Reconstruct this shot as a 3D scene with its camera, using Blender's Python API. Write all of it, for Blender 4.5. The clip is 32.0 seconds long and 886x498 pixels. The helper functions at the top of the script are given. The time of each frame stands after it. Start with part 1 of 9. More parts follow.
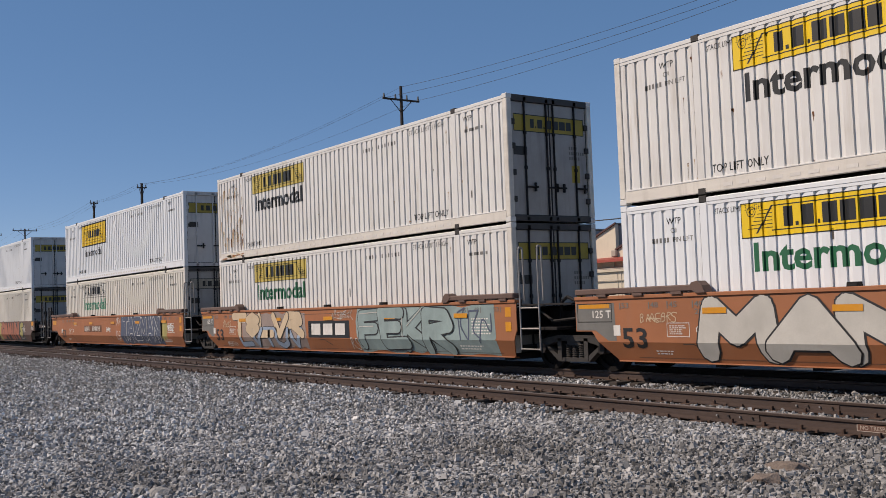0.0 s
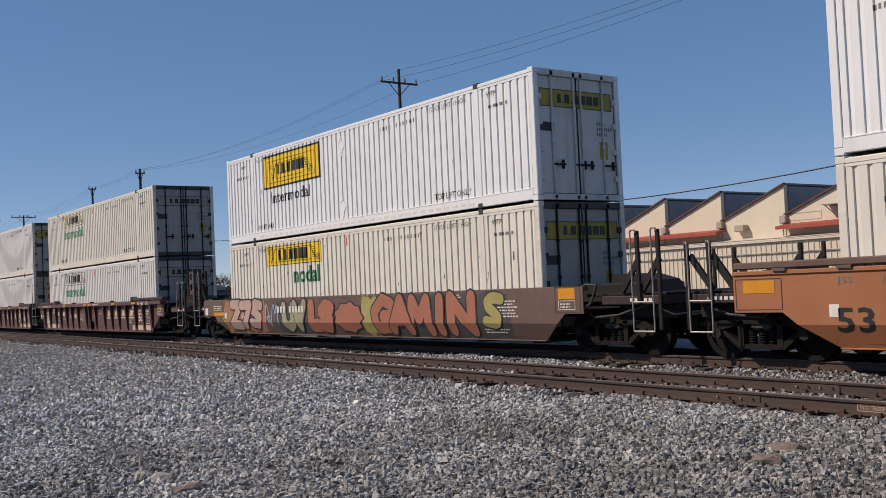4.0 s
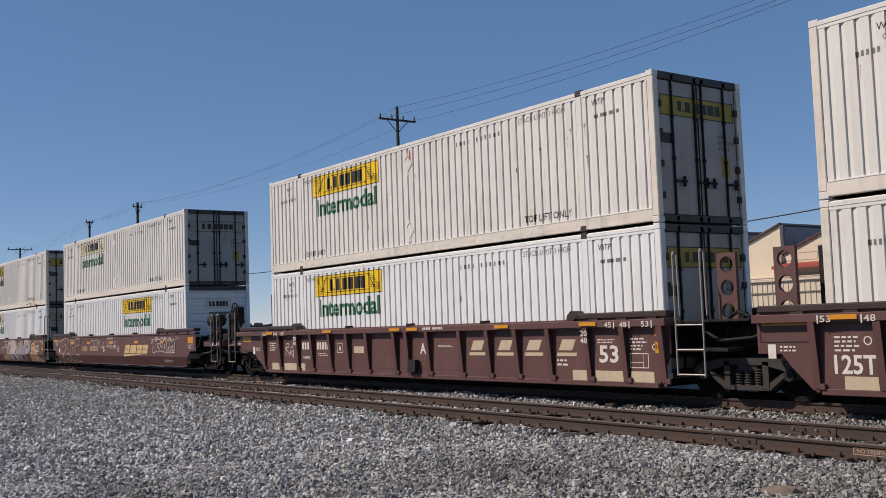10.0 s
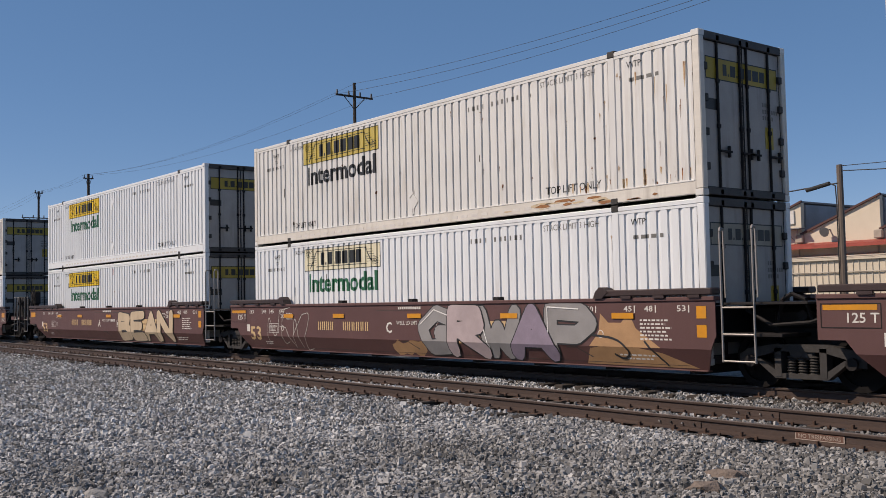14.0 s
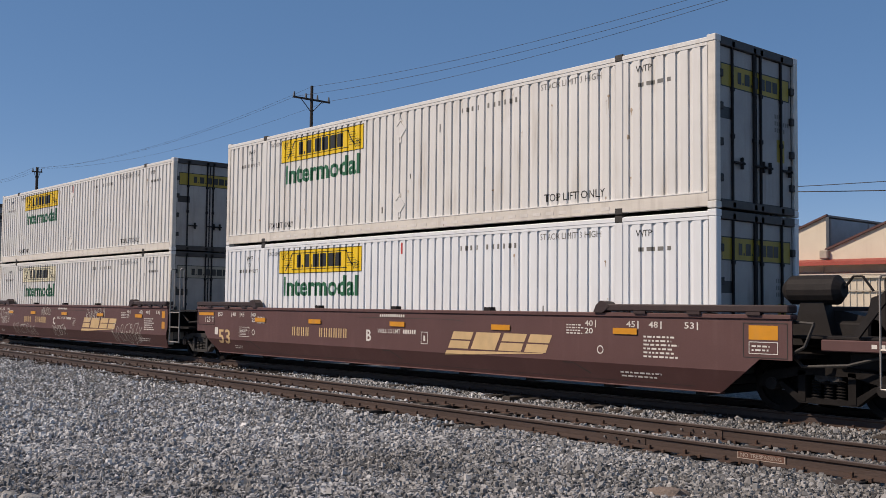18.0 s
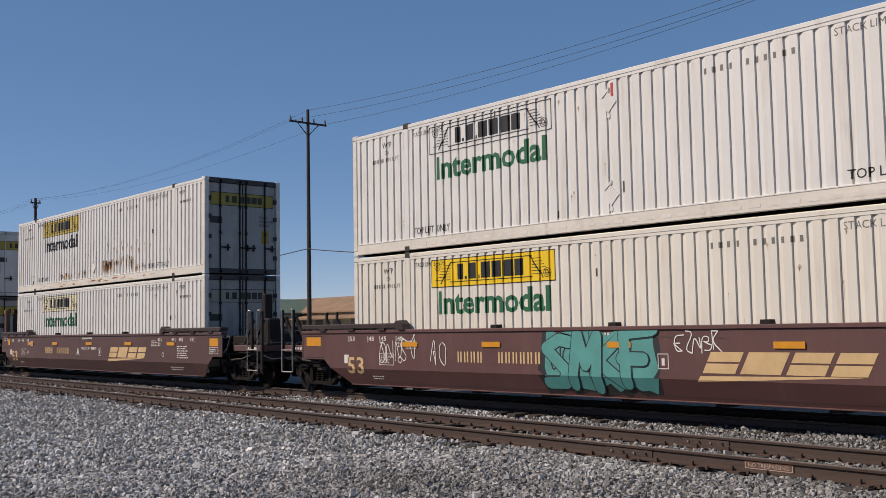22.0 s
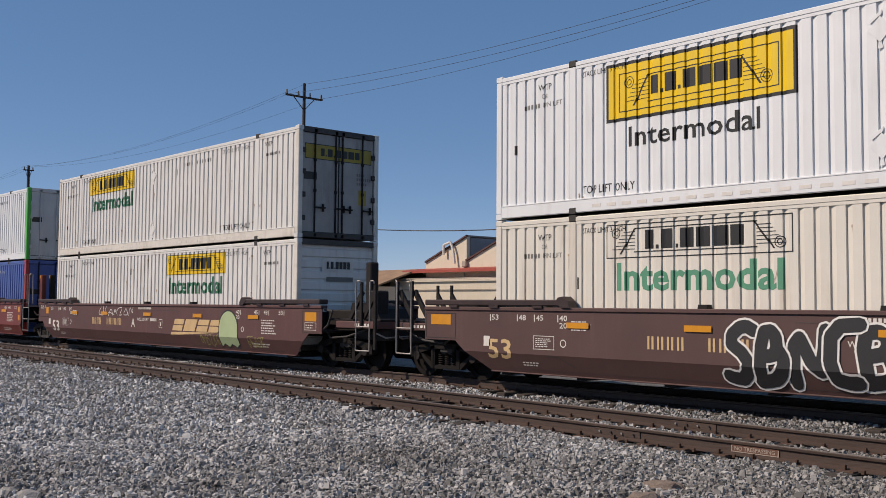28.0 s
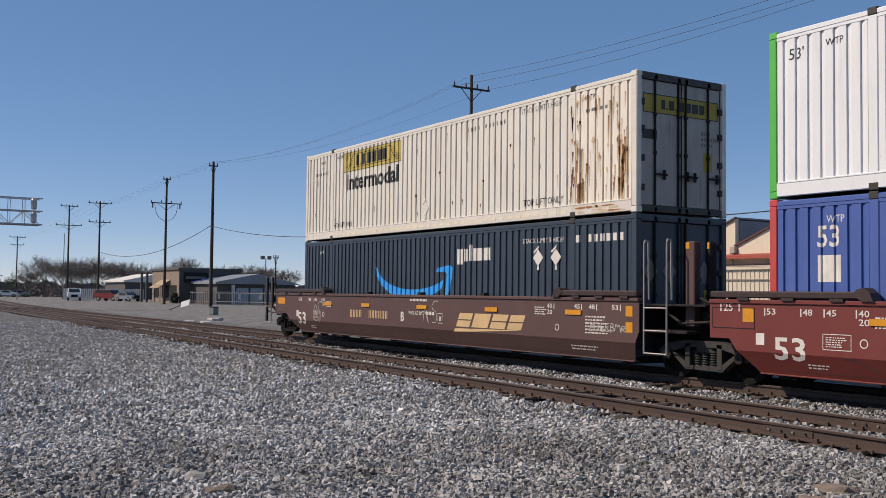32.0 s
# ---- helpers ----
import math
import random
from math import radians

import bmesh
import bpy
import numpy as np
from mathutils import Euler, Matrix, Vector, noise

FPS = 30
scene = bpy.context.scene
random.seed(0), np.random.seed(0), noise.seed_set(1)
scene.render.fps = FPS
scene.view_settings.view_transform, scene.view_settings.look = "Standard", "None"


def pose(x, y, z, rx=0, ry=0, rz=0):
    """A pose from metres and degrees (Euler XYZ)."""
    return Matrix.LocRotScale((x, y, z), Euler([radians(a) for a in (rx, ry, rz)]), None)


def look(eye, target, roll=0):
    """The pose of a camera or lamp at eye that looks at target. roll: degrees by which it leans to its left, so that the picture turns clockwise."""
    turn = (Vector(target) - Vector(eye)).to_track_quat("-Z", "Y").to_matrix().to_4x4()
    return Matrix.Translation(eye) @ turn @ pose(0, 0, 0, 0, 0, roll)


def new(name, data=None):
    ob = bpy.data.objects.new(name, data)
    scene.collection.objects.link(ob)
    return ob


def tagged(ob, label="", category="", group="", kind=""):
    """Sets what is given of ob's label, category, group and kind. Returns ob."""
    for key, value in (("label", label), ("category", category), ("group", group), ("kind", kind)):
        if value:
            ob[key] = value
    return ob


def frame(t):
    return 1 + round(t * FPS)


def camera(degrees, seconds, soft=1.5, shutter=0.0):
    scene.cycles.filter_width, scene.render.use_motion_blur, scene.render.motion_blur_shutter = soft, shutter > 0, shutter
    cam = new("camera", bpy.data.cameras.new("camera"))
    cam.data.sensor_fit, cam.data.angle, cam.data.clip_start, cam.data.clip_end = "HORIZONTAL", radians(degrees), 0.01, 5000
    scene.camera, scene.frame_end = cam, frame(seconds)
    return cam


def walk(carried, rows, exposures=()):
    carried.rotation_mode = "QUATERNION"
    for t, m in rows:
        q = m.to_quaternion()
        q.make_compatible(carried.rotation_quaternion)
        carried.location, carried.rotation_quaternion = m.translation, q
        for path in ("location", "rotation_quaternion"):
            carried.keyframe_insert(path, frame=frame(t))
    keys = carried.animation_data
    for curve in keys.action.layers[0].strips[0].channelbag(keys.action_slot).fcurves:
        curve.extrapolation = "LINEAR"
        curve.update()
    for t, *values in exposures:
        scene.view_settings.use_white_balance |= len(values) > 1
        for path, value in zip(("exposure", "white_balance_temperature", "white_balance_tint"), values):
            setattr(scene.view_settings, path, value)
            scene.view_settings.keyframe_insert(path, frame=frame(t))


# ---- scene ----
# ---- camera ----
cam = camera(47.53, 32.0, soft=0.5)
PATH = [
    (0.0, pose(0.013, -0.046, 1.488, 93.14, 2.12, 54.43)),
    (0.5, pose(0.018, -0.052, 1.488, 92.85, 2.59, 54.75)),
    (1.0, pose(0.018, -0.076, 1.477, 92.78, 2.71, 54.77)),
    (1.5, pose(0.009, -0.055, 1.482, 92.60, 2.81, 54.78)),
    (2.0, pose(0.002, -0.044, 1.487, 92.45, 2.66, 54.72)),
    (2.5, pose(-0.005, -0.039, 1.491, 92.37, 2.39, 54.44)),
    (4.5, pose(-0.008, -0.033, 1.491, 92.17, 2.61, 54.39)),
    (5.0, pose(-0.004, -0.044, 1.488, 92.28, 2.48, 54.27)),
    (5.5, pose(-0.007, -0.049, 1.487, 92.52, 2.14, 54.30)),
    (6.0, pose(0.010, -0.056, 1.482, 92.80, 1.95, 54.31)),
    (6.5, pose(0.006, -0.041, 1.503, 93.04, 2.08, 54.35)),
    (7.0, pose(-0.006, -0.028, 1.509, 93.28, 1.94, 54.41)),
    (7.5, pose(-0.018, -0.017, 1.514, 93.58, 1.94, 54.24)),
    (8.0, pose(-0.011, 0.008, 1.506, 93.90, 1.96, 54.36)),
    (8.5, pose(-0.013, 0.029, 1.496, 94.21, 2.04, 54.38)),
    (9.0, pose(-0.028, 0.035, 1.502, 94.26, 2.13, 54.28)),
    (9.5, pose(-0.010, -0.004, 1.504, 94.39, 2.19, 54.44)),
    (10.0, pose(-0.000, -0.027, 1.514, 94.25, 2.02, 54.19)),
    (10.5, pose(0.011, -0.034, 1.507, 94.18, 1.60, 54.10)),
    (11.0, pose(0.005, -0.034, 1.511, 94.28, 1.56, 53.95)),
    (11.5, pose(0.013, -0.028, 1.505, 94.48, 1.84, 53.92)),
    (12.0, pose(-0.005, -0.008, 1.501, 94.55, 1.91, 53.50)),
    (12.5, pose(0.011, -0.001, 1.504, 94.52, 1.96, 53.11)),
    (13.0, pose(0.029, 0.005, 1.506, 94.42, 1.92, 52.57)),
    (13.5, pose(0.030, 0.011, 1.520, 94.22, 1.66, 52.06)),
    (14.0, pose(-0.002, 0.021, 1.544, 92.94, 1.12, 51.59)),
    (14.5, pose(-0.019, 0.006, 1.556, 91.95, -0.23, 51.07)),
    (16.5, pose(-0.010, -0.001, 1.583, 92.62, -0.71, 49.36)),
    (17.0, pose(-0.024, 0.007, 1.586, 92.91, -0.86, 49.00)),
    (17.5, pose(-0.025, 0.026, 1.583, 93.20, -0.92, 48.89)),
    (18.0, pose(-0.023, 0.058, 1.589, 93.31, -0.61, 48.82)),
    (18.5, pose(-0.017, 0.041, 1.582, 93.44, -0.41, 48.75)),
    (19.0, pose(-0.011, 0.013, 1.570, 93.59, -0.16, 48.78)),
    (19.5, pose(-0.005, 0.017, 1.583, 93.64, 0.26, 48.70)),
    (20.0, pose(-0.004, 0.017, 1.587, 93.95, 0.57, 48.65)),
    (20.5, pose(-0.008, 0.013, 1.581, 94.50, 0.70, 48.75)),
    (21.0, pose(-0.003, 0.016, 1.581, 94.40, 0.95, 48.81)),
    (21.5, pose(-0.011, 0.015, 1.571, 94.42, 0.93, 48.86)),
    (22.0, pose(-0.014, 0.023, 1.574, 94.42, 1.02, 48.90)),
    (22.5, pose(-0.011, 0.036, 1.564, 94.32, 1.12, 48.99)),
    (23.0, pose(-0.025, 0.024, 1.559, 94.29, 1.28, 49.14)),
    (23.5, pose(-0.010, -0.004, 1.562, 94.26, 1.53, 49.43)),
    (24.0, pose(-0.003, -0.034, 1.555, 94.30, 1.43, 49.64)),
    (24.5, pose(0.017, -0.043, 1.568, 94.32, 1.42, 49.86)),
    (25.0, pose(0.016, -0.028, 1.582, 94.26, 1.87, 50.10)),
    (25.5, pose(0.008, -0.031, 1.578, 94.08, 2.06, 50.04)),
    (26.0, pose(0.009, -0.024, 1.575, 93.90, 2.03, 49.86)),
    (26.5, pose(0.010, -0.022, 1.572, 93.78, 1.11, 49.24)),
    (28.5, pose(-0.013, -0.005, 1.568, 93.03, -0.43, 48.34)),
    (29.0, pose(-0.030, -0.004, 1.579, 92.58, -0.03, 48.87)),
    (29.5, pose(-0.050, -0.017, 1.561, 92.69, 0.19, 51.19)),
    (30.0, pose(-0.050, -0.013, 1.573, 92.47, 0.18, 54.11)),
    (30.5, pose(0.015, 0.049, 1.582, 92.60, 0.12, 55.87)),
    (31.0, pose(0.030, 0.108, 1.571, 92.51, -0.43, 57.53)),
    (31.5, pose(0.018, 0.149, 1.567, 92.50, -0.37, 58.29)),
    (32.0, pose(-0.005, 0.213, 1.575, 92.53, -0.66, 58.07)),
]
walk(cam, PATH, [(0.0, 0.0, 7400, 14.0), (29.0, 0.0, 7400, 14.0), (31.0, 0.04, 7400, 14.0), (32.0, 0.14, 7400, 14.0)])

# ---- world and sun ----
SUN_DIR = Vector((-0.55, -0.85, 0.92)).normalized()      # towards the sun
sky_world = bpy.data.worlds.new("sky")
scene.world = sky_world
sky_world.use_nodes = True
wn = sky_world.node_tree.nodes
wn.clear()
wout = wn.new("ShaderNodeOutputWorld")
wbg = wn.new("ShaderNodeBackground")
wsky = wn.new("ShaderNodeTexSky")
wsky.sky_type = "NISHITA"
wsky.sun_disc = False
wsky.sun_elevation = math.asin(SUN_DIR.z)
wsky.sun_rotation = math.atan2(SUN_DIR.x, SUN_DIR.y)
wsky.altitude = 100
wsky.air_density = 0.5
wsky.dust_density = 0.1
wsky.ozone_density = 1.3
wbg.inputs["Strength"].default_value = 0.115
# a dry winter sky whose brightness changes little from the zenith to the hazy horizon
wlow = wn.new("ShaderNodeHueSaturation")
wlow.inputs["Value"].default_value = 0.138
wflat = wn.new("ShaderNodeGamma")
wflat.inputs["Gamma"].default_value = 0.76
wsat = wn.new("ShaderNodeHueSaturation")
wsat.inputs["Saturation"].default_value = 1.4
wsat.inputs["Value"].default_value = 7.3
sky_world.node_tree.links.new(wsky.outputs[0], wlow.inputs["Color"])
sky_world.node_tree.links.new(wlow.outputs[0], wflat.inputs["Color"])
sky_world.node_tree.links.new(wflat.outputs[0], wsat.inputs["Color"])
weven = wn.new("ShaderNodeMix")
weven.data_type = "RGBA"
weven.inputs[0].default_value = 0.34
weven.inputs[7].default_value = (0.98, 2.4, 4.5, 1)
sky_world.node_tree.links.new(wsat.outputs[0], weven.inputs[6])
wtint = wn.new("ShaderNodeMix")
wtint.data_type, wtint.blend_type = "RGBA", "MULTIPLY"
wtint.inputs[0].default_value = 1.0
wtint.inputs[7].default_value = (1.0, 0.925, 0.965, 1)
sky_world.node_tree.links.new(weven.outputs[2], wtint.inputs[6])
sky_world.node_tree.links.new(wtint.outputs[2], wbg.inputs["Color"])
sky_world.node_tree.links.new(wbg.outputs[0], wout.inputs["Surface"])
sun = new("sun", bpy.data.lights.new("sun", "SUN"))
sun.data.energy = 4.15
sun.data.angle = radians(0.53)
sun.data.color = (1.0, 0.915, 0.84)
sun.matrix_world = look((0, 0, 60), Vector((0, 0, 60)) - SUN_DIR)
scene.view_settings.exposure = 0.0

# ---- materials ----


def nodes_of(m):
    m.use_nodes = True
    nt = m.node_tree
    return nt, nt.nodes["Principled BSDF"]


def material(name, color, rough=0.6, metal=0.0, vary=0.12, scale=6.0, fine=60.0, bump=0.15, dist=0.01,
             streak=0.0, streak_color=(0.25, 0.2, 0.15), rust=0.0, rust_color=(0.16, 0.055, 0.02), stretch=(1, 1, 1), sheen=0.5):
    """Paint, stone, metal: a base colour with variation at two scales, vertical dirt streaks, rust spots and fine relief."""
    m = bpy.data.materials.new(name)
    nt, bs = nodes_of(m)
    N, K = nt.nodes, nt.links
    co = N.new("ShaderNodeTexCoord")
    info = N.new("ShaderNodeObjectInfo")
    mul = N.new("ShaderNodeMath")
    mul.operation = "MULTIPLY"
    mul.inputs[1].default_value = 37.0
    K.new(info.outputs["Random"], mul.inputs[0])
    off = N.new("ShaderNodeVectorMath")
    off.operation = "ADD"
    K.new(co.outputs["Object"], off.inputs[0])
    K.new(mul.outputs[0], off.inputs[1])

    def tex(sc, detail, st=(1, 1, 1)):
        mp = N.new("ShaderNodeMapping")
        mp.inputs["Scale"].default_value = st
        K.new(off.outputs[0], mp.inputs["Vector"])
        t = N.new("ShaderNodeTexNoise")
        t.inputs["Scale"].default_value = sc
        t.inputs["Detail"].default_value = detail
        t.inputs["Roughness"].default_value = 0.6
        K.new(mp.outputs[0], t.inputs["Vector"])
        return t.outputs["Fac"]

    def ramp(src, lo, hi):
        r = N.new("ShaderNodeMapRange")
        r.inputs["From Min"].default_value = lo
        r.inputs["From Max"].default_value = hi
        K.new(src, r.inputs["Value"])
        return r.outputs[0]

    def mix(fac, a, b):
        x = N.new("ShaderNodeMix")
        x.data_type = "RGBA"
        for s, v in ((x.inputs[0], fac), (x.inputs[6], a), (x.inputs[7], b)):
            if isinstance(v, (int, float, tuple)):
                s.default_value = v if not isinstance(v, tuple) else (*v, 1)
            else:
                K.new(v, s)
        return x.outputs[2]

    dark = tuple(c * (1 - vary) for c in color)
    lite = tuple(min(1, c * (1 + vary * 0.6)) for c in color)
    col = mix(ramp(tex(scale, 4, stretch), 0.3, 0.7), dark, lite)
    grain = ramp(tex(fine, 3, stretch), 0.25, 0.75)
    col = mix(grain, col, mix(0.5, col, tuple(c * (1 - vary) for c in color)))
    if streak:
        s1 = ramp(tex(5.0, 5, (1, 1, 0.09)), 0.5, 0.8)
        s2 = ramp(tex(0.9, 2), 0.35, 0.7)
        sm = N.new("ShaderNodeMath")
        sm.operation = "MULTIPLY"
        K.new(s1, sm.inputs[0])
        K.new(s2, sm.inputs[1])
        sc = N.new("ShaderNodeMath")
        sc.operation = "MULTIPLY"
        sc.inputs[1].default_value = streak
        K.new(sm.outputs[0], sc.inputs[0])
        col = mix(sc.outputs[0], col, streak_color)
    if rust:
        r1 = ramp(tex(3.2, 6, (1, 1, 0.35)), 0.74 - rust * 0.2, 0.80 - rust * 0.2)
        col = mix(r1, col, rust_color)
    K.new(col, bs.inputs["Base Color"])
    rr = N.new("ShaderNodeMapRange")
    rr.inputs["To Min"].default_value = max(0.05, rough - 0.1)
    rr.inputs["To Max"].default_value = min(1, rough + 0.1)
    K.new(grain, rr.inputs["Value"])
    K.new(rr.outputs[0], bs.inputs["Roughness"])
    bs.inputs["Metallic"].default_value = metal
    bs.inputs["Specular IOR Level"].default_value = sheen
    if bump:
        b = N.new("ShaderNodeBump")
        b.inputs["Strength"].default_value = bump
        b.inputs["Distance"].default_value = dist
        K.new(grain, b.inputs["Height"])
        K.new(b.outputs[0], bs.inputs["Normal"])
    return m


WHITE = material("white_paint", (0.705, 0.727, 0.735), 0.45, vary=0.05, scale=1.2, bump=0.05, streak=0.5, streak_color=(0.36, 0.32, 0.28), rust=0.01)
OFFWHITE = material("aged_white_paint", (0.66, 0.652, 0.622), 0.5, vary=0.07, scale=1.0, bump=0.05, streak=0.8, streak_color=(0.34, 0.27, 0.19), rust=0.05)
CREAM = material("cream_paint", (0.66, 0.63, 0.557), 0.5, vary=0.07, scale=1.0, bump=0.05, streak=0.75, streak_color=(0.38, 0.28, 0.18), rust=0.05)
RUSTY = material("rust_stained_white_paint", (0.74, 0.68, 0.58), 0.55, vary=0.1, scale=1.0, bump=0.08, streak=0.9, streak_color=(0.36, 0.2, 0.1), rust=0.3)
# door paints darker than the walls: the ends' shade is in the colour
DOORCLEAN = material("shaded_white_door_paint", (0.56, 0.55, 0.53), 0.5, vary=0.12, scale=2.0, bump=0.06, streak=0.8, streak_color=(0.12, 0.10, 0.09), rust=0.06, rust_color=(0.05, 0.035, 0.03))
DOORWHITE = material("shaded_dirty_door_paint", (0.34, 0.328, 0.31), 0.55, vary=0.16, scale=2.0, bump=0.06, streak=0.9, streak_color=(0.12, 0.1, 0.09), rust=0.03)
BLUE = material("faded_blue_paint", (0.055, 0.105, 0.33), 0.45, vary=0.12, scale=1.1, bump=0.05, streak=0.35, streak_color=(0.12, 0.17, 0.4))
# door sign colours lowered for the shade of the ends, with grime streaks
DOORYEL = material("shaded_grimy_yellow_decal", (0.36, 0.27, 0.03), 0.55, vary=0.15, scale=3, bump=0.0, streak=0.7, streak_color=(0.08, 0.06, 0.03))
DOORPALE = material("shaded_grimy_pale_decal", (0.33, 0.31, 0.25), 0.55, vary=0.15, scale=3, bump=0.0, streak=0.7, streak_color=(0.08, 0.07, 0.05))
DKBLUE = material("fresh_blue_paint", (0.014, 0.032, 0.19), 0.45, vary=0.08, scale=2, bump=0.05)
NAVY = material("dark_navy_paint", (0.027, 0.042, 0.062), 0.45, vary=0.15, scale=1.2, bump=0.05, streak=0.3, streak_color=(0.07, 0.08, 0.09))
REDPOST = material("red_post_paint", (0.50, 0.05, 0.045), 0.5, vary=0.15, scale=3, bump=0.05, streak=0.4, streak_color=(0.3, 0.15, 0.12))
GREENPOST = material("green_post_paint", (0.06, 0.42, 0.06), 0.5, vary=0.1, scale=3, bump=0.05)
MAROON = material("maroon_car_paint", (0.100, 0.043, 0.039), 0.6, vary=0.16, scale=0.9, bump=0.08, streak=0.4, streak_color=(0.17, 0.10, 0.085))
BROWN = material("brown_car_paint", (0.088, 0.044, 0.039), 0.6, vary=0.16, scale=0.9, bump=0.08, streak=0.4, streak_color=(0.14, 0.09, 0.075))
RED = material("red_car_paint", (0.155, 0.028, 0.022), 0.5, vary=0.12, scale=0.9, bump=0.06, streak=0.25, streak_color=(0.2, 0.09, 0.07))
ORANGE = material("faded_orange_car_paint", (0.34, 0.125, 0.05), 0.65, vary=0.18, scale=0.9, bump=0.08, streak=0.5, streak_color=(0.25, 0.14, 0.09))
GRIMY = material("grimy_brown_car_paint", (0.12, 0.072, 0.056), 0.7, vary=0.2, scale=1.0, bump=0.08, streak=0.5, streak_color=(0.18, 0.13, 0.1))
BLACKISH = material("black_running_gear", (0.021, 0.0185, 0.018), 0.7, vary=0.3, scale=5, bump=0.2, streak=0.4, streak_color=(0.032, 0.025, 0.02), sheen=0.2)
# coupler-end side frames: darker than GEAR, shade under the cars put into colour
TRUCKBLACK = material("shade_black_truck", (0.016, 0.014, 0.013), 0.75, vary=0.35, scale=6, bump=0.2, streak=0.5, streak_color=(0.022, 0.018, 0.015), sheen=0.12)
GUIDE = material("dull_brown_black_plate", (0.035, 0.017, 0.015), 0.55, vary=0.3, scale=3, bump=0.15, streak=0.4, streak_color=(0.10, 0.06, 0.05))
GEAR = material("grey_cast_steel", (0.042, 0.038, 0.035), 0.7, 0.2, vary=0.3, scale=8, bump=0.2)
WHEELSTEEL = material("wheel_steel", (0.014, 0.0125, 0.012), 0.85, 0.0, vary=0.25, scale=8, bump=0.1, sheen=0.1)
SHINY = material("worn_galvanised_rail", (0.32, 0.295, 0.27), 0.5, 0.4, vary=0.2, scale=8, bump=0.1)
YELLOW = material("yellow_decal", (0.78, 0.52, 0.015), 0.45, vary=0.06, scale=2, bump=0.0, streak=0.2)
DULLYEL = material("dull_yellow_decal", (0.52, 0.40, 0.09), 0.55, vary=0.12, scale=2, bump=0.0, streak=0.5)
PALEYEL = material("bleached_yellow_decal", (0.72, 0.66, 0.47), 0.55, vary=0.1, scale=2, bump=0.0, streak=0.3)
DECALBLACK = material("black_decal", (0.016, 0.016, 0.015), 0.5, vary=0.2, scale=3, bump=0.0)
DECALGREY = material("grey_decal", (0.16, 0.155, 0.14), 0.55, vary=0.2, scale=3, bump=0.0)
GREEN = material("dark_green_decal", (0.012, 0.115, 0.05), 0.5, vary=0.1, scale=3, bump=0.0)
PALEGREEN = material("bleached_green_decal", (0.085, 0.28, 0.175), 0.55, vary=0.15, scale=3, bump=0.0)
DIRTYWHITE = material("white_stencil_paint", (0.66, 0.63, 0.58), 0.6, vary=0.15, scale=4, bump=0.0, streak=0.4)
TAN = material("tan_lettering_paint", (0.58, 0.40, 0.20), 0.6, vary=0.15, scale=3, bump=0.0, streak=0.4)
AMBER = material("amber_reflector_sheet", (0.62, 0.26, 0.012), 0.4, vary=0.12, scale=6, bump=0.0, streak=0.3)
SKYBLUE = material("bright_blue_decal", (0.01, 0.30, 0.72), 0.45, vary=0.05, scale=3, bump=0.0)
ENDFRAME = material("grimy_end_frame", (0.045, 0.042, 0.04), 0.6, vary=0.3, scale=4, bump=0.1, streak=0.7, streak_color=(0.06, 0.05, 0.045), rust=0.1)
RAILDIRT = material("scuffed_rail_paint", (0.66, 0.62, 0.55), 0.55, vary=0.14, scale=1.6, bump=0.08, streak=0.7, streak_color=(0.2, 0.16, 0.12), rust=0.22, stretch=(0.5, 1, 3))
RUSTSTAIN = material("rust_stain", (0.15, 0.06, 0.028), 0.8, vary=0.35, scale=9, bump=0.1)
ORANGESTAIN = material("orange_rust_stain", (0.33, 0.145, 0.055), 0.8, vary=0.35, scale=14, bump=0.08)
CREAMSTAIN = material("yellowed_paint", (0.60, 0.47, 0.31), 0.65, vary=0.2, scale=7, bump=0.05)
PALESTAIN = material("pale_rust_stain", (0.47, 0.36, 0.26), 0.7, vary=0.2, scale=9, bump=0.05)
GRIME = material("black_grime", (0.07, 0.06, 0.052), 0.8, vary=0.3, scale=9, bump=0.05)
SPRAY_PALE = material("pale_grey_spray_paint", (0.50, 0.48, 0.43), 0.7, vary=0.2, scale=1.2, streak=0.4, streak_color=(0.28, 0.24, 0.2), bump=0.0)
SPRAY_TAN = material("cream_spray_paint", (0.55, 0.43, 0.29), 0.7, vary=0.2, scale=1.2, streak=0.5, streak_color=(0.3, 0.2, 0.13), bump=0.0)
SPRAY_MINT = material("mint_grey_spray_paint", (0.25, 0.33, 0.32), 0.7, vary=0.3, scale=1.2, streak=0.4, streak_color=(0.42, 0.45, 0.43), bump=0.0)
SPRAY_NAVY = material("slate_blue_spray_paint", (0.07, 0.088, 0.135), 0.7, vary=0.2, scale=2, bump=0.0)
SPRAY_WHITE = material("white_spray_paint", (0.72, 0.71, 0.68), 0.7, vary=0.08, scale=2, bump=0.0)
SPRAY_PINK = material("dusty_pink_spray_paint", (0.44, 0.30, 0.245), 0.7, vary=0.2, scale=2, bump=0.0)
SPRAY_ORANGE = material("burnt_orange_spray_paint", (0.36, 0.15, 0.085), 0.7, vary=0.2, scale=2, bump=0.0)
SPRAY_OLIVE = material("olive_yellow_spray_paint", (0.33, 0.29, 0.10), 0.7, vary=0.2, scale=2, bump=0.0)
SPRAY_GREY = material("grey_spray_paint", (0.26, 0.25, 0.245), 0.7, vary=0.2, scale=2, bump=0.0)
SPRAY_TEAL = material("turquoise_spray_paint", (0.07, 0.29, 0.27), 0.7, vary=0.2, scale=2, bump=0.0)
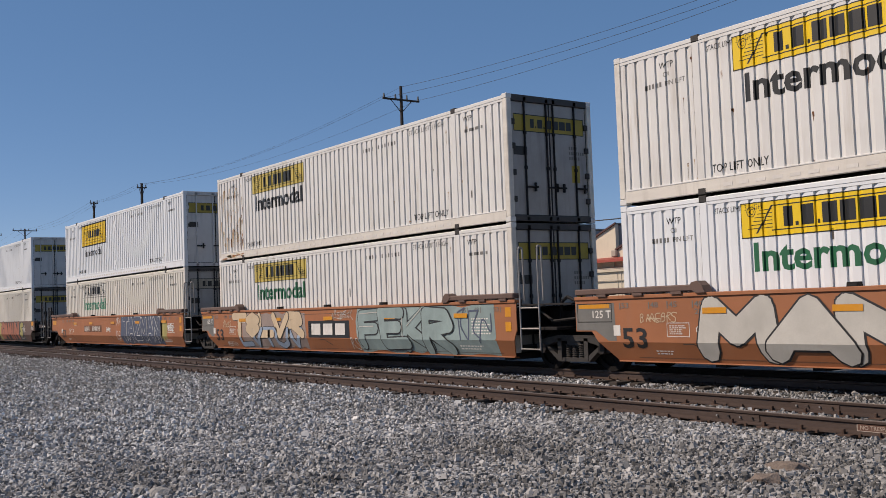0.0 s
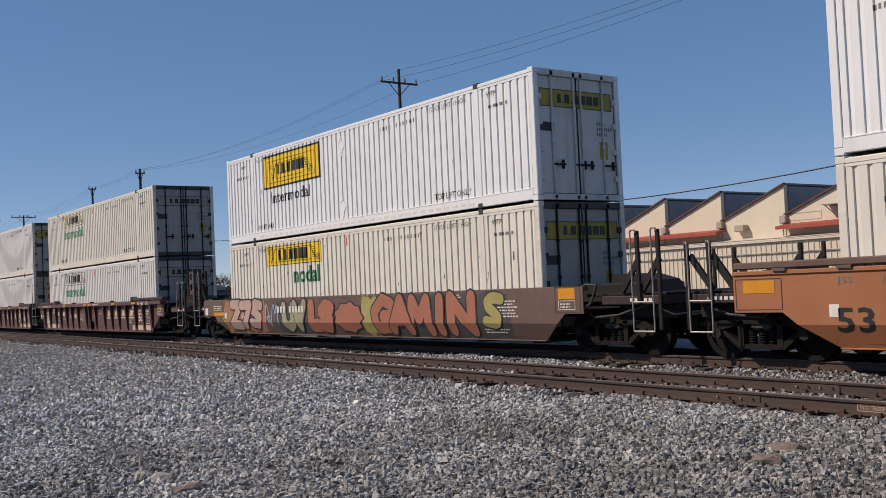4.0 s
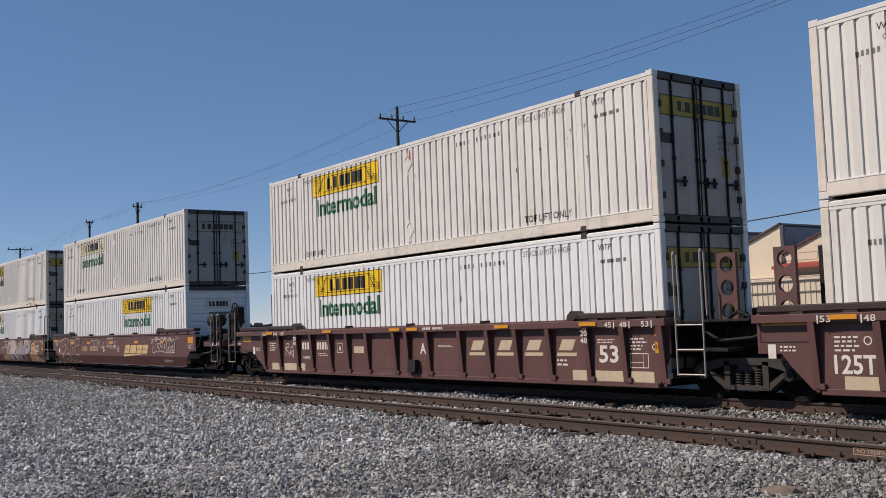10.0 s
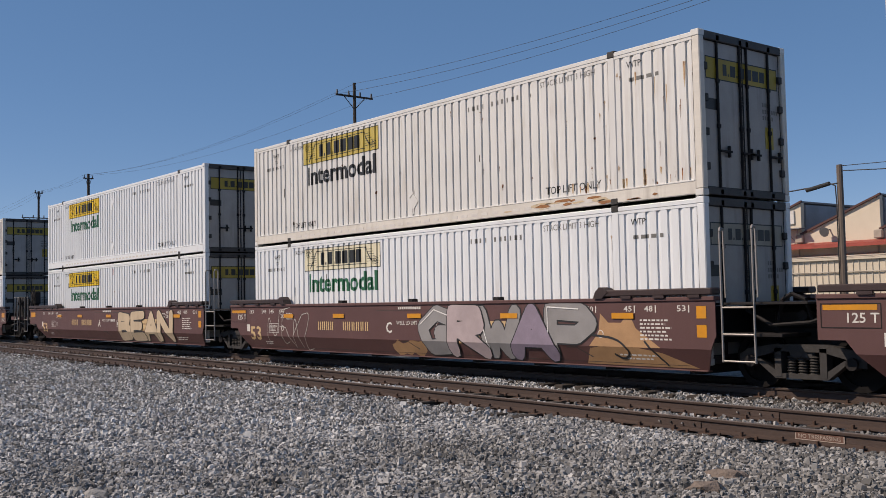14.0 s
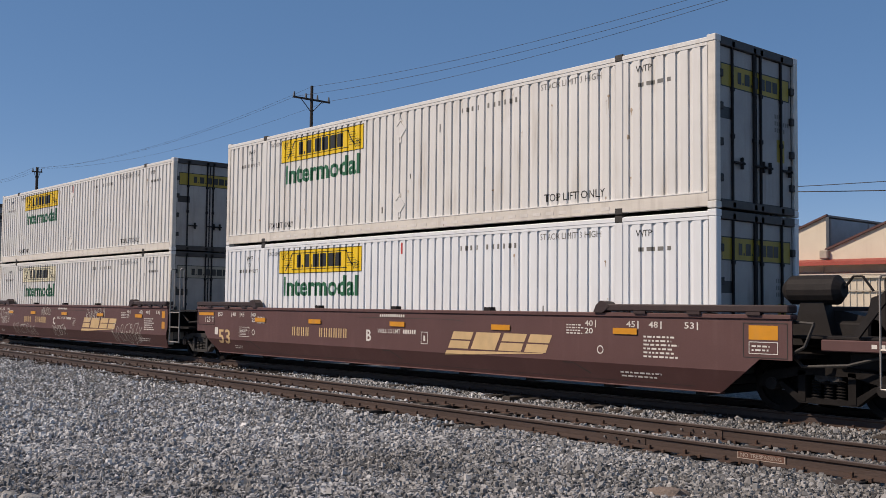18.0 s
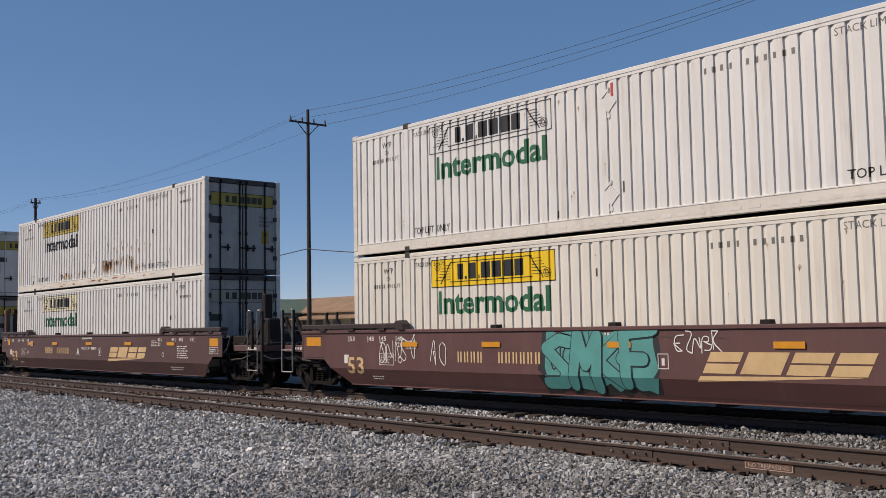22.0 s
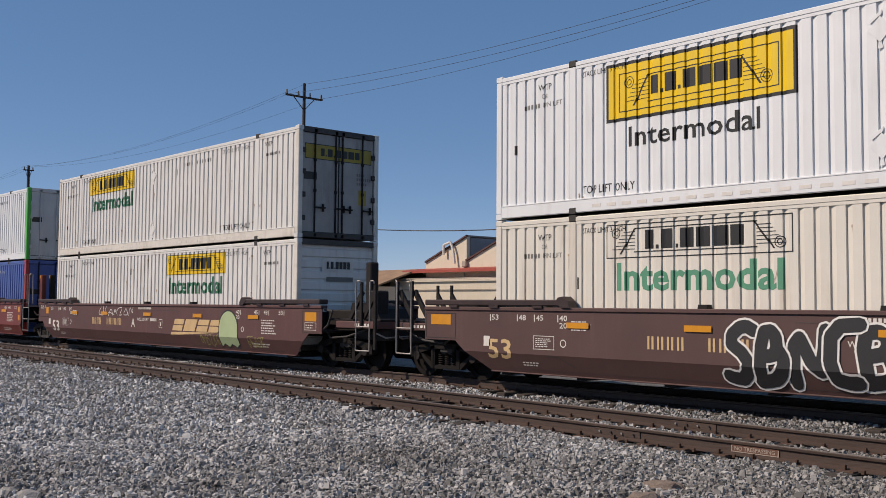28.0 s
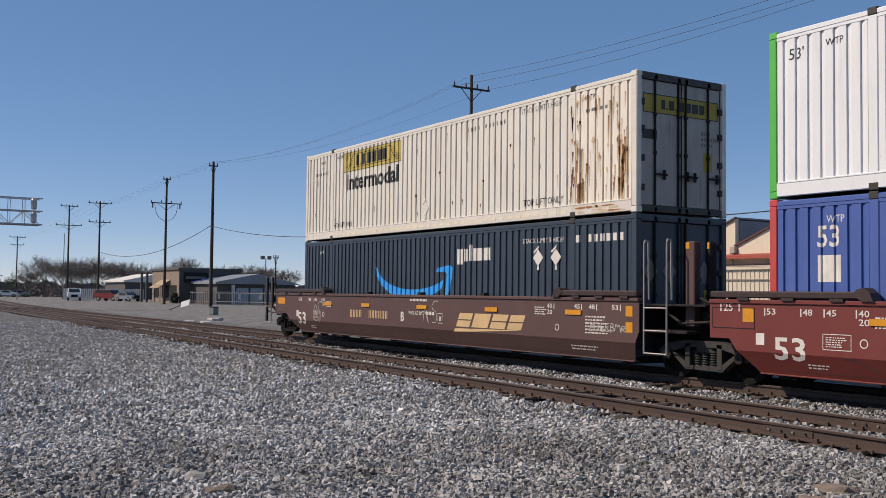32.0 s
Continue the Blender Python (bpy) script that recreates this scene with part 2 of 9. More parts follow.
SPRAY_GREEN = material("pale_green_spray_paint", (0.36, 0.45, 0.25), 0.7, vary=0.1, scale=2, bump=0.0)
SPRAY_PALEBLUE = material("pale_blue_spray_paint", (0.26, 0.33, 0.42), 0.7, vary=0.3, scale=1.2, bump=0.0)
SPRAY_HAZE = material("grey_brown_spray_haze", (0.30, 0.235, 0.205), 0.7, vary=0.25, scale=1.5, bump=0.0)
SPRAY_MOSS = material("moss_spray_paint", (0.33, 0.31, 0.20), 0.7, vary=0.3, scale=1.5, bump=0.0)
SPRAY_RUST = material("brick_red_spray_paint", (0.34, 0.125, 0.075), 0.7, vary=0.15, scale=2, bump=0.0)
SPRAY_SLATE = material("dark_slate_spray_paint", (0.055, 0.055, 0.058), 0.7, vary=0.25, scale=2, bump=0.0)
SPRAY_SAND = material("sandy_orange_spray_paint", (0.42, 0.24, 0.115), 0.7, vary=0.25, scale=2, bump=0.0)
SPRAY_PINKGREY = material("pink_grey_spray_paint", (0.42, 0.34, 0.34), 0.7, vary=0.2, scale=2, bump=0.0)
SPRAY_MAUVE = material("mauve_spray_paint", (0.26, 0.21, 0.27), 0.7, vary=0.25, scale=2, bump=0.0)
SPRAY_BLACK = material("black_spray_paint", (0.02, 0.02, 0.022), 0.6, vary=0.2, scale=2, bump=0.0)
RUBBER = material("black_rubber", (0.02, 0.02, 0.02), 0.8, vary=0.2, bump=0.05)

# ---- mesh building ----


class Shape:
    """Collects vertices and faces of one mesh."""

    def __init__(self):
        self.v, self.f = [], []

    def add(self, vs, fs):
        n = len(self.v)
        self.v.extend(vs)
        self.f.extend([tuple(i + n for i in f) for f in fs])
        return self

    def box(self, x0, x1, y0, y1, z0, z1):
        vs = [(x, y, z) for x in (x0, x1) for y in (y0, y1) for z in (z0, z1)]
        return self.add(vs, [(0, 1, 3, 2), (4, 6, 7, 5), (0, 4, 5, 1), (2, 3, 7, 6), (0, 2, 6, 4), (1, 5, 7, 3)])

    def cbox(self, x0, x1, y0, y1, z0, z1, b=0.01):
        """A box with chamfered edges."""
        x0, x1, y0, y1, z0, z1 = min(x0, x1), max(x0, x1), min(y0, y1), max(y0, y1), min(z0, z1), max(z0, z1)
        b = min(b, (x1 - x0) * 0.45, (y1 - y0) * 0.45, (z1 - z0) * 0.45)
        bm = bmesh.new()
        bmesh.ops.create_cube(bm, size=1.0)
        bm.transform(Matrix.LocRotScale(((x0 + x1) / 2, (y0 + y1) / 2, (z0 + z1) / 2), None, (x1 - x0, y1 - y0, z1 - z0)))
        bmesh.ops.bevel(bm, geom=bm.edges[:], offset=b, segments=1, affect="EDGES")
        return self.bm(bm)

    def bm(self, bm):
        bm.verts.index_update()
        self.add([tuple(v.co) for v in bm.verts], [[v.index for v in f.verts] for f in bm.faces])
        bm.free()
        return self

    def tube(self, p0, p1, r, seg=8, r1=None):
        p0, p1 = Vector(p0), Vector(p1)
        q = (p1 - p0).to_track_quat("Z", "Y")
        r1 = r if r1 is None else r1
        vs = []
        for p, rad in ((p0, r), (p1, r1)):
            for i in range(seg):
                a = 2 * math.pi * i / seg
                vs.append(tuple(p + q @ Vector((rad * math.cos(a), rad * math.sin(a), 0))))
        fs = [(i, (i + 1) % seg, seg + (i + 1) % seg, seg + i) for i in range(seg)]
        fs += [tuple(range(seg))[::-1], tuple(range(seg, 2 * seg))]
        return self.add(vs, fs)

    def path(self, pts, r, seg=6):
        for a, b in zip(pts, pts[1:]):
            self.tube(a, b, r, seg)
        return self

    def prism(self, poly, axis, a0, a1):
        """A polygon of (u, w), drawn out along an axis: x: (y, z), y: (x, z), z: (x, y)."""
        def at(u, w, a):
            return {"x": (a, u, w), "y": (u, a, w), "z": (u, w, a)}[axis]
        n = len(poly)
        vs = [at(u, w, a0) for u, w in poly] + [at(u, w, a1) for u, w in poly]
        fs = [(i, (i + 1) % n, n + (i + 1) % n, n + i) for i in range(n)]
        fs += [tuple(range(n))[::-1], tuple(range(n, 2 * n))]
        return self.add(vs, fs)

    def ring(self, c, r, w, axis, a0, a1, seg=20):
        """A ring about an axis through c, of outer radius r and width w, from a0 to a1 along it."""
        vs, fs = [], []
        for i in range(seg):
            a = 2 * math.pi * i / seg
            for rad, d in ((r, a0), (r, a1), (r - w, a1), (r - w, a0)):
                u, v = rad * math.cos(a), rad * math.sin(a)
                p = {"x": (d, u, v), "y": (u, d, v), "z": (u, v, d)}[axis]
                vs.append(tuple(c[k] + p[k] for k in range(3)))
        for i in range(seg):
            j = (i + 1) % seg
            for k in range(4):
                fs.append((4 * i + k, 4 * j + k, 4 * j + (k + 1) % 4, 4 * i + (k + 1) % 4))
        return self.add(vs, fs)

    def mesh(self, name, smooth=False):
        me = bpy.data.meshes.new(name)
        me.from_pydata(self.v, [], self.f)
        bm = bmesh.new()
        bm.from_mesh(me)
        bmesh.ops.recalc_face_normals(bm, faces=bm.faces[:])
        bm.to_mesh(me)
        bm.free()
        if smooth:
            me.shade_smooth()
        return me


CACHE = {}


def shared(key, make, smooth=False):
    """The mesh of that key, made once."""
    if key not in CACHE:
        CACHE[key] = make().mesh(str(key[0] if isinstance(key, tuple) else key), smooth)
    return CACHE[key]


def put(name, me, mat, parent=None, at=None, label=""):
    """One mesh object under its thing; the material is the object's own, so alike parts share a mesh."""
    if isinstance(me, Shape):
        me = me.mesh(name)
    ob = new(name, me)
    if not me.materials:
        me.materials.append(None)
    ob.material_slots[0].link = "OBJECT"
    ob.material_slots[0].material = mat
    if parent is not None:
        ob.parent = parent
    if at is not None:
        ob.matrix_basis = at if isinstance(at, Matrix) else Matrix.Translation(at)
    if label:
        ob["label"] = label
    if name in ("number_strip", "small_print", "brand_mark", "brand_wedge", "panel_line_drawing", "rail_plate", "rust_stain", "door_sign_block", "front_sign_block", "graffiti_line", "graffiti_outline", "graffiti_fill", "bar_guide", "door_gasket", "ray_mark", "top_lift_notice", "stack_notice", "wide_top_pick_mark", "length_tick", "load_limit_notice", "pin_lift_notice"):
        ob["kind"] = "stuff"
    return ob


def thing(name, label, category, at=None, group="", kind=""):
    ob = new(name)
    ob.empty_display_size = 0.3
    if at is not None:
        ob.matrix_basis = at if isinstance(at, Matrix) else Matrix.Translation(at)
    return tagged(ob, label, category, group, kind)


def words_shape(text, height, bold=0.0, width=None):
    """Flat writing in the x-z plane, its lower left corner at the origin, facing -y."""
    cu = bpy.data.curves.new("words", "FONT")
    cu.body = text
    cu.size = 1.0
    cu.offset = bold
    cu.resolution_u = 2
    ob = bpy.data.objects.new("words", cu)
    me = bpy.data.meshes.new_from_object(ob)
    vs = np.array([v.co[:] for v in me.vertices])
    lo, hi = vs.min(0), vs.max(0)
    k = height / (hi[1] - lo[1])
    kx = k if width is None else width / (hi[0] - lo[0])
    s = Shape()
    s.add([((v[0] - lo[0]) * kx, 0.0, (v[1] - lo[1]) * k) for v in vs], [tuple(p.vertices) for p in me.polygons])
    bpy.data.objects.remove(ob)
    bpy.data.curves.remove(cu)
    bpy.data.meshes.remove(me)
    return s


def flat(polys):
    """Flat shapes in the x-z plane, each a list of (x, z)."""
    s = Shape()
    for p in polys:
        s.add([(x, 0.0, z) for x, z in p], [tuple(range(len(p)))])
    return s


def rect(x0, x1, z0, z1, lean=0.0):
    return [(x0, z0), (x1, z0), (x1 + lean, z1), (x0 + lean, z1)]


def outline(x0, x1, z0, z1, w):
    return [rect(x0, x1, z0, z0 + w), rect(x0, x1, z1 - w, z1), rect(x0, x0 + w, z0 + w, z1 - w), rect(x1 - w, x1, z0 + w, z1 - w)]


def bars_text(x, z, w, h, rows, rng, fill=0.45):
    """Small writing that cannot be read: rows of short bars."""
    out = []
    rh = h / rows
    for r in range(rows):
        c = x
        end = x + w * rng.uniform(0.7, 1.0)
        while c < end:
            n = rng.uniform(0.25, 0.8) * rh * 2.2
            out.append(rect(c, min(c + n, end), z + h - (r + 1) * rh + rh * (1 - fill) / 2, z + h - r * rh - rh * (1 - fill) / 2))
            c += n + rh * 0.45
    return out


# ---- train: where each load stands along the track ----
TRACK_Y = 15.475          # centre line of the train's track
NEAR_Y, NEAR_LEAN = 11.036, -0.0285   # centre line of the empty track at x = 0; it closes in on the other one towards the west
FACE_Y = TRACK_Y - 1.295  # near side of the containers
LOADS = [-13.63, -33.12, -52.53, -75.73, -99.24, -118.75, -138.24, -161.56, -181.03, -200.55, -224.0, -243.54, -263.01, -286.57, -306.0, -325.59, -348.92, -368.43, -387.9]
TRAVEL = [(0.0, -0.20), (0.5, 5.24), (1.0, 10.67), (1.5, 16.10), (2.0, 21.53), (2.5, 26.96), (4.5, 48.90), (5.0, 54.47), (5.5, 60.02), (6.0, 65.57), (6.5, 71.10), (7.0, 76.63), (7.5, 82.13), (8.0, 87.59), (8.5, 92.98), (9.0, 98.35), (9.5, 103.84), (10.0, 109.39), (10.5, 114.97), (11.0, 120.54), (11.5, 126.11), (12.0, 131.66), (12.5, 137.21), (13.0, 142.82), (13.5, 148.50), (14.0, 154.25), (14.5, 159.95), (16.5, 181.80), (17.0, 187.28), (17.5, 192.82), (18.0, 198.44), (18.5, 204.12), (19.0, 209.84), (19.5, 215.53), (20.0, 221.17), (20.5, 226.78), (21.0, 232.37), (21.5, 237.96), (22.0, 243.57), (22.5, 249.21), (23.0, 254.90), (23.5, 260.63), (24.0, 266.28), (24.5, 271.79), (25.0, 277.24), (25.5, 282.81), (26.0, 288.45), (26.5, 294.13), (28.5, 316.86), (29.0, 322.52), (29.5, 328.18), (30.0, 333.83), (30.5, 339.48), (31.0, 345.15), (31.5, 350.89), (32.0, 356.66)]
LEN, WID, HIG = 16.15, 2.59, 2.896
LOW_Z, TOP_Z = 0.353, 3.264
CARRIED = []              # what rides with the train: object, place at 0 s

# ---- containers ----
BAYS = ((0.17, 1.93), (2.12, 14.03), (14.22, 15.98))
GROOVES = []
for b0, b1 in BAYS:
    n_g = max(1, round((b1 - b0) / 0.252))
    GROOVES += [b0 + (b1 - b0) * (i + 0.5) / n_g for i in range(n_g)]
SKIN = 0.016
BREAKS = [(g + d, y) for g in GROOVES for d, y in ((-0.016, 0.0), (-0.009, 0.031), (0.012, 0.031), (0.09, 0.0))]
BX = np.array([b[0] for b in BREAKS])
BY = np.array([b[1] for b in BREAKS])


def skin_y(x):
    return SKIN + float(np.interp(x, BX, BY))


def corrugated(x0, x1, z0, z1, side=0):
    """The folded sheet of a side wall between two posts; side 0 is the near one."""
    s = Shape()
    xs = [x0] + [b for b in BX if x0 < b < x1] + [x1]
    vs = []
    for x in xs:
        y = skin_y(x)
        y = y if side == 0 else WID - y
        vs += [(x, y, z0), (x, y, z1)]
    s.add(vs, [(2 * i, 2 * i + 2, 2 * i + 3, 2 * i + 1) for i in range(len(xs) - 1)])
    return s


def conform(s, gap=0.003):
    """Lays flat shapes onto the folded near wall."""
    bm = bmesh.new()
    vs = [bm.verts.new(v) for v in s.v]
    for f in s.f:
        try:
            bm.faces.new([vs[i] for i in f])
        except ValueError:
            pass
    lo, hi = min(v[0] for v in s.v), max(v[0] for v in s.v)
    for x in BX:
        if lo < x < hi:
            bmesh.ops.bisect_plane(bm, geom=bm.verts[:] + bm.edges[:] + bm.faces[:], plane_co=(x, 0, 0), plane_no=(1, 0, 0), dist=1e-5)
    for v in bm.verts:
        v.co.y = skin_y(v.co.x) - gap
    out = Shape()
    return out.bm(bm)


def shift(s, dx, dz):
    s.v = [(x + dx, y, z + dz) for x, y, z in s.v]
    return s


def brand_blocks(x, z, w, h, lean=0.0):
    """Plain upright blocks in place of a brand name."""
    widths = (0.55, 0.18, 0.75, 0.18, 0.85, 0.85, 0.9, 0.75)
    gap = 0.16
    k = w / (sum(widths) + gap * (len(widths) - 1))
    out = []
    for i, b in enumerate(widths):
        hh = h if b > 0.3 else h * 0.2
        out.append(rect(x, x + b * k, z, z + hh, lean * hh))
        x += (b + gap) * k
    return out


def scroll_lines(x0, x1, z0, z1, w=0.018):
    """The thin line drawing round the name on the panel: frame, parallelogram and close level lines at both ends."""
    h = z1 - z0
    out = outline(x0, x1, z0, z1, w)
    for k in (0.16, 0.84):
        out.append(rect(x0 + 0.62, x1 - 0.62, z0 + h * k, z0 + h * k + w))
    for a, b in ((x0 + 0.14, x0 + 0.62), (x1 - 0.62, x1 - 0.14)):
        for i in range(6):
            z = z0 + h * (0.25 + 0.1 * i)
            d = 0.05 * (5 - i if a < x0 + 0.5 else i)
            if a < x0 + 0.5:
                out.append(rect(a + 0.25 - d, b + 0.02, z, z + 0.012))
            else:
                out.append(rect(a - 0.02, b - d, z, z + 0.012))
    for cx, cz in ((x0 + 0.22, z0 + h * 0.74), (x1 - 0.22, z0 + h * 0.28)):
        for r in (0.13, 0.07):
            for q in range(12):
                a, b = q * 0.5236, (q + 1) * 0.5236
                out.append([(cx + r * h * 1.2 * math.cos(a), cz + r * h * 1.2 * math.sin(a)), (cx + r * h * 1.2 * math.cos(b), cz + r * h * 1.2 * math.sin(b)), (cx + (r * h * 1.2 - 0.014) * math.cos(b), cz + (r * h * 1.2 - 0.014) * math.sin(b)), (cx + (r * h * 1.2 - 0.014) * math.cos(a), cz + (r * h * 1.2 - 0.014) * math.sin(a))])
    out.append([(x0 + 0.3, z0 + h * 0.12), (x0 + 0.34, z0 + h * 0.12), (x0 + 0.66, z0 + h * 0.86), (x0 + 0.62, z0 + h * 0.86)])
    out.append([(x1 - 0.7, z0 + h * 0.86), (x1 - 0.66, z0 + h * 0.86), (x1 - 0.3, z0 + h * 0.12), (x1 - 0.34, z0 + h * 0.12)])
    return out


def side_logo(box, style, x0):
    """The advertising on the side wall. style: panel material, word material, 'new' or 'old' design."""
    panel, word, design = style
    if design == "new":
        z0, z1, x1 = 1.60, 2.66, x0 + 3.74
        put("logo_panel", shared(("panel_new", x0), lambda: conform(flat([rect(x0 + 0.06, x1 - 0.06, z0 + 0.06, z1 - 0.06)]))), panel, box)
        put("panel_border", shared(("border_new", x0), lambda: conform(flat(outline(x0, x1, z0, z1, 0.06)))), DECALBLACK, box, label="thick black border")
        put("panel_line_drawing", shared(("lines_new", x0), lambda: conform(flat(scroll_lines(x0 + 0.3, x1 - 0.3, z0 + 0.16, z1 - 0.2)), 0.005)), DECALBLACK, box)
        put("brand_mark", shared(("brand_new", x0), lambda: conform(flat(brand_blocks(x0 + 0.98, z0 + 0.40, 1.8, 0.32)), 0.007)), DECALBLACK, box, label="plain black blocks on yellow")
        put("word_intermodal", shared(("word_new", x0), lambda: conform(shift(words_shape("Intermodal", 0.36, 0.012, 2.6), x0 + 0.5, z0 - 0.48))), DECALBLACK, box, label="word Intermodal in black")
        return
    z0, z1, x1 = 2.06, 2.665, x0 + 3.64
    if panel:
        put("logo_panel", shared(("panel", x0), lambda: conform(flat([rect(x0, x1, z0, z1)]))), panel, box)
    put("panel_line_drawing", shared(("lines", x0), lambda: conform(flat(scroll_lines(x0, x1, z0, z1)), 0.005)), DECALBLACK, box)
    put("brand_mark", shared(("brand", x0), lambda: conform(flat(brand_blocks(x0 + 0.86, z0 + 0.15, 1.92, 0.33)), 0.007)), DECALBLACK, box, label="plain black blocks")
    text = "nodal" if design == "part" else "Intermodal"
    wide, wx = (1.62, x0 + 1.85) if design == "part" else (3.26, x0 + 0.22)
    put("word_" + text, shared(("word", text, x0), lambda: conform(shift(words_shape(text, 0.50, 0.028, wide), wx, z0 - 0.58))), word, box,
        label="bold word " + text)


def markings(box, ink, rev, rng):
    put("top_lift_notice", shared("lift_a", lambda: conform(shift(words_shape("TOP LIFT ONLY", 0.15, 0.004, 1.2), 2.26, 0.36))), ink, box)
    put("top_lift_notice", shared("lift_b", lambda: conform(shift(words_shape("TOP LIFT ONLY", 0.15, 0.004, 1.5), 12.3, 0.36))), ink, box)
    put("stack_notice", shared("stack_a", lambda: conform(shift(words_shape("STACK LIMIT 3 HIGH", 0.10, 0.0, 1.0), 2.25, 2.54))), ink, box)
    put("stack_notice", shared("stack_b", lambda: conform(shift(words_shape("STACK LIMIT 3 HIGH", 0.12, 0.0, 1.5), 12.2, 2.54))), DECALGREY, box)
    put("wide_top_pick_mark", shared("wtp_a", lambda: conform(shift(words_shape("WTP", 0.12, 0.004, 0.34), 1.15, 2.45))), ink, box)
    put("small_print", shared("wtp_print", lambda: conform(flat([rect(0.78 + 0.09 * q, 0.83 + 0.09 * q, 2.12, 2.21) for q in range(5)]))), DECALGREY, box)
    put("pin_lift_notice", shared("pin_a", lambda: conform(shift(words_shape("OR", 0.09, 0.0, 0.15), 1.24, 2.29))), DECALGREY, box)
    put("pin_lift_notice", shared("pin_b", lambda: conform(shift(words_shape("PIN LIFT", 0.09, 0.0, 0.48), 1.28, 2.12))), DECALGREY, box)
    put("wide_top_pick_mark", shared("wtp_b", lambda: conform(shift(words_shape("WTP", 0.12, 0.004, 0.34), 14.5, 2.5))), ink, box)
    put("number_strip", shared("num", lambda: conform(flat([rect(9.9 + 0.16 * i, 9.955 + 0.16 * i, 2.42, 2.52) for i in range(11) if i != 4]))), DECALGREY, box)
    put("small_print", shared("print_b", lambda: conform(flat(bars_text(14.55, 2.2, 0.9, 0.16, 1, random.Random(4))))), DECALGREY, box)


def placard(box, x, z, mat):
    def make():
        s = Shape()
        r = 0.19
        s.prism([(0, -r), (r, 0), (0, r), (-r, 0)], "y", -0.002, -0.014)
        s.prism([(-0.04, -r - 0.09), (0.04, -r - 0.09), (0.02, -r + 0.03), (-0.02, -r + 0.03)], "y", -0.002, -0.01)
        s.prism([(-r + 0.05, 0.10), (0.02, r + 0.03), (0.03, r + 0.09), (-r + 0.02, 0.14)], "y", -0.004, -0.018)
        return s
    put("placard_holder", shared("placard", make), mat, box, (x, SKIN, z))


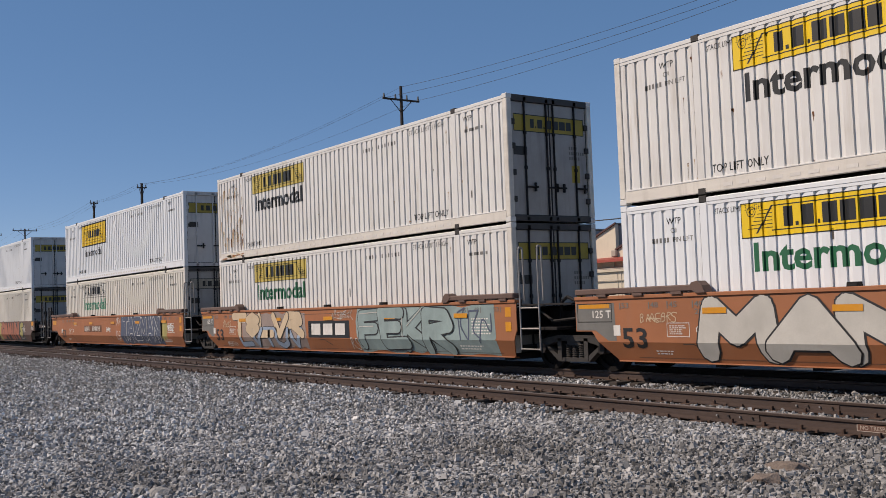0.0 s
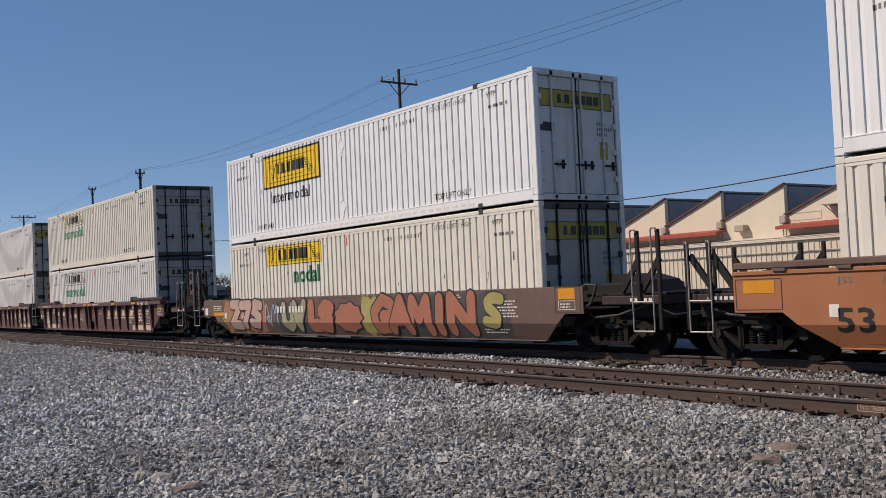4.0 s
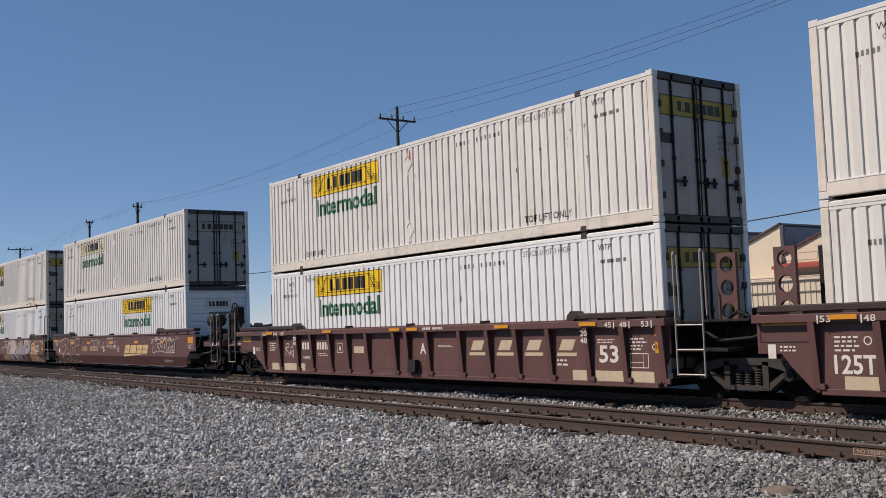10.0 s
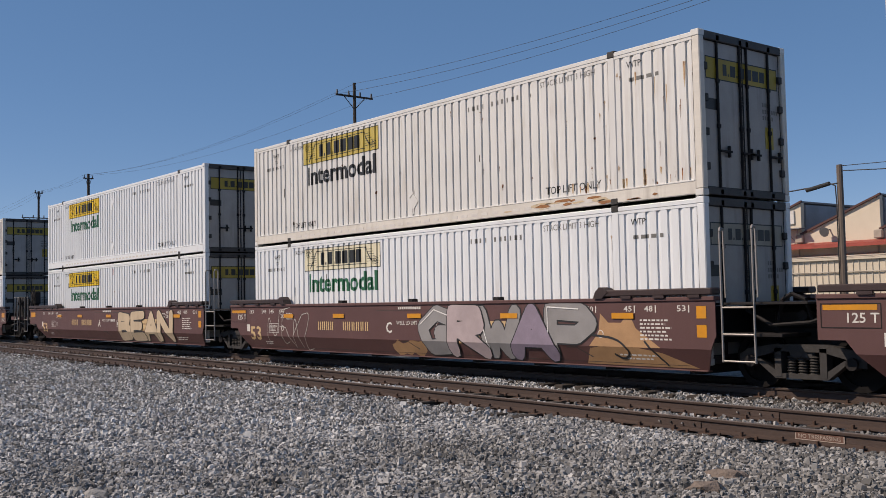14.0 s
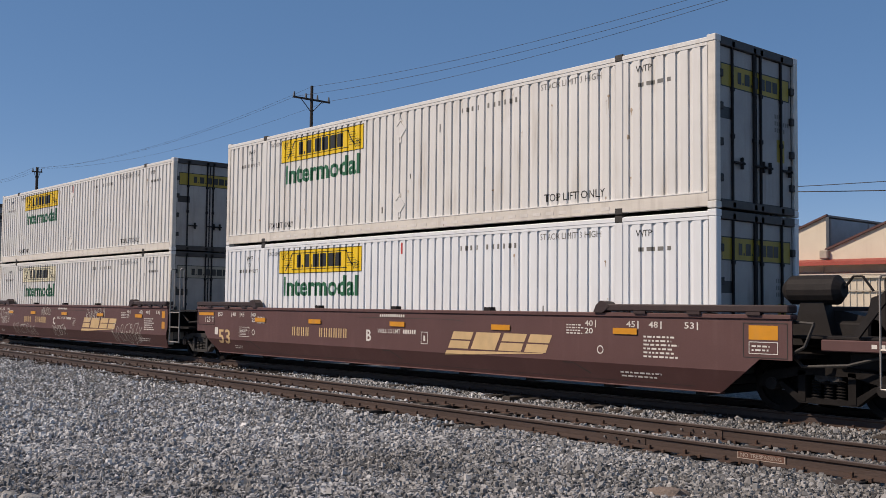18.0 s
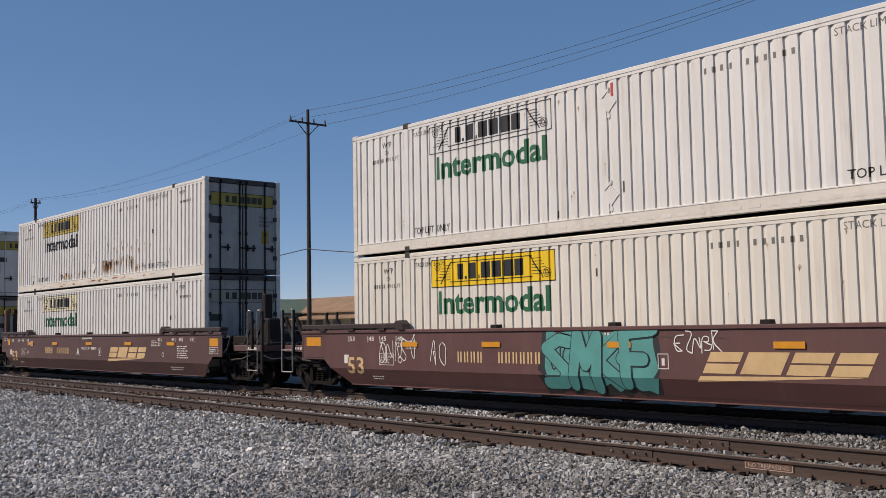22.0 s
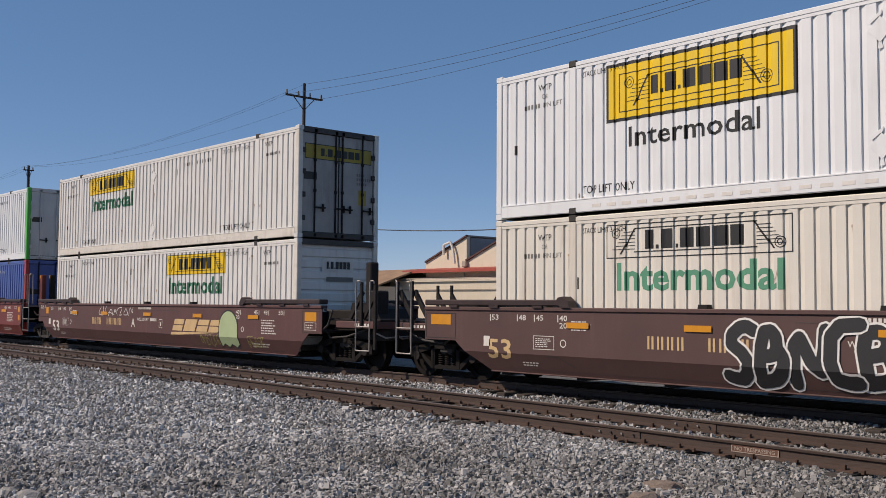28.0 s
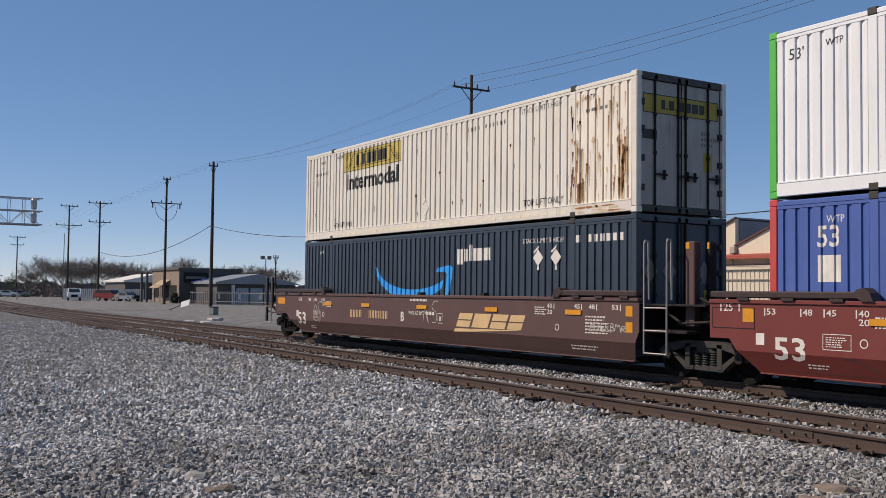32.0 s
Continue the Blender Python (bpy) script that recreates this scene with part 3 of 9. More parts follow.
def container(spec, x, z):
    paint, style, post_paint, rev, extra = spec["paint"], spec.get("logo"), spec.get("post") or spec["paint"], spec.get("rev"), spec.get("extra", "")
    box = thing("container", spec["label"], "shipping container", (x, FACE_Y, z), "containers on the train")
    CARRIED.append((box, (x, FACE_Y, z)))
    rng = random.Random(int(x * 10) + int(z))
    for i, (b0, b1) in enumerate(BAYS):
        put("side_wall", shared(("near_wall", i), lambda: corrugated(b0, b1, 0.22, 2.80)), spec.get("bay", paint) if i == 2 and spec.get("bay") else paint, box)
        put("side_wall", shared(("far_wall", i), lambda: corrugated(b0, b1, 0.15, 2.80, 1)), paint, box)
    put("roof", shared("roof", lambda: Shape().cbox(0.05, LEN - 0.05, 0.03, WID - 0.03, 2.82, 2.872, 0.01)), paint, box)
    put("floor", shared("floor", lambda: Shape().box(0.05, LEN - 0.05, 0.04, WID - 0.04, 0.10, 0.17)), GEAR, box)
    for y0, y1, nm in ((0.0, 0.07, "n"), (WID - 0.07, WID, "f")):
        put("top_rail", shared(("top_rail", nm), lambda: Shape().cbox(0.15, LEN - 0.15, y0, y1, 2.775, 2.862, 0.012).cbox(0.16, LEN - 0.16, y0 + (0.009 if nm == "n" else 0.02), y1 - (0.02 if nm == "n" else 0.009), 2.725, 2.78, 0.003)), paint, box)
        put("bottom_rail", shared(("bottom_rail", nm), lambda: Shape().cbox(0.15, LEN - 0.15, y0, y1, 0.03, 0.265, 0.012)), RAILDIRT if paint in (OFFWHITE, CREAM, RUSTY) else paint, box)
        put("rail_lip", shared(("rail_lip", nm), lambda: Shape().cbox(0.18, LEN - 0.18, y0 - 0.008, y1 + 0.008, 0.255, 0.285, 0.006)), paint, box)
        for j, px in enumerate((0.0, LEN - 0.16)):
            put("corner_post", shared(("cpost", nm), lambda: Shape().cbox(0, 0.16, y0 if nm == "n" else WID - 0.14, y0 + 0.14 if nm == "n" else WID, 0.12, 2.78, 0.015)), RAILDIRT if post_paint in (OFFWHITE, CREAM, RUSTY) else post_paint, box, (px, 0, 0))
            for cz in (0.0, HIG - 0.118):
                put("corner_casting", shared(("casting", nm), lambda: Shape().cbox(0, 0.178, y0 - 0.003 if nm == "n" else WID - 0.16, y0 + 0.16 if nm == "n" else WID + 0.003, 0, 0.118, 0.012)), post_paint, box, (px if j == 0 else LEN - 0.178, 0, cz))
        for px in (1.93, 14.03):
            put("lifting_post", shared(("lpost", nm), lambda: Shape().cbox(0, 0.19, y0 + 0.002 if nm == "n" else WID - 0.08, y0 + 0.08 if nm == "n" else WID - 0.002, 0.17, 2.78, 0.02)), paint, box, (px, 0, 0))
            for cz in (0.0, HIG - 0.125):
                put("lifting_casting", shared(("lcast", nm), lambda: Shape().cbox(0.005, 0.185, y0 - 0.006 if nm == "n" else WID - 0.15, y0 + 0.15 if nm == "n" else WID + 0.006, 0, 0.125, 0.012)), GEAR, box, (px, 0, cz), "dark steel casting")
    if not extra:
        put("rail_plate", shared("rail_plates", lambda: flat_row()), PALEYEL if paint in (CREAM, RUSTY) else DIRTYWHITE, box)
    container_end(box, spec, LEN, not rev)
    container_end(box, spec, 0.0, bool(rev))
    if style:
        side_logo(box, style, 2.82 if not rev else 8.85)
        markings(box, DECALBLACK, rev, rng)
        if spec.get("diamonds", 1):
            dx = 7.86
            for dz in (0.62, 2.32)[: spec.get("diamonds", 2)]:
                placard(box, dx, dz, paint)
        grime(box, spec.get("dirty", {WHITE: 0, OFFWHITE: 1, CREAM: 1, RUSTY: 2}[paint]), int(-x * 7 + z * 100))
        if spec.get("rust") == "low":
            rust_runs(box, 4.7, 13.6, 0.40, 1.2, 26, 4, PALESTAIN, size=0.5)
            eaten_paint(box, ((4.7, 7.3, 0.36, 0.58, 24, 0.07, 0.16), (7.6, 8.0, 0.50, 0.62, 4, 0.07, 0.2), (8.6, 9.9, 0.62, 0.78, 26, 0.11, 0.34), (9.9, 11.2, 0.66, 0.86, 18, 0.06, 0.28), (10.2, 11.6, 1.0, 1.45, 10, 0.05, 0.12), (8.8, 9.2, 1.3, 1.45, 3, 0.04, 0.1), (11.2, 12.1, 0.42, 0.50, 8, 0.07, 0.1)), 3)
            rail_stains(box, 2.4, 13.6, 26, 31)
        if spec.get("rust") == "bay":
            eaten_paint(box, ((14.25, 15.9, 0.5, 2.6, 40, 0.035, 0.45), (14.25, 14.5, 0.6, 1.7, 14, 0.06, 0.6), (15.6, 15.85, 0.6, 1.6, 12, 0.08, 0.7)), 5)
            rust_runs(box, 14.2, 15.9, 0.3, 2.7, 22, 6, CREAMSTAIN, size=1.2)
            rail_stains(box, 14.2, 15.9, 16, 32)
            post_stains(box, 14.035, 14.215, 24, 33)
        if spec.get("rust") == "left":
            eaten_paint(box, ((0.25, 1.9, 0.5, 2.5, 44, 0.03, 0.5), (1.2, 1.9, 0.4, 1.3, 14, 0.05, 0.4)), 8)
            rust_runs(box, 0.3, 1.9, 0.4, 2.6, 26, 7, CREAMSTAIN, size=1.2)
            rail_stains(box, 0.2, 2.1, 14, 34)
            post_stains(box, 1.935, 2.115, 16, 35)
        if spec.get("rust") == "right":
            eaten_paint(box, ((13.0, 15.9, 0.36, 0.6, 16, 0.04, 0.18), (14.3, 15.9, 0.8, 2.4, 8, 0.03, 0.3)), 9)
            rail_stains(box, 11.0, 15.9, 18, 36)
        if spec.get("mark"):
            put("red_paint_mark", shared("redmark", lambda: conform(flat([rect(7.92, 7.98, 2.42, 2.67)]))), REDPOST, box)
    return box


def rust_runs(box, x0, x1, z0, z1, n, seed, mat, name="rust_stain", size=0.6):
    """Stains: ragged spots with a run below each."""
    rng = random.Random(seed)
    polys = []
    for _ in range(n):
        x, z, r = rng.uniform(x0, x1), rng.uniform(z0, z1), size * rng.uniform(0.015, 0.07)
        run = size * rng.uniform(0.08, 0.5)
        polys.append([(x + r * rng.uniform(0.5, 1.1) * math.cos(a), z + 1.3 * r * rng.uniform(0.5, 1.2) * math.sin(a)) for a in np.linspace(0, 5.5, 8)])
        w = r * rng.uniform(0.12, 0.3)
        polys.append([(x - w, z), (x - w * 0.5, z - run), (x + w * 0.4, z - run * 0.9), (x + w, z)])
    polys = [[(max(0.2, min(LEN - 0.2, a)), max(0.29, min(2.67, b))) for a, b in p] for p in polys]
    put(name, conform(flat(polys)), mat, box)


def eaten_paint(box, areas, seed):
    """Rusted-through spots: a dark ragged crust, an orange run below it and a yellowed halo. areas: x0, x1, z0, z1, count, width, run."""
    rng = random.Random(seed)
    crust, runs, halo = [], [], []
    for x0, x1, z0, z1, n, w, run in areas:
        for _ in range(n):
            x, z = rng.uniform(x0, x1), rng.uniform(z0, z1)
            r, d = w * rng.uniform(0.35, 1.0), run * rng.uniform(0.4, 1.1)
            crust.append([(x + 0.5 * r * rng.uniform(0.5, 1.1) * math.cos(a), z + r * rng.uniform(0.5, 1.1) * math.sin(a)) for a in np.linspace(0, 5.5, 9)])
            runs.append([(x - r * 0.45, z + r * 0.3)] + [(x + r * rng.uniform(-0.5, -0.2) * (1 - 0.6 * u), z - d * u) for u in (0.3, 0.65, 1.0)] + [(x + r * rng.uniform(0.1, 0.5) * (1 - 0.6 * u), z - d * u) for u in (0.9, 0.55, 0.25)] + [(x + r * 0.45, z + r * 0.3)])
            if rng.random() < 0.5:
                halo.append([(x - r, z + r), (x - r * 0.9, z - d * 0.8), (x, z - d * 1.4), (x + r * 0.8, z - d * 0.7), (x + r, z + r * 0.6)])
    for polys, mat, gap in ((halo, CREAMSTAIN, 0.0034), (runs, ORANGESTAIN, 0.0042), (crust, RUSTSTAIN, 0.005)):
        polys = [[(max(0.2, min(LEN - 0.2, a)), max(0.29, min(2.67, b))) for a, b in p] for p in polys]
        put("rust_stain", conform(flat(polys), gap), mat, box)


def rail_stains(box, x0, x1, n, seed):
    """Yellowed and rusty lengths of the bottom rail."""
    rng = random.Random(seed)
    pale, dark = [], []
    for _ in range(n):
        x, z, w, h = rng.uniform(x0, x1 - 0.2), rng.uniform(0.06, 0.2), rng.uniform(0.1, 0.5), rng.uniform(0.02, 0.05)
        (pale if rng.random() < 0.6 else dark).append([(min(x1, x + w * u), z + h * rng.uniform(0.3, 1.0) * v) for u, v in ((0, -0.3), (0.3, -1), (0.7, -0.8), (1, -0.2), (0.85, 0.8), (0.4, 1), (0.1, 0.6))])
    for polys, mat, y in ((pale, CREAMSTAIN, -0.0048), (dark, ORANGESTAIN, -0.0054)):
        f = flat(polys)
        f.v = [(a, y, b) for a, q, b in f.v]
        put("rust_stain", f, mat, box)


def post_stains(box, x0, x1, n, seed):
    """Rust down one lifting post."""
    rng = random.Random(seed)
    groups = ([], [], [])
    for k in range(n):
        x, z, w, d = rng.uniform(x0 + 0.03, x1 - 0.03), rng.uniform(0.5, 2.6), rng.uniform(0.012, 0.03), rng.uniform(0.08, 0.4)
        groups[k % 3].append([(x - w, z), (x - w * rng.uniform(0.3, 1), z - d * 0.5), (x - w * 0.2, z - d), (x + w * rng.uniform(0.3, 1), z - d * 0.4), (x + w, z)])
    for polys, mat, y in zip(groups, (CREAMSTAIN, ORANGESTAIN, RUSTSTAIN), (-0.001, -0.0018, -0.0026)):
        f = flat(polys)
        f.v = [(a, y, b) for a, q, b in f.v]
        put("rust_stain", f, mat, box)


def grime(box, dirty, seed):
    """Wear that each container has its own share of."""
    rng = random.Random(seed)
    rust_runs(box, 1.7, 2.3, 0.3, 0.7, 2 + 2 * dirty, seed, GRIME if rng.random() < 0.5 else PALESTAIN)
    rust_runs(box, 13.8, 14.4, 0.3, 2.6, 2 + 3 * dirty, seed + 1, PALESTAIN)
    rust_runs(box, 0.3, 15.8, 0.25, 2.7, 4 + 8 * dirty, seed + 2, PALESTAIN if dirty < 2 else RUSTSTAIN)
    for k in range(2 + dirty):
        x, z = rng.uniform(0.4, 15.5), rng.uniform(0.3, 2.5)
        put("scuff", conform(flat([rect(x, x + rng.uniform(0.02, 0.05), z, z + rng.uniform(0.05, 0.25))])), GRIME, box)


def flat_row():
    s = Shape()
    for i in range(34):
        x = 2.5 + i * 0.34
        s.box(x, x + 0.20, -0.004, 0.01, 0.10, 0.16)
    return s


def container_end(box, spec, x, doors):
    """The frame, and the doors with their gear or the folded front wall, at one end. x: 0 or LEN."""
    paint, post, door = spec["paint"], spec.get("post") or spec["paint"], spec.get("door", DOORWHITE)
    sg = 1 if x > 1 else -1
    key = "r" if sg > 0 else "l"

    def bx(a0, a1, y0, y1, z0, z1, b=0.008):
        return Shape().cbox(x - sg * a1, x - sg * a0, y0, y1, z0, z1, b)
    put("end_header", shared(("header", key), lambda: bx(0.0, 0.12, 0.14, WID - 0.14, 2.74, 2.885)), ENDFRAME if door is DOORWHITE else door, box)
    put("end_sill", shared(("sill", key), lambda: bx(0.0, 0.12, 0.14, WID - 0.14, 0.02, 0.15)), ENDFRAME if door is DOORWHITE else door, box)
    if not doors:
        def front():
            s = Shape()
            z, n = 0.15, 9
            step = (2.74 - 0.15) / n
            pts = []
            for i in range(n):
                pts += [(0.07, z), (0.07, z + step * 0.62), (0.10, z + step * 0.74), (0.10, z + step * 0.9)]
                z += step
            pts.append((0.07, z))
            vs = []
            for a, zz in pts:
                vs += [(x - sg * a, 0.14, zz), (x - sg * a, WID - 0.14, zz)]
            s.add(vs, [(2 * i, 2 * i + 1, 2 * i + 3, 2 * i + 2) for i in range(len(pts) - 1)])
            return s
        put("front_wall", shared(("front", key), front), paint, box)
        if sg > 0 and spec.get("logo"):
            put("front_panel_sign", shared("front_sign", lambda: Shape().add([(x - 0.062, 0.80, 2.04), (x - 0.062, 1.82, 2.04), (x - 0.062, 1.82, 2.42), (x - 0.062, 0.80, 2.42)], [(0, 1, 2, 3)])), DIRTYWHITE, box)
            put("front_sign_block", shared("front_blocks", lambda: end_blocks(x - 0.056, 0.95, 2.13, 0.75, 0.19)), DECALBLACK, box)
            put("front_sign_bar", shared("front_bar", lambda: Shape().box(x - 0.062, x - 0.056, 0.95, 1.8, 1.80, 1.92)), DECALGREY, box)
        return
    mid = WID / 2
    for k, (y0, y1) in enumerate(((0.15, mid - 0.006), (mid + 0.006, WID - 0.15))):
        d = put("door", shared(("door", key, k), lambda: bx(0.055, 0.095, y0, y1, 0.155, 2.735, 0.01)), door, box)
        for zz in (0.45, 1.05, 1.65, 2.2):
            put("hinge", shared(("hinge", key, k, zz), lambda: bx(0.0, 0.06, y0 - 0.03 if k == 0 else y1 - 0.08, y0 + 0.08 if k == 0 else y1 + 0.03, zz, zz + 0.13, 0.008)), GEAR if spec.get("bars", 1) else door, d)
        for j in range(2):
            yb = (y0 + 0.38 if j == 0 else y1 - 0.10) if k == 0 else (y0 + 0.10 if j == 0 else y1 - 0.38)
            bar = put("locking_bar", shared(("lockbar", key, k, j), lambda: Shape().tube((x - sg * 0.03, yb, 0.05), (x - sg * 0.03, yb, 2.85), 0.024, 8)), BLACKISH if spec.get("bars", 1) else door, d)
            put("bar_guide", shared(("guides", key, k, j), lambda: Shape().cbox(x - sg * 0.055, x, yb - 0.05, yb + 0.05, 0.03, 0.13).cbox(x - sg * 0.055, x, yb - 0.05, yb + 0.05, 2.74, 2.85).cbox(x - sg * 0.05, x, yb - 0.04, yb + 0.04, 1.2, 1.28).cbox(x - sg * 0.05, x, yb - 0.04, yb + 0.04, 2.0, 2.07)), BLACKISH if spec.get("bars", 1) else door, d)
            put("lock_handle", shared(("handle", key, k, j), lambda: Shape().cbox(x - sg * 0.02, x + sg * 0.02, yb - 0.02, yb + 0.32, 0.78, 0.82, 0.006).cbox(x - sg * 0.03, x + sg * 0.02, yb + 0.22, yb + 0.27, 0.70, 0.9, 0.006)), BLACKISH, d)
        put("door_gasket", shared(("gasket", key, k), lambda: Shape().box(x - sg * 0.07, x - sg * 0.05, y0, y0 + 0.015, 0.16, 2.73).box(x - sg * 0.07, x - sg * 0.05, y1 - 0.015, y1, 0.16, 2.73)), RUBBER, d)
    if sg > 0:
        panel = spec.get("door_panel", DOORYEL)
        if panel:
            px = x - 0.0535
            put("door_panel_sign", shared("door_sign", lambda: Shape().add([(px, 0.22, 2.06), (px, WID - 0.22, 2.06), (px, WID - 0.22, 2.46), (px, 0.22, 2.46)], [(0, 1, 2, 3)])), panel, box)
            put("door_sign_block", shared("door_blocks", lambda: end_blocks(px + 0.004, 0.72, 2.16, 1.25, 0.2)), DECALBLACK, box)
            put("door_sign_frame", shared("door_frame", lambda: end_outline(px + 0.003, 0.22, WID - 0.22, 2.06, 2.46, 0.02)), DECALBLACK, box)
        put("door_notice", shared("door_notice", lambda: Shape().box(x - 0.054, x - 0.05, 0.2, 0.6, 1.52, 1.72)), DECALBLACK, box)
        put("door_notice", shared("door_notice_b", lambda: Shape().box(x - 0.054, x - 0.05, 1.95, 2.2, 0.95, 1.35)), DOORYEL, box, label="small yellow notice")
        put("number_strip", shared("door_num", lambda: end_bars(x - 0.05)), DECALGREY, box)


def end_blocks(px, y, z, w, h):
    s = Shape()
    for p in brand_blocks(y, z, w, h):
        s.add([(px, a, b) for a, b in p], [(0, 1, 2, 3)])
    return s


def end_outline(px, y0, y1, z0, z1, w):
    s = Shape()
    for p in outline(y0, y1, z0, z1, w):
        s.add([(px, a, b) for a, b in p], [(0, 1, 2, 3)])
    return s


def end_bars(px):
    s = Shape()
    for z, n in ((1.72, 4), (1.6, 7), (1.48, 5)):
        for i in range(n):
            s.add([(px, 1.88 + 0.07 * i, z), (px, 1.925 + 0.07 * i, z), (px, 1.925 + 0.07 * i, z + 0.075), (px, 1.88 + 0.07 * i, z + 0.075)], [(0, 1, 2, 3)])
    return s


def spec(paint, panel, word, design="old", **more):
    tone = {WHITE: "clean white", OFFWHITE: "aged off-white", CREAM: "cream", RUSTY: "rust-streaked off-white"}[paint]
    pan = {YELLOW: "bright yellow panel", DULLYEL: "dull yellow panel", PALEYEL: "bleached yellow panel", None: "outlined panel"}[panel]
    where = "stacked on another" if more.pop("top", 0) else "low in its car"
    d = dict(paint=paint, logo=(panel, word, design), label=f"{tone} corrugated container, {pan}, {where}")
    d["door_panel"] = {None: DOORPALE, PALEYEL: DOORPALE}.get(panel, DOORYEL)
    d.update(more)
    return d


G, PG, K_ = GREEN, PALEGREEN, DECALBLACK
CARGO = [
    (spec(OFFWHITE, YELLOW, K_, top=1, dirty=2), spec(WHITE, YELLOW, G)),
    (spec(OFFWHITE, DULLYEL, K_, top=1, diamonds=0, rust="left"), spec(OFFWHITE, DULLYEL, GREEN, diamonds=0)),
    (spec(WHITE, YELLOW, K_, "new", top=1, door=DOORCLEAN, bars=0), spec(CREAM, None, PG)),
    (spec(WHITE, YELLOW, K_, "new", top=1, door=DOORCLEAN, bars=0), spec(CREAM, YELLOW, G, "part", mark=1, diamonds=1)),
    (spec(CREAM, PALEYEL, PG, top=1, mark=1), spec(OFFWHITE, None, PG, mark=1, diamonds=1)),
    (spec(OFFWHITE, YELLOW, G, top=1), spec(OFFWHITE, None, PG, diamonds=1)),
    (spec(OFFWHITE, YELLOW, G, top=1, mark=1), spec(WHITE, YELLOW, G, diamonds=1)),
    (spec(OFFWHITE, PALEYEL, G, top=1, mark=1), spec(WHITE, YELLOW, G, rev=1, diamonds=0)),
    (spec(OFFWHITE, DULLYEL, K_, top=1, diamonds=1, dirty=2, rust="right"), spec(WHITE, PALEYEL, G, diamonds=1)),
    (spec(WHITE, YELLOW, G, top=1), spec(WHITE, YELLOW, G, mark=1, diamonds=0)),
    (spec(OFFWHITE, YELLOW, G, top=1), spec(WHITE, YELLOW, G, mark=1, diamonds=0)),
    (spec(OFFWHITE, YELLOW, G, top=1, mark=1), spec(OFFWHITE, PALEYEL, G, diamonds=0)),
    (spec(OFFWHITE, None, G, top=1, mark=1), spec(CREAM, YELLOW, G, diamonds=0)),
    (spec(OFFWHITE, DULLYEL, K_, top=1, diamonds=1, rust="low"), spec(OFFWHITE, PALEYEL, G, diamonds=0)),
    (spec(WHITE, YELLOW, K_, "new", top=1, door=DOORCLEAN, bars=0), spec(CREAM, YELLOW, PG, mark=1, diamonds=0)),
    (spec(WHITE, YELLOW, K_, "new", top=1, door=DOORCLEAN, bars=0), spec(CREAM, None, PG, diamonds=0)),
    (spec(OFFWHITE, YELLOW, G, top=1), spec(OFFWHITE, YELLOW, G, rev=1, diamonds=0)),
    (dict(paint=WHITE, post=GREENPOST, door=DOORCLEAN, door_panel=None, extra="ring", bars=0, label="white corrugated container with green end posts above a blue one"),
     dict(paint=BLUE, post=REDPOST, door=BLUE, door_panel=None, extra="blue", label="faded blue corrugated container with red end posts in its well")),
    (spec(CREAM, DULLYEL, K_, top=1, bay=RUSTY, diamonds=1, rust="bay", dirty=2), dict(paint=NAVY, door=NAVY, door_panel=None, extra="smile", label="dark navy corrugated container with a light blue curve in its well")),
]


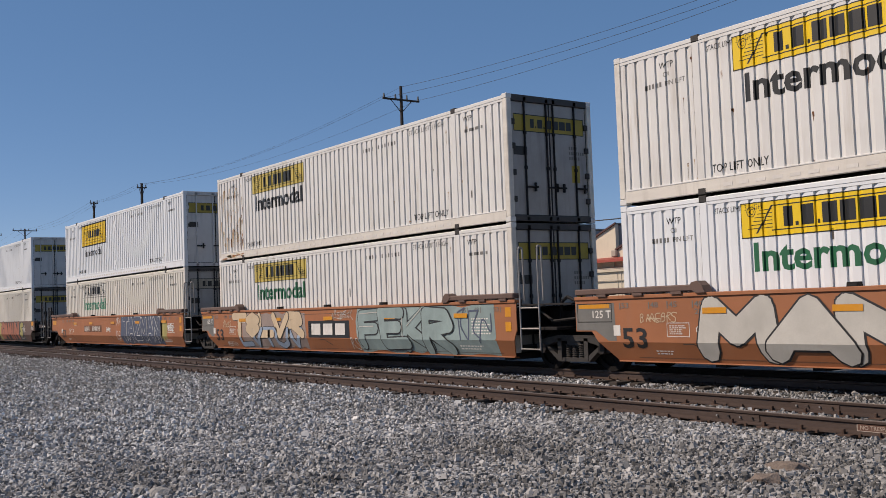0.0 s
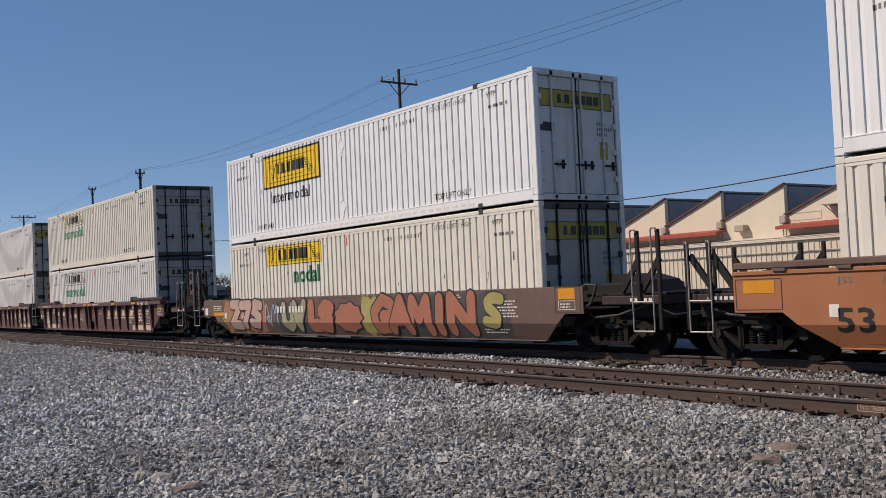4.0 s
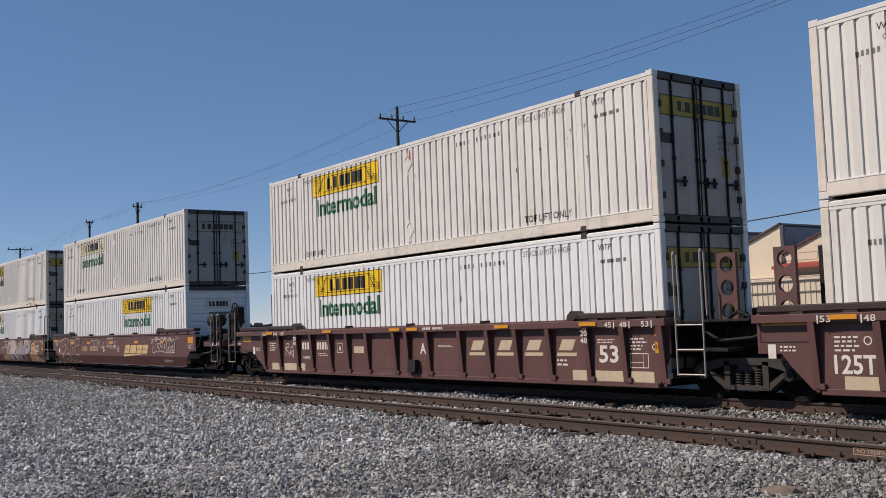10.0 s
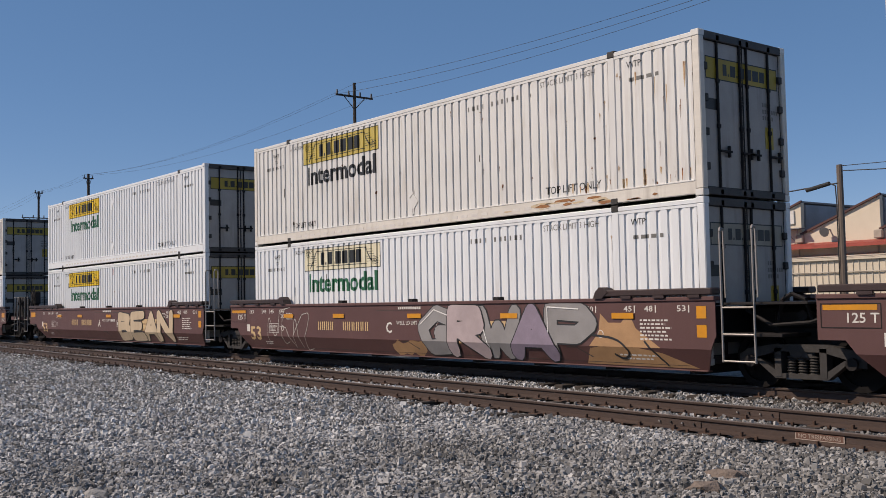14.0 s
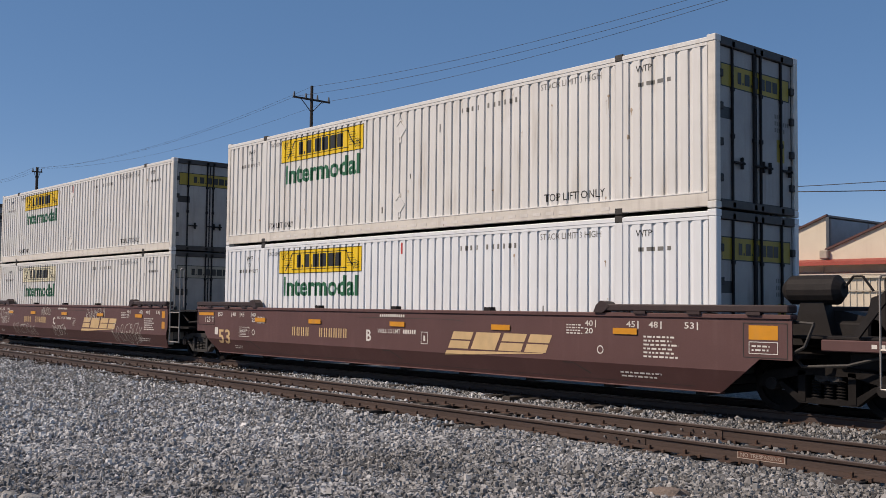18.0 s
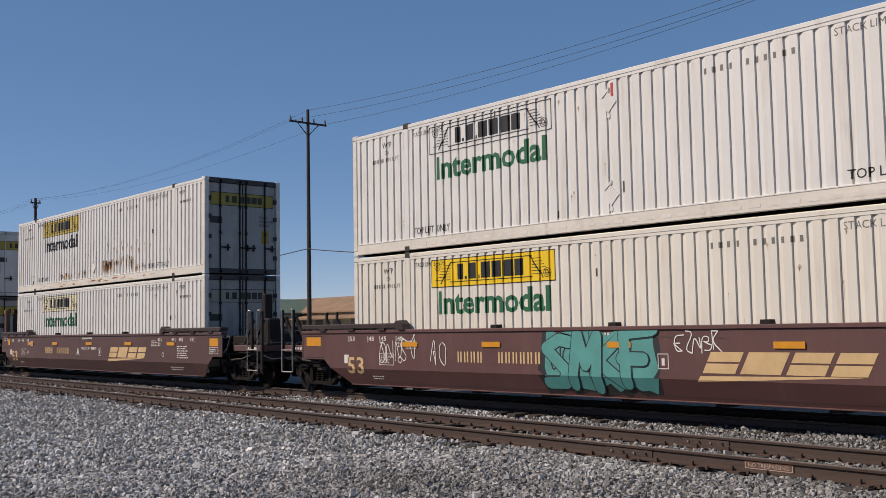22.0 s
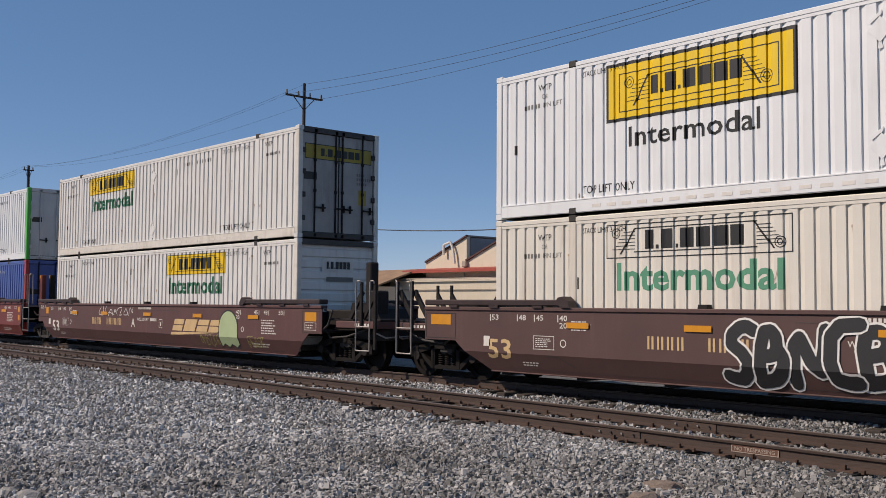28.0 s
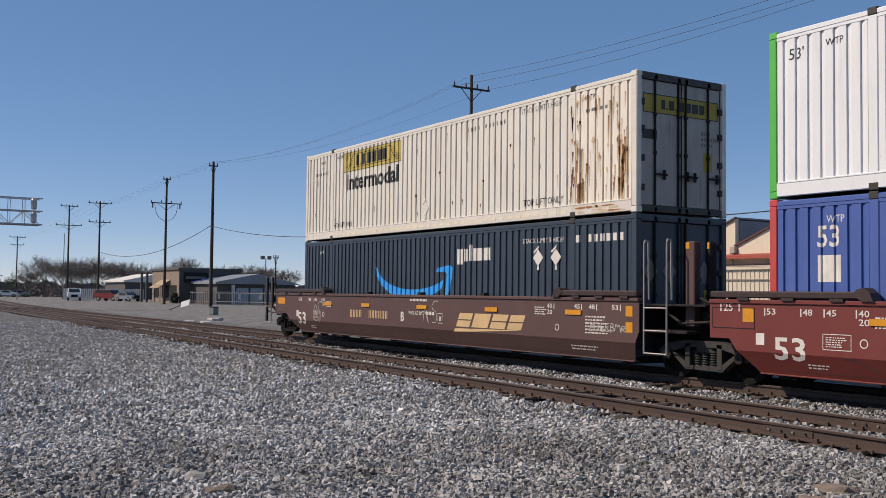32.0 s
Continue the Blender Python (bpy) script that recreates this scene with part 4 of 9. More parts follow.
def special_markings(box, kind):
    ink = DECALBLACK if kind == "ring" else DIRTYWHITE
    put("top_lift_notice", shared("lift_b", lambda: conform(shift(words_shape("TOP LIFT ONLY", 0.15, 0.004, 1.5), 12.3, 0.36))), ink, box)
    put("stack_notice", shared("stack_s", lambda: conform(shift(words_shape("STACK LIMIT 3 HIGH", 0.11, 0.006, 1.5), 12.3, 2.40))), ink, box)
    put("wide_top_pick_mark", shared("wtp_a", lambda: conform(shift(words_shape("WTP", 0.12, 0.004, 0.34), 1.15, 2.45))), ink, box)
    if kind == "ring":
        put("length_mark", shared("len_a", lambda: conform(shift(words_shape("53'", 0.2, 0.004), 0.42, 2.35))), ink, box)
        put("length_mark", shared("len_b", lambda: conform(shift(words_shape("53'", 0.2, 0.004), 15.2, 2.45))), ink, box)
        put("top_lift_notice", shared("lift_a", lambda: conform(shift(words_shape("TOP LIFT ONLY", 0.15, 0.004, 1.2), 2.26, 0.36))), ink, box)

        def half_ring(a0, a1):
            pts = [(6.55 + 0.42 * math.cos(a), 1.72 + 0.42 * math.sin(a)) for a in np.linspace(a0, a1, 14)]
            pts += [(6.55 + 0.24 * math.cos(a), 1.72 + 0.24 * math.sin(a)) for a in np.linspace(a1, a0, 14)]
            return pts
        put("ring_mark", shared("ring", lambda: conform(flat([half_ring(0.15, 1.5), half_ring(-1.5, -0.15)]))), GREENPOST, box)
        rays = [[(6.5 + r0 * math.cos(a), 1.72 + r0 * math.sin(a)), (6.5 + 0.42 * math.cos(a - 0.09), 1.72 + 0.42 * math.sin(a - 0.09)), (6.5 + 0.42 * math.cos(a + 0.09), 1.72 + 0.42 * math.sin(a + 0.09))] for a, r0 in ((1.9, 0.2), (2.3, 0.2), (2.8, 0.2), (3.4, 0.2), (4.0, 0.2), (4.4, 0.2))]
        put("ray_mark", shared("rays", lambda: conform(flat(rays))), DECALGREY, box)
        put("brand_mark", shared("ring_blocks", lambda: conform(flat([rect(7.05 + 0.29 * i, 7.28 + 0.29 * i, 1.85, 2.2) for i in range(4)]))), DKBLUE, box)
        put("word_logistics", shared("logistics", lambda: conform(shift(words_shape("Logistics", 0.26, 0.0, 1.15), 7.02, 1.48))), DECALGREY, box)
        put("number_strip", shared("ring_num", lambda: conform(flat([rect(2.3 + 0.13 * i, 2.4 + 0.13 * i, 2.42, 2.58) for i in range(9)]))), ink, box)
        placard(box, 2.75, 2.12, DIRTYWHITE)
    if kind == "blue":
        put("length_mark", shared("len_c", lambda: conform(shift(words_shape("53", 0.36, 0.02, 0.42), 0.97, 2.05))), DIRTYWHITE, box, label="white number 53")
        put("white_patch", shared("patch", lambda: conform(flat([rect(0.98, 1.42, 1.48, 1.92)]))), DIRTYWHITE, box)
        put("white_patch", shared("patch_b", lambda: conform(flat([rect(7.97, 8.45, 2.37, 2.66)]))), DIRTYWHITE, box)
        blob = [(3.36 + 0.80 * math.cos(a) * (1 + 0.1 * math.sin(5 * a)), 2.15 + 0.43 * math.sin(a) * (1 + 0.08 * math.cos(7 * a))) for a in np.linspace(0, 2 * math.pi, 26)[:-1]]
        band = [(5.15, 1.05), (11.1, 1.05), (11.1, 1.78), (8.6, 1.72), (8.0, 1.84), (7.5, 1.86), (7.2, 1.74), (6.4, 1.70), (5.9, 1.84), (5.15, 1.84)]
        put("overpainted_patch", shared("blob", lambda: conform(flat([blob]))), DKBLUE, box, label="darker blue painted-over patch")
        put("overpainted_patch", shared("band", lambda: conform(flat([band, rect(11.75, 13.0, 0.6, 2.66)]))), DKBLUE, box, label="darker blue painted-over band")
    if kind == "smile":
        def arc(a0, a1, cx, cz, rx, rz):
            return [(cx + rx * math.cos(a), cz + rz * math.sin(a)) for a in np.linspace(radians(a0), radians(a1), 24)]
        curve = arc(184, 318, 7.15, 2.05, 2.15, 1.02) + arc(322, 186, 7.20, 2.02, 2.06, 0.70)
        put("curve_mark", shared("smile", lambda: conform(flat([curve]))), SKYBLUE, box, label="light blue upward curve")
        put("curve_mark", shared("smile_tip", lambda: conform(flat([[(8.45, 1.78), (8.52, 1.90), (9.10, 1.96), (9.27, 1.90), (9.22, 1.60), (9.04, 1.18), (8.90, 1.18), (8.98, 1.72), (8.90, 1.79)]]), 0.005)), SKYBLUE, box)
        for k, (a, b, c, d) in enumerate(((9.47, 9.74, 1.97, 2.36), (9.80, 9.96, 2.04, 2.36), (10.03, 10.14, 2.05, 2.46), (10.22, 10.60, 2.05, 2.36), (10.67, 10.97, 2.05, 2.36))):
            put("brand_mark", shared(("smile_block", k), lambda: conform(flat([rect(a, b, c, d)]))), DIRTYWHITE, box)
        for k, yy in enumerate((0.42, 0.95, 1.95)):
            put("door_placard", shared(("door_placard", k), lambda: Shape().prism([(yy - 0.2, 1.73), (yy, 1.50), (yy + 0.2, 1.73), (yy, 1.96)], "x", LEN - 0.05, LEN - 0.04)), DECALGREY, box, label="grey diamond placard")
        put("number_strip", shared("smile_num", lambda: conform(flat([rect(14.23 + 0.2 * i, 14.35 + 0.2 * i, 2.36, 2.52) for i in range(8) if i != 1]))), DIRTYWHITE, box)
        for px in (12.9, 13.55):
            placard(box, px, 2.06, DIRTYWHITE)


for (up, low), load_x in zip(CARGO, LOADS):
    for sp, z in ((low, LOW_Z), (up, TOP_Z)):
        made = container(sp, load_x, z)
        if sp.get("extra"):
            special_markings(made, sp["extra"])

# ---- well cars ----
SIDE = -0.225             # near face of the car's side, from the near face of its containers
FARS = WID + 0.225


def side_sheet(x0, x1, cut0, cut1, far=False, fold=0.19, zt=1.50):
    """One side of a well: an upright upper sheet, a lower one leaning inward, with the lower corners cut off. cut: (a, b): bottom starts a further in, the shallow end is b long."""
    s = Shape()
    zk, zb, ze = 0.64, 0.27, 0.84
    def y(z):
        d = 0.0 if z >= zk else (zk - z) / (zk - zb) * fold
        return (SIDE + d) if not far else (FARS - d)
    t = 0.02 if not far else -0.02
    b0, b1 = x0 + cut0[0], x1 - cut1[0]
    e0, e1 = x0 + cut0[1], x1 - cut1[1]
    up = [(x0, ze), (e0, ze), (e0 + (b0 - e0) * 0.3, zk), (e1 + (b1 - e1) * 0.3, zk), (e1, ze), (x1, ze), (x1, zt), (x0, zt)]
    low = [(e0 + (b0 - e0) * 0.3, zk), (b0, zb), (b1, zb), (e1 + (b1 - e1) * 0.3, zk)]
    for poly in (up, low):
        n = len(poly)
        vs = [(px, y(pz), pz) for px, pz in poly] + [(px, y(pz) + t, pz) for px, pz in poly]
        s.add(vs, [tuple(range(n)), tuple(range(n, 2 * n))[::-1]] + [(i, (i + 1) % n, n + (i + 1) % n, n + i) for i in range(n)])
    return s


def on_side(s, far=False):
    """Lays flat shapes on the near side, split where the sheet folds."""
    zs = [v[2] for v in s.v]
    if min(zs) < 0.639 and max(zs) > 0.641:
        bm = bmesh.new()
        vs = [bm.verts.new(v) for v in s.v]
        for f in s.f:
            try:
                bm.faces.new([vs[i] for i in f])
            except ValueError:
                pass
        bmesh.ops.bisect_plane(bm, geom=bm.verts[:] + bm.edges[:] + bm.faces[:], plane_co=(0, 0, 0.64), plane_no=(0, 0, 1), dist=1e-5)
        s = Shape().bm(bm)
    s.v = [(x, y + SIDE - 0.005 + max(0, (0.64 - z) / 0.37 * 0.19), z) for x, y, z in s.v]
    return s


def ladder(x0, x1, z0, z1, y, rungs):
    s = Shape()
    for x in (x0, x1):
        s.tube((x, y, z0), (x, y, z1), 0.020, 6)
    for i in range(rungs):
        z = z0 + (z1 - z0) * i / (rungs - 1) * 0.8
        s.tube((x0, y, z), (x1, y, z), 0.013, 6)
    return s


def joint_ladder(piece):
    """Two hooked uprights (piece 0) and the three low rungs between them."""
    s = Shape()
    a, b, y = LEN + 0.44, LEN + 1.06, SIDE + 0.02
    if piece == 0:
        for x in (a, b):
            s.path([(x, y, 0.44), (x, y, 2.60), (x - 0.03, y + 0.05, 2.66), (x - 0.03, y + 0.14, 2.64), (x - 0.03, y + 0.16, 1.5)], 0.021)
    else:
        z = (0.46, 0.90, 1.34)[piece - 1]
        s.tube((a, y, z), (b, y, z), 0.016, 6)
    return s


WHEELS = []


def truck(parent, cx, cy, cast=None):
    """A two-axle bogie under its car: side frames, springs, bolster, wheelsets."""
    tr = new("truck")
    tr.parent = parent
    tr.location = (cx, cy, 0)
    for sgn in (-1, 1):
        def frame_mesh():
            s = Shape()
            yy = sgn * 0.99
            upper = [(-1.12, 0.56), (-0.95, 0.66), (-0.45, 0.74), (0.45, 0.74), (0.95, 0.66), (1.12, 0.56), (1.12, 0.40), (0.84, 0.40), (0.80, 0.52), (0.40, 0.62), (-0.40, 0.62), (-0.80, 0.52), (-0.84, 0.40), (-1.12, 0.40)]
            lower = [(-0.86, 0.50), (-0.74, 0.50), (-0.38, 0.27), (0.38, 0.27), (0.74, 0.50), (0.86, 0.50), (0.46, 0.19), (-0.46, 0.19)]
            a, b = yy - 0.09, yy + 0.09
            s.prism(upper, "y", a, b).prism(lower, "y", a + 0.01, b - 0.01)
            s.box(-0.46, -0.34, a, b, 0.22, 0.68).box(0.34, 0.46, a, b, 0.22, 0.68)
            return s
        put("side_frame", shared(("side_frame", sgn), frame_mesh), cast or GEAR, tr)

        for sx in (-0.2, 0.0, 0.2):
            def spring():
                s = Shape()
                n, prof = 10, [(0.055 if k % 2 else 0.085, 0.27 + 0.022 * k) for k in range(14)]
                for r, z in prof:
                    s.v += [(r * math.cos(6.2832 * q / n), r * math.sin(6.2832 * q / n), z) for q in range(n)]
                for k in range(len(prof) - 1):
                    s.f += [(k * n + q, k * n + (q + 1) % n, (k + 1) * n + (q + 1) % n, (k + 1) * n + q) for q in range(n)]
                return s
            put("coil_spring", shared("spring", spring), cast or GEAR, tr, (sx, sgn * 0.99, 0))
        for ax in (-0.89, 0.89):
            put("bearing_cap", shared(("cap", sgn), lambda: Shape().tube((0, sgn * 0.92, 0.457), (0, sgn * 1.13, 0.457), 0.10, 10)), BLACKISH, tr, (ax, 0, 0))
    put("bolster", shared("bolster", lambda: Shape().cbox(-0.22, 0.22, -1.05, 1.05, 0.50, 0.70, 0.03).tube((0, 0, 0.65), (0, 0, 0.85), 0.3, 12)), GEAR, tr)
    for ax in (-0.89, 0.89):
        def axle():
            s = Shape().tube((0, -0.95, 0), (0, 0.95, 0), 0.08, 8)
            for sy in (-1, 1):
                s.ring((0, 0, 0), 0.457, 0.10, "y", sy * 0.70, sy * 0.83, 24)
                s.ring((0, 0, 0), 0.485, 0.12, "y", sy * 0.67, sy * 0.70, 24)
                s.ring((0, 0, 0), 0.40, 0.28, "y", sy * 0.74, sy * 0.77, 16)
                for k in range(3):
                    a = k * 2.094
                    s.box(0.25 * math.cos(a) - 0.03, 0.25 * math.cos(a) + 0.03, sy * 0.765, sy * 0.79, 0.25 * math.sin(a) - 0.03, 0.25 * math.sin(a) + 0.03)
            return s
        w = put("wheelset", shared("axle", axle), WHEELSTEEL, tr, (ax, 0, 0.457))
        WHEELS.append((w, ax, cx))
    return tr


def brand_wedge(x, z, w, h):
    """Slanted plain bars over a thin wedge, in place of the railway's mark."""
    out = []
    k = w / 2.89
    z0, lean = z + h * 0.30, 0.5
    hh = h - h * 0.30
    a = x + 0.11 * k
    for n, wide in enumerate((0.60, 0.70, 0.62, 0.56)):
        b = a + wide * k
        if n == 1:
            out.append(rect(a, b, z0, z0 + hh, lean * hh))
        else:
            out.append(rect(a, b, z0, z0 + hh * 0.46, lean * hh * 0.46))
            out.append(rect(a + lean * hh * 0.54, b + lean * hh * 0.54, z0 + hh * 0.54, z0 + hh, lean * hh * 0.46))
        a = b + 0.09 * k
    out.append([(x, z), (x + w * 0.965, z + h * 0.27), (x + w * 0.965, z + h * 0.29), (x + 0.07, z + h * 0.20)])
    return out


FORMS = {"T": (((0, 1), (1, 1)), ((0.5, 1), (0.5, 0))), "A": (((0, 0), (0.5, 1), (1, 0)), ((0.2, 0.35), (0.8, 0.35))), "Z": (((0, 1), (1, 1), (0, 0), (1, 0)),),
         "M": (((0, 0), (0.1, 1), (0.5, 0.4), (0.9, 1), (1, 0)),), "N": (((0, 0), (0, 1), (1, 0), (1, 1)),), "R": (((0, 0), (0, 1), (0.8, 0.95), (0.9, 0.65), (0.1, 0.5)), ((0.3, 0.5), (1, 0))),
         "I": (((0.5, 0), (0.5, 1)),), "B": (((0, 0), (0, 1), (0.8, 0.9), (0.7, 0.55), (0.1, 0.52)), ((0.6, 0.52), (1, 0.3), (0.8, 0.05), (0, 0))), "E": (((1, 1), (0, 0.95), (0, 0), (1, 0.05)), ((0, 0.5), (0.8, 0.5))),
         "K": (((0, 0), (0, 1)), ((1, 1), (0.1, 0.45), (1, 0))), "S": (((1, 0.9), (0.4, 1), (0, 0.75), (0.9, 0.35), (0.6, 0), (0, 0.08)),), "O": (((0.5, 1), (0.05, 0.7), (0.1, 0.2), (0.5, 0), (0.95, 0.3), (0.9, 0.8), (0.5, 1)),),
         "C": (((1, 0.85), (0.5, 1), (0, 0.6), (0.15, 0.1), (0.6, 0), (1, 0.2)),), "D": (((0, 0), (0, 1), (0.7, 0.9), (1, 0.5), (0.7, 0.05), (0, 0)),), "F": (((1, 1), (0, 0.95), (0, 0)), ((0, 0.5), (0.7, 0.55))), "L": (((0, 1), (0, 0), (1, 0.05)),), "P": (((0, 0), (0, 1), (0.8, 0.95), (1, 0.7), (0.7, 0.42), (0.05, 0.45)),), "U": (((0, 1), (0.05, 0.2), (0.5, 0), (0.95, 0.2), (1, 1)),), "V": (((0, 1), (0.5, 0), (1, 1)),), "W": (((0, 1), (0.25, 0), (0.5, 0.6), (0.75, 0), (1, 1)),), "8": (((0.5, 1), (0.1, 0.75), (0.9, 0.3), (0.5, 0), (0.1, 0.3), (0.9, 0.75), (0.5, 1)),), "7": (((0, 1), (1, 1), (0.4, 0)),),
         "J": (((0.2, 1), (1, 1), (0.8, 0.2), (0.4, 0), (0, 0.25)),), "G": (((1, 0.85), (0.5, 1), (0, 0.6), (0.2, 0.05), (0.9, 0.1), (1, 0.45), (0.55, 0.45)),), "Y": (((0, 1), (0.5, 0.5), (1, 1)), ((0.5, 0.5), (0.4, 0)))}


def capsule(p, q, r):
    """The outline of a thick round-ended stroke."""
    a = math.atan2(q[1] - p[1], q[0] - p[0])
    return [(c[0] + r * math.cos(a + b), c[1] + r * math.sin(a + b)) for c, bs in ((q, (-1.57, -0.8, 0, 0.8, 1.57)), (p, (1.57, 2.4, 3.14, 3.9, 4.71))) for b in bs]


def rounded(line):
    """Cuts the corners of a line, twice."""
    for _ in range(2):
        if len(line) > 2:
            line = [line[0]] + [p for a, b in zip(line, line[1:]) for p in ((0.75 * a[0] + 0.25 * b[0], 0.75 * a[1] + 0.25 * b[1]), (0.25 * a[0] + 0.75 * b[0], 0.25 * a[1] + 0.75 * b[1]))] + [line[-1]]
    return line


def letter_strokes(x0, x1, z0, z1, n, seed, text="", wild=0.16, fat=0.80):
    """The middle lines of a row of drawn letters, letter by letter; without a text they are bent out of any reading."""
    rng = random.Random(seed)
    text = text or "".join(rng.choice("ZMSOEKRBNA") for _ in range(n))
    w = (x1 - x0) / len(text)
    out = []
    for i, ch in enumerate(text):
        lean, lift, tall = rng.uniform(-0.5, 0.5) * wild, rng.uniform(-0.1, 0.1) * (z1 - z0) * wild * 4, 1 + rng.uniform(-0.6, 0.6) * wild
        jig = wild * (0.4 if len(text) > 1 and wild < 0.1 else 1.0)
        out.append([[(x0 + w * (i + (1 - fat) / 2 + fat * (u + lean * v + rng.uniform(-jig, jig))), z0 + lift + (z1 - z0) * tall * (v + rng.uniform(-jig, jig) * 0.5)) for u, v in line] for line in FORMS[ch]])
    return out


def lay_strokes(lines, r, gap):
    s = Shape()
    k = 0
    for line in lines:
        for p, q in zip(line, line[1:]):
            poly = [(x, max(0.275, min(1.45, z))) for x, z in capsule(p, q, r)]
            f = on_side(flat([poly]))
            s.add([(x, y - gap - 0.0005 * (k % 9), z) for x, y, z in f.v], f.f)
            k += 1
    return s


def ragged(x0, x1, z0, z1, seed, n=16, rough=0.08, lean=0.0):
    """The outline of a sprayed ground, wavy above and below."""
    rng = random.Random(seed)
    top = [(x0 + (x1 - x0) * u + lean, z1 + rng.uniform(-rough, rough)) for u in np.linspace(1, 0, n)]
    low = [(x0 + (x1 - x0) * u, z0 + rng.uniform(-rough, rough)) for u in np.linspace(0, 1, n)]
    side = [(x0 - rng.uniform(0, rough * 2), z0 + (z1 - z0) * v) for v in (0.7, 0.35)]
    return top + side + low + [(x1 + rng.uniform(0, rough * 2), z0 + (z1 - z0) * v) for v in (0.35, 0.7)]


def lay_patch(edge, gap=-0.002):
    s = Shape()
    for lo, hi in ((0.64, 1.45), (0.28, 0.638)):
        if min(z for _, z in edge) < hi and max(z for _, z in edge) > lo:
            f = on_side(flat([[(x, max(lo, min(hi, z))) for x, z in edge]]))
            s.add([(x, y - gap, z) for x, y, z in f.v], f.f)
    return s


def graffiti(car, key, x0, x1, z0, z1, fill, line, n, seed, text="", back=None, thick=0.15, edge=0.035, shine=None, fat=0.86, wild=None):
    """A painted tag: drawn letters with an outline, over a ragged patch of paint where there is one. fill: one paint, or one for each letter in turn."""
    h = z1 - z0
    n = len(text) or n
    r = min(thick * h, thick * 1.15 * (x1 - x0) / max(1, n))
    letters = letter_strokes(x0 + r, x1 - r, z0 + r, z1 - r, n, seed, text, wild if wild is not None else 0.06 if text else 0.15, fat)
    letters = letters if text else [[rounded(q)[::2] for q in ls] for ls in letters]
    if back:
        put("graffiti_patch", lay_patch(ragged(x0 - 0.12, x1 + 0.12, z0, z1, seed + 1)), back, car, label="ragged sprayed ground")
    fills = fill if isinstance(fill, tuple) else (fill,)
    for k, ls in enumerate(letters):
        up = 0.012 * (k % 2)
        put("graffiti_outline", lay_strokes(ls, r + edge, 0.003 + up), line, car, label="sprayed outline")
        put("graffiti_fill", lay_strokes(ls, r, 0.009 + up), fills[k % len(fills)], car, label="sprayed filling")
        if shine:
            put("graffiti_line", lay_strokes([[(x - r * 0.45, z + r * 0.4) for x, z in q[: max(2, len(q) // 2)]] for q in ls], 0.012, 0.019), shine, car, label="thin sprayed highlight")


def scribble(car, x0, x1, z0, z1, paint, seed, r=0.009):
    """A thin sprayed scrawl."""
    h = z1 - z0
    n = max(2, int((x1 - x0) / (h * 0.55)))
    if n > 7:
        n = 7
    lines = [rounded(q) for ls in letter_strokes(x0, x1, z0, z1, n, seed, "", 0.24) for q in ls]
    # one running stroke ties the letters together
    for a, b in zip(lines[::2], lines[1::2]):
        a.append(b[0])
    put("graffiti_line", lay_strokes(lines, r, 0.003), paint, car, label="thin sprayed scrawl")


RIB_AT = (-0.05, 1.05, 2.18, 3.08, 4.15, 5.1, 6.12, 7.45, 8.02, 8.92, 10.22, 11.25, 12.22, 13.27, 14.39, 15.37, 16.32)


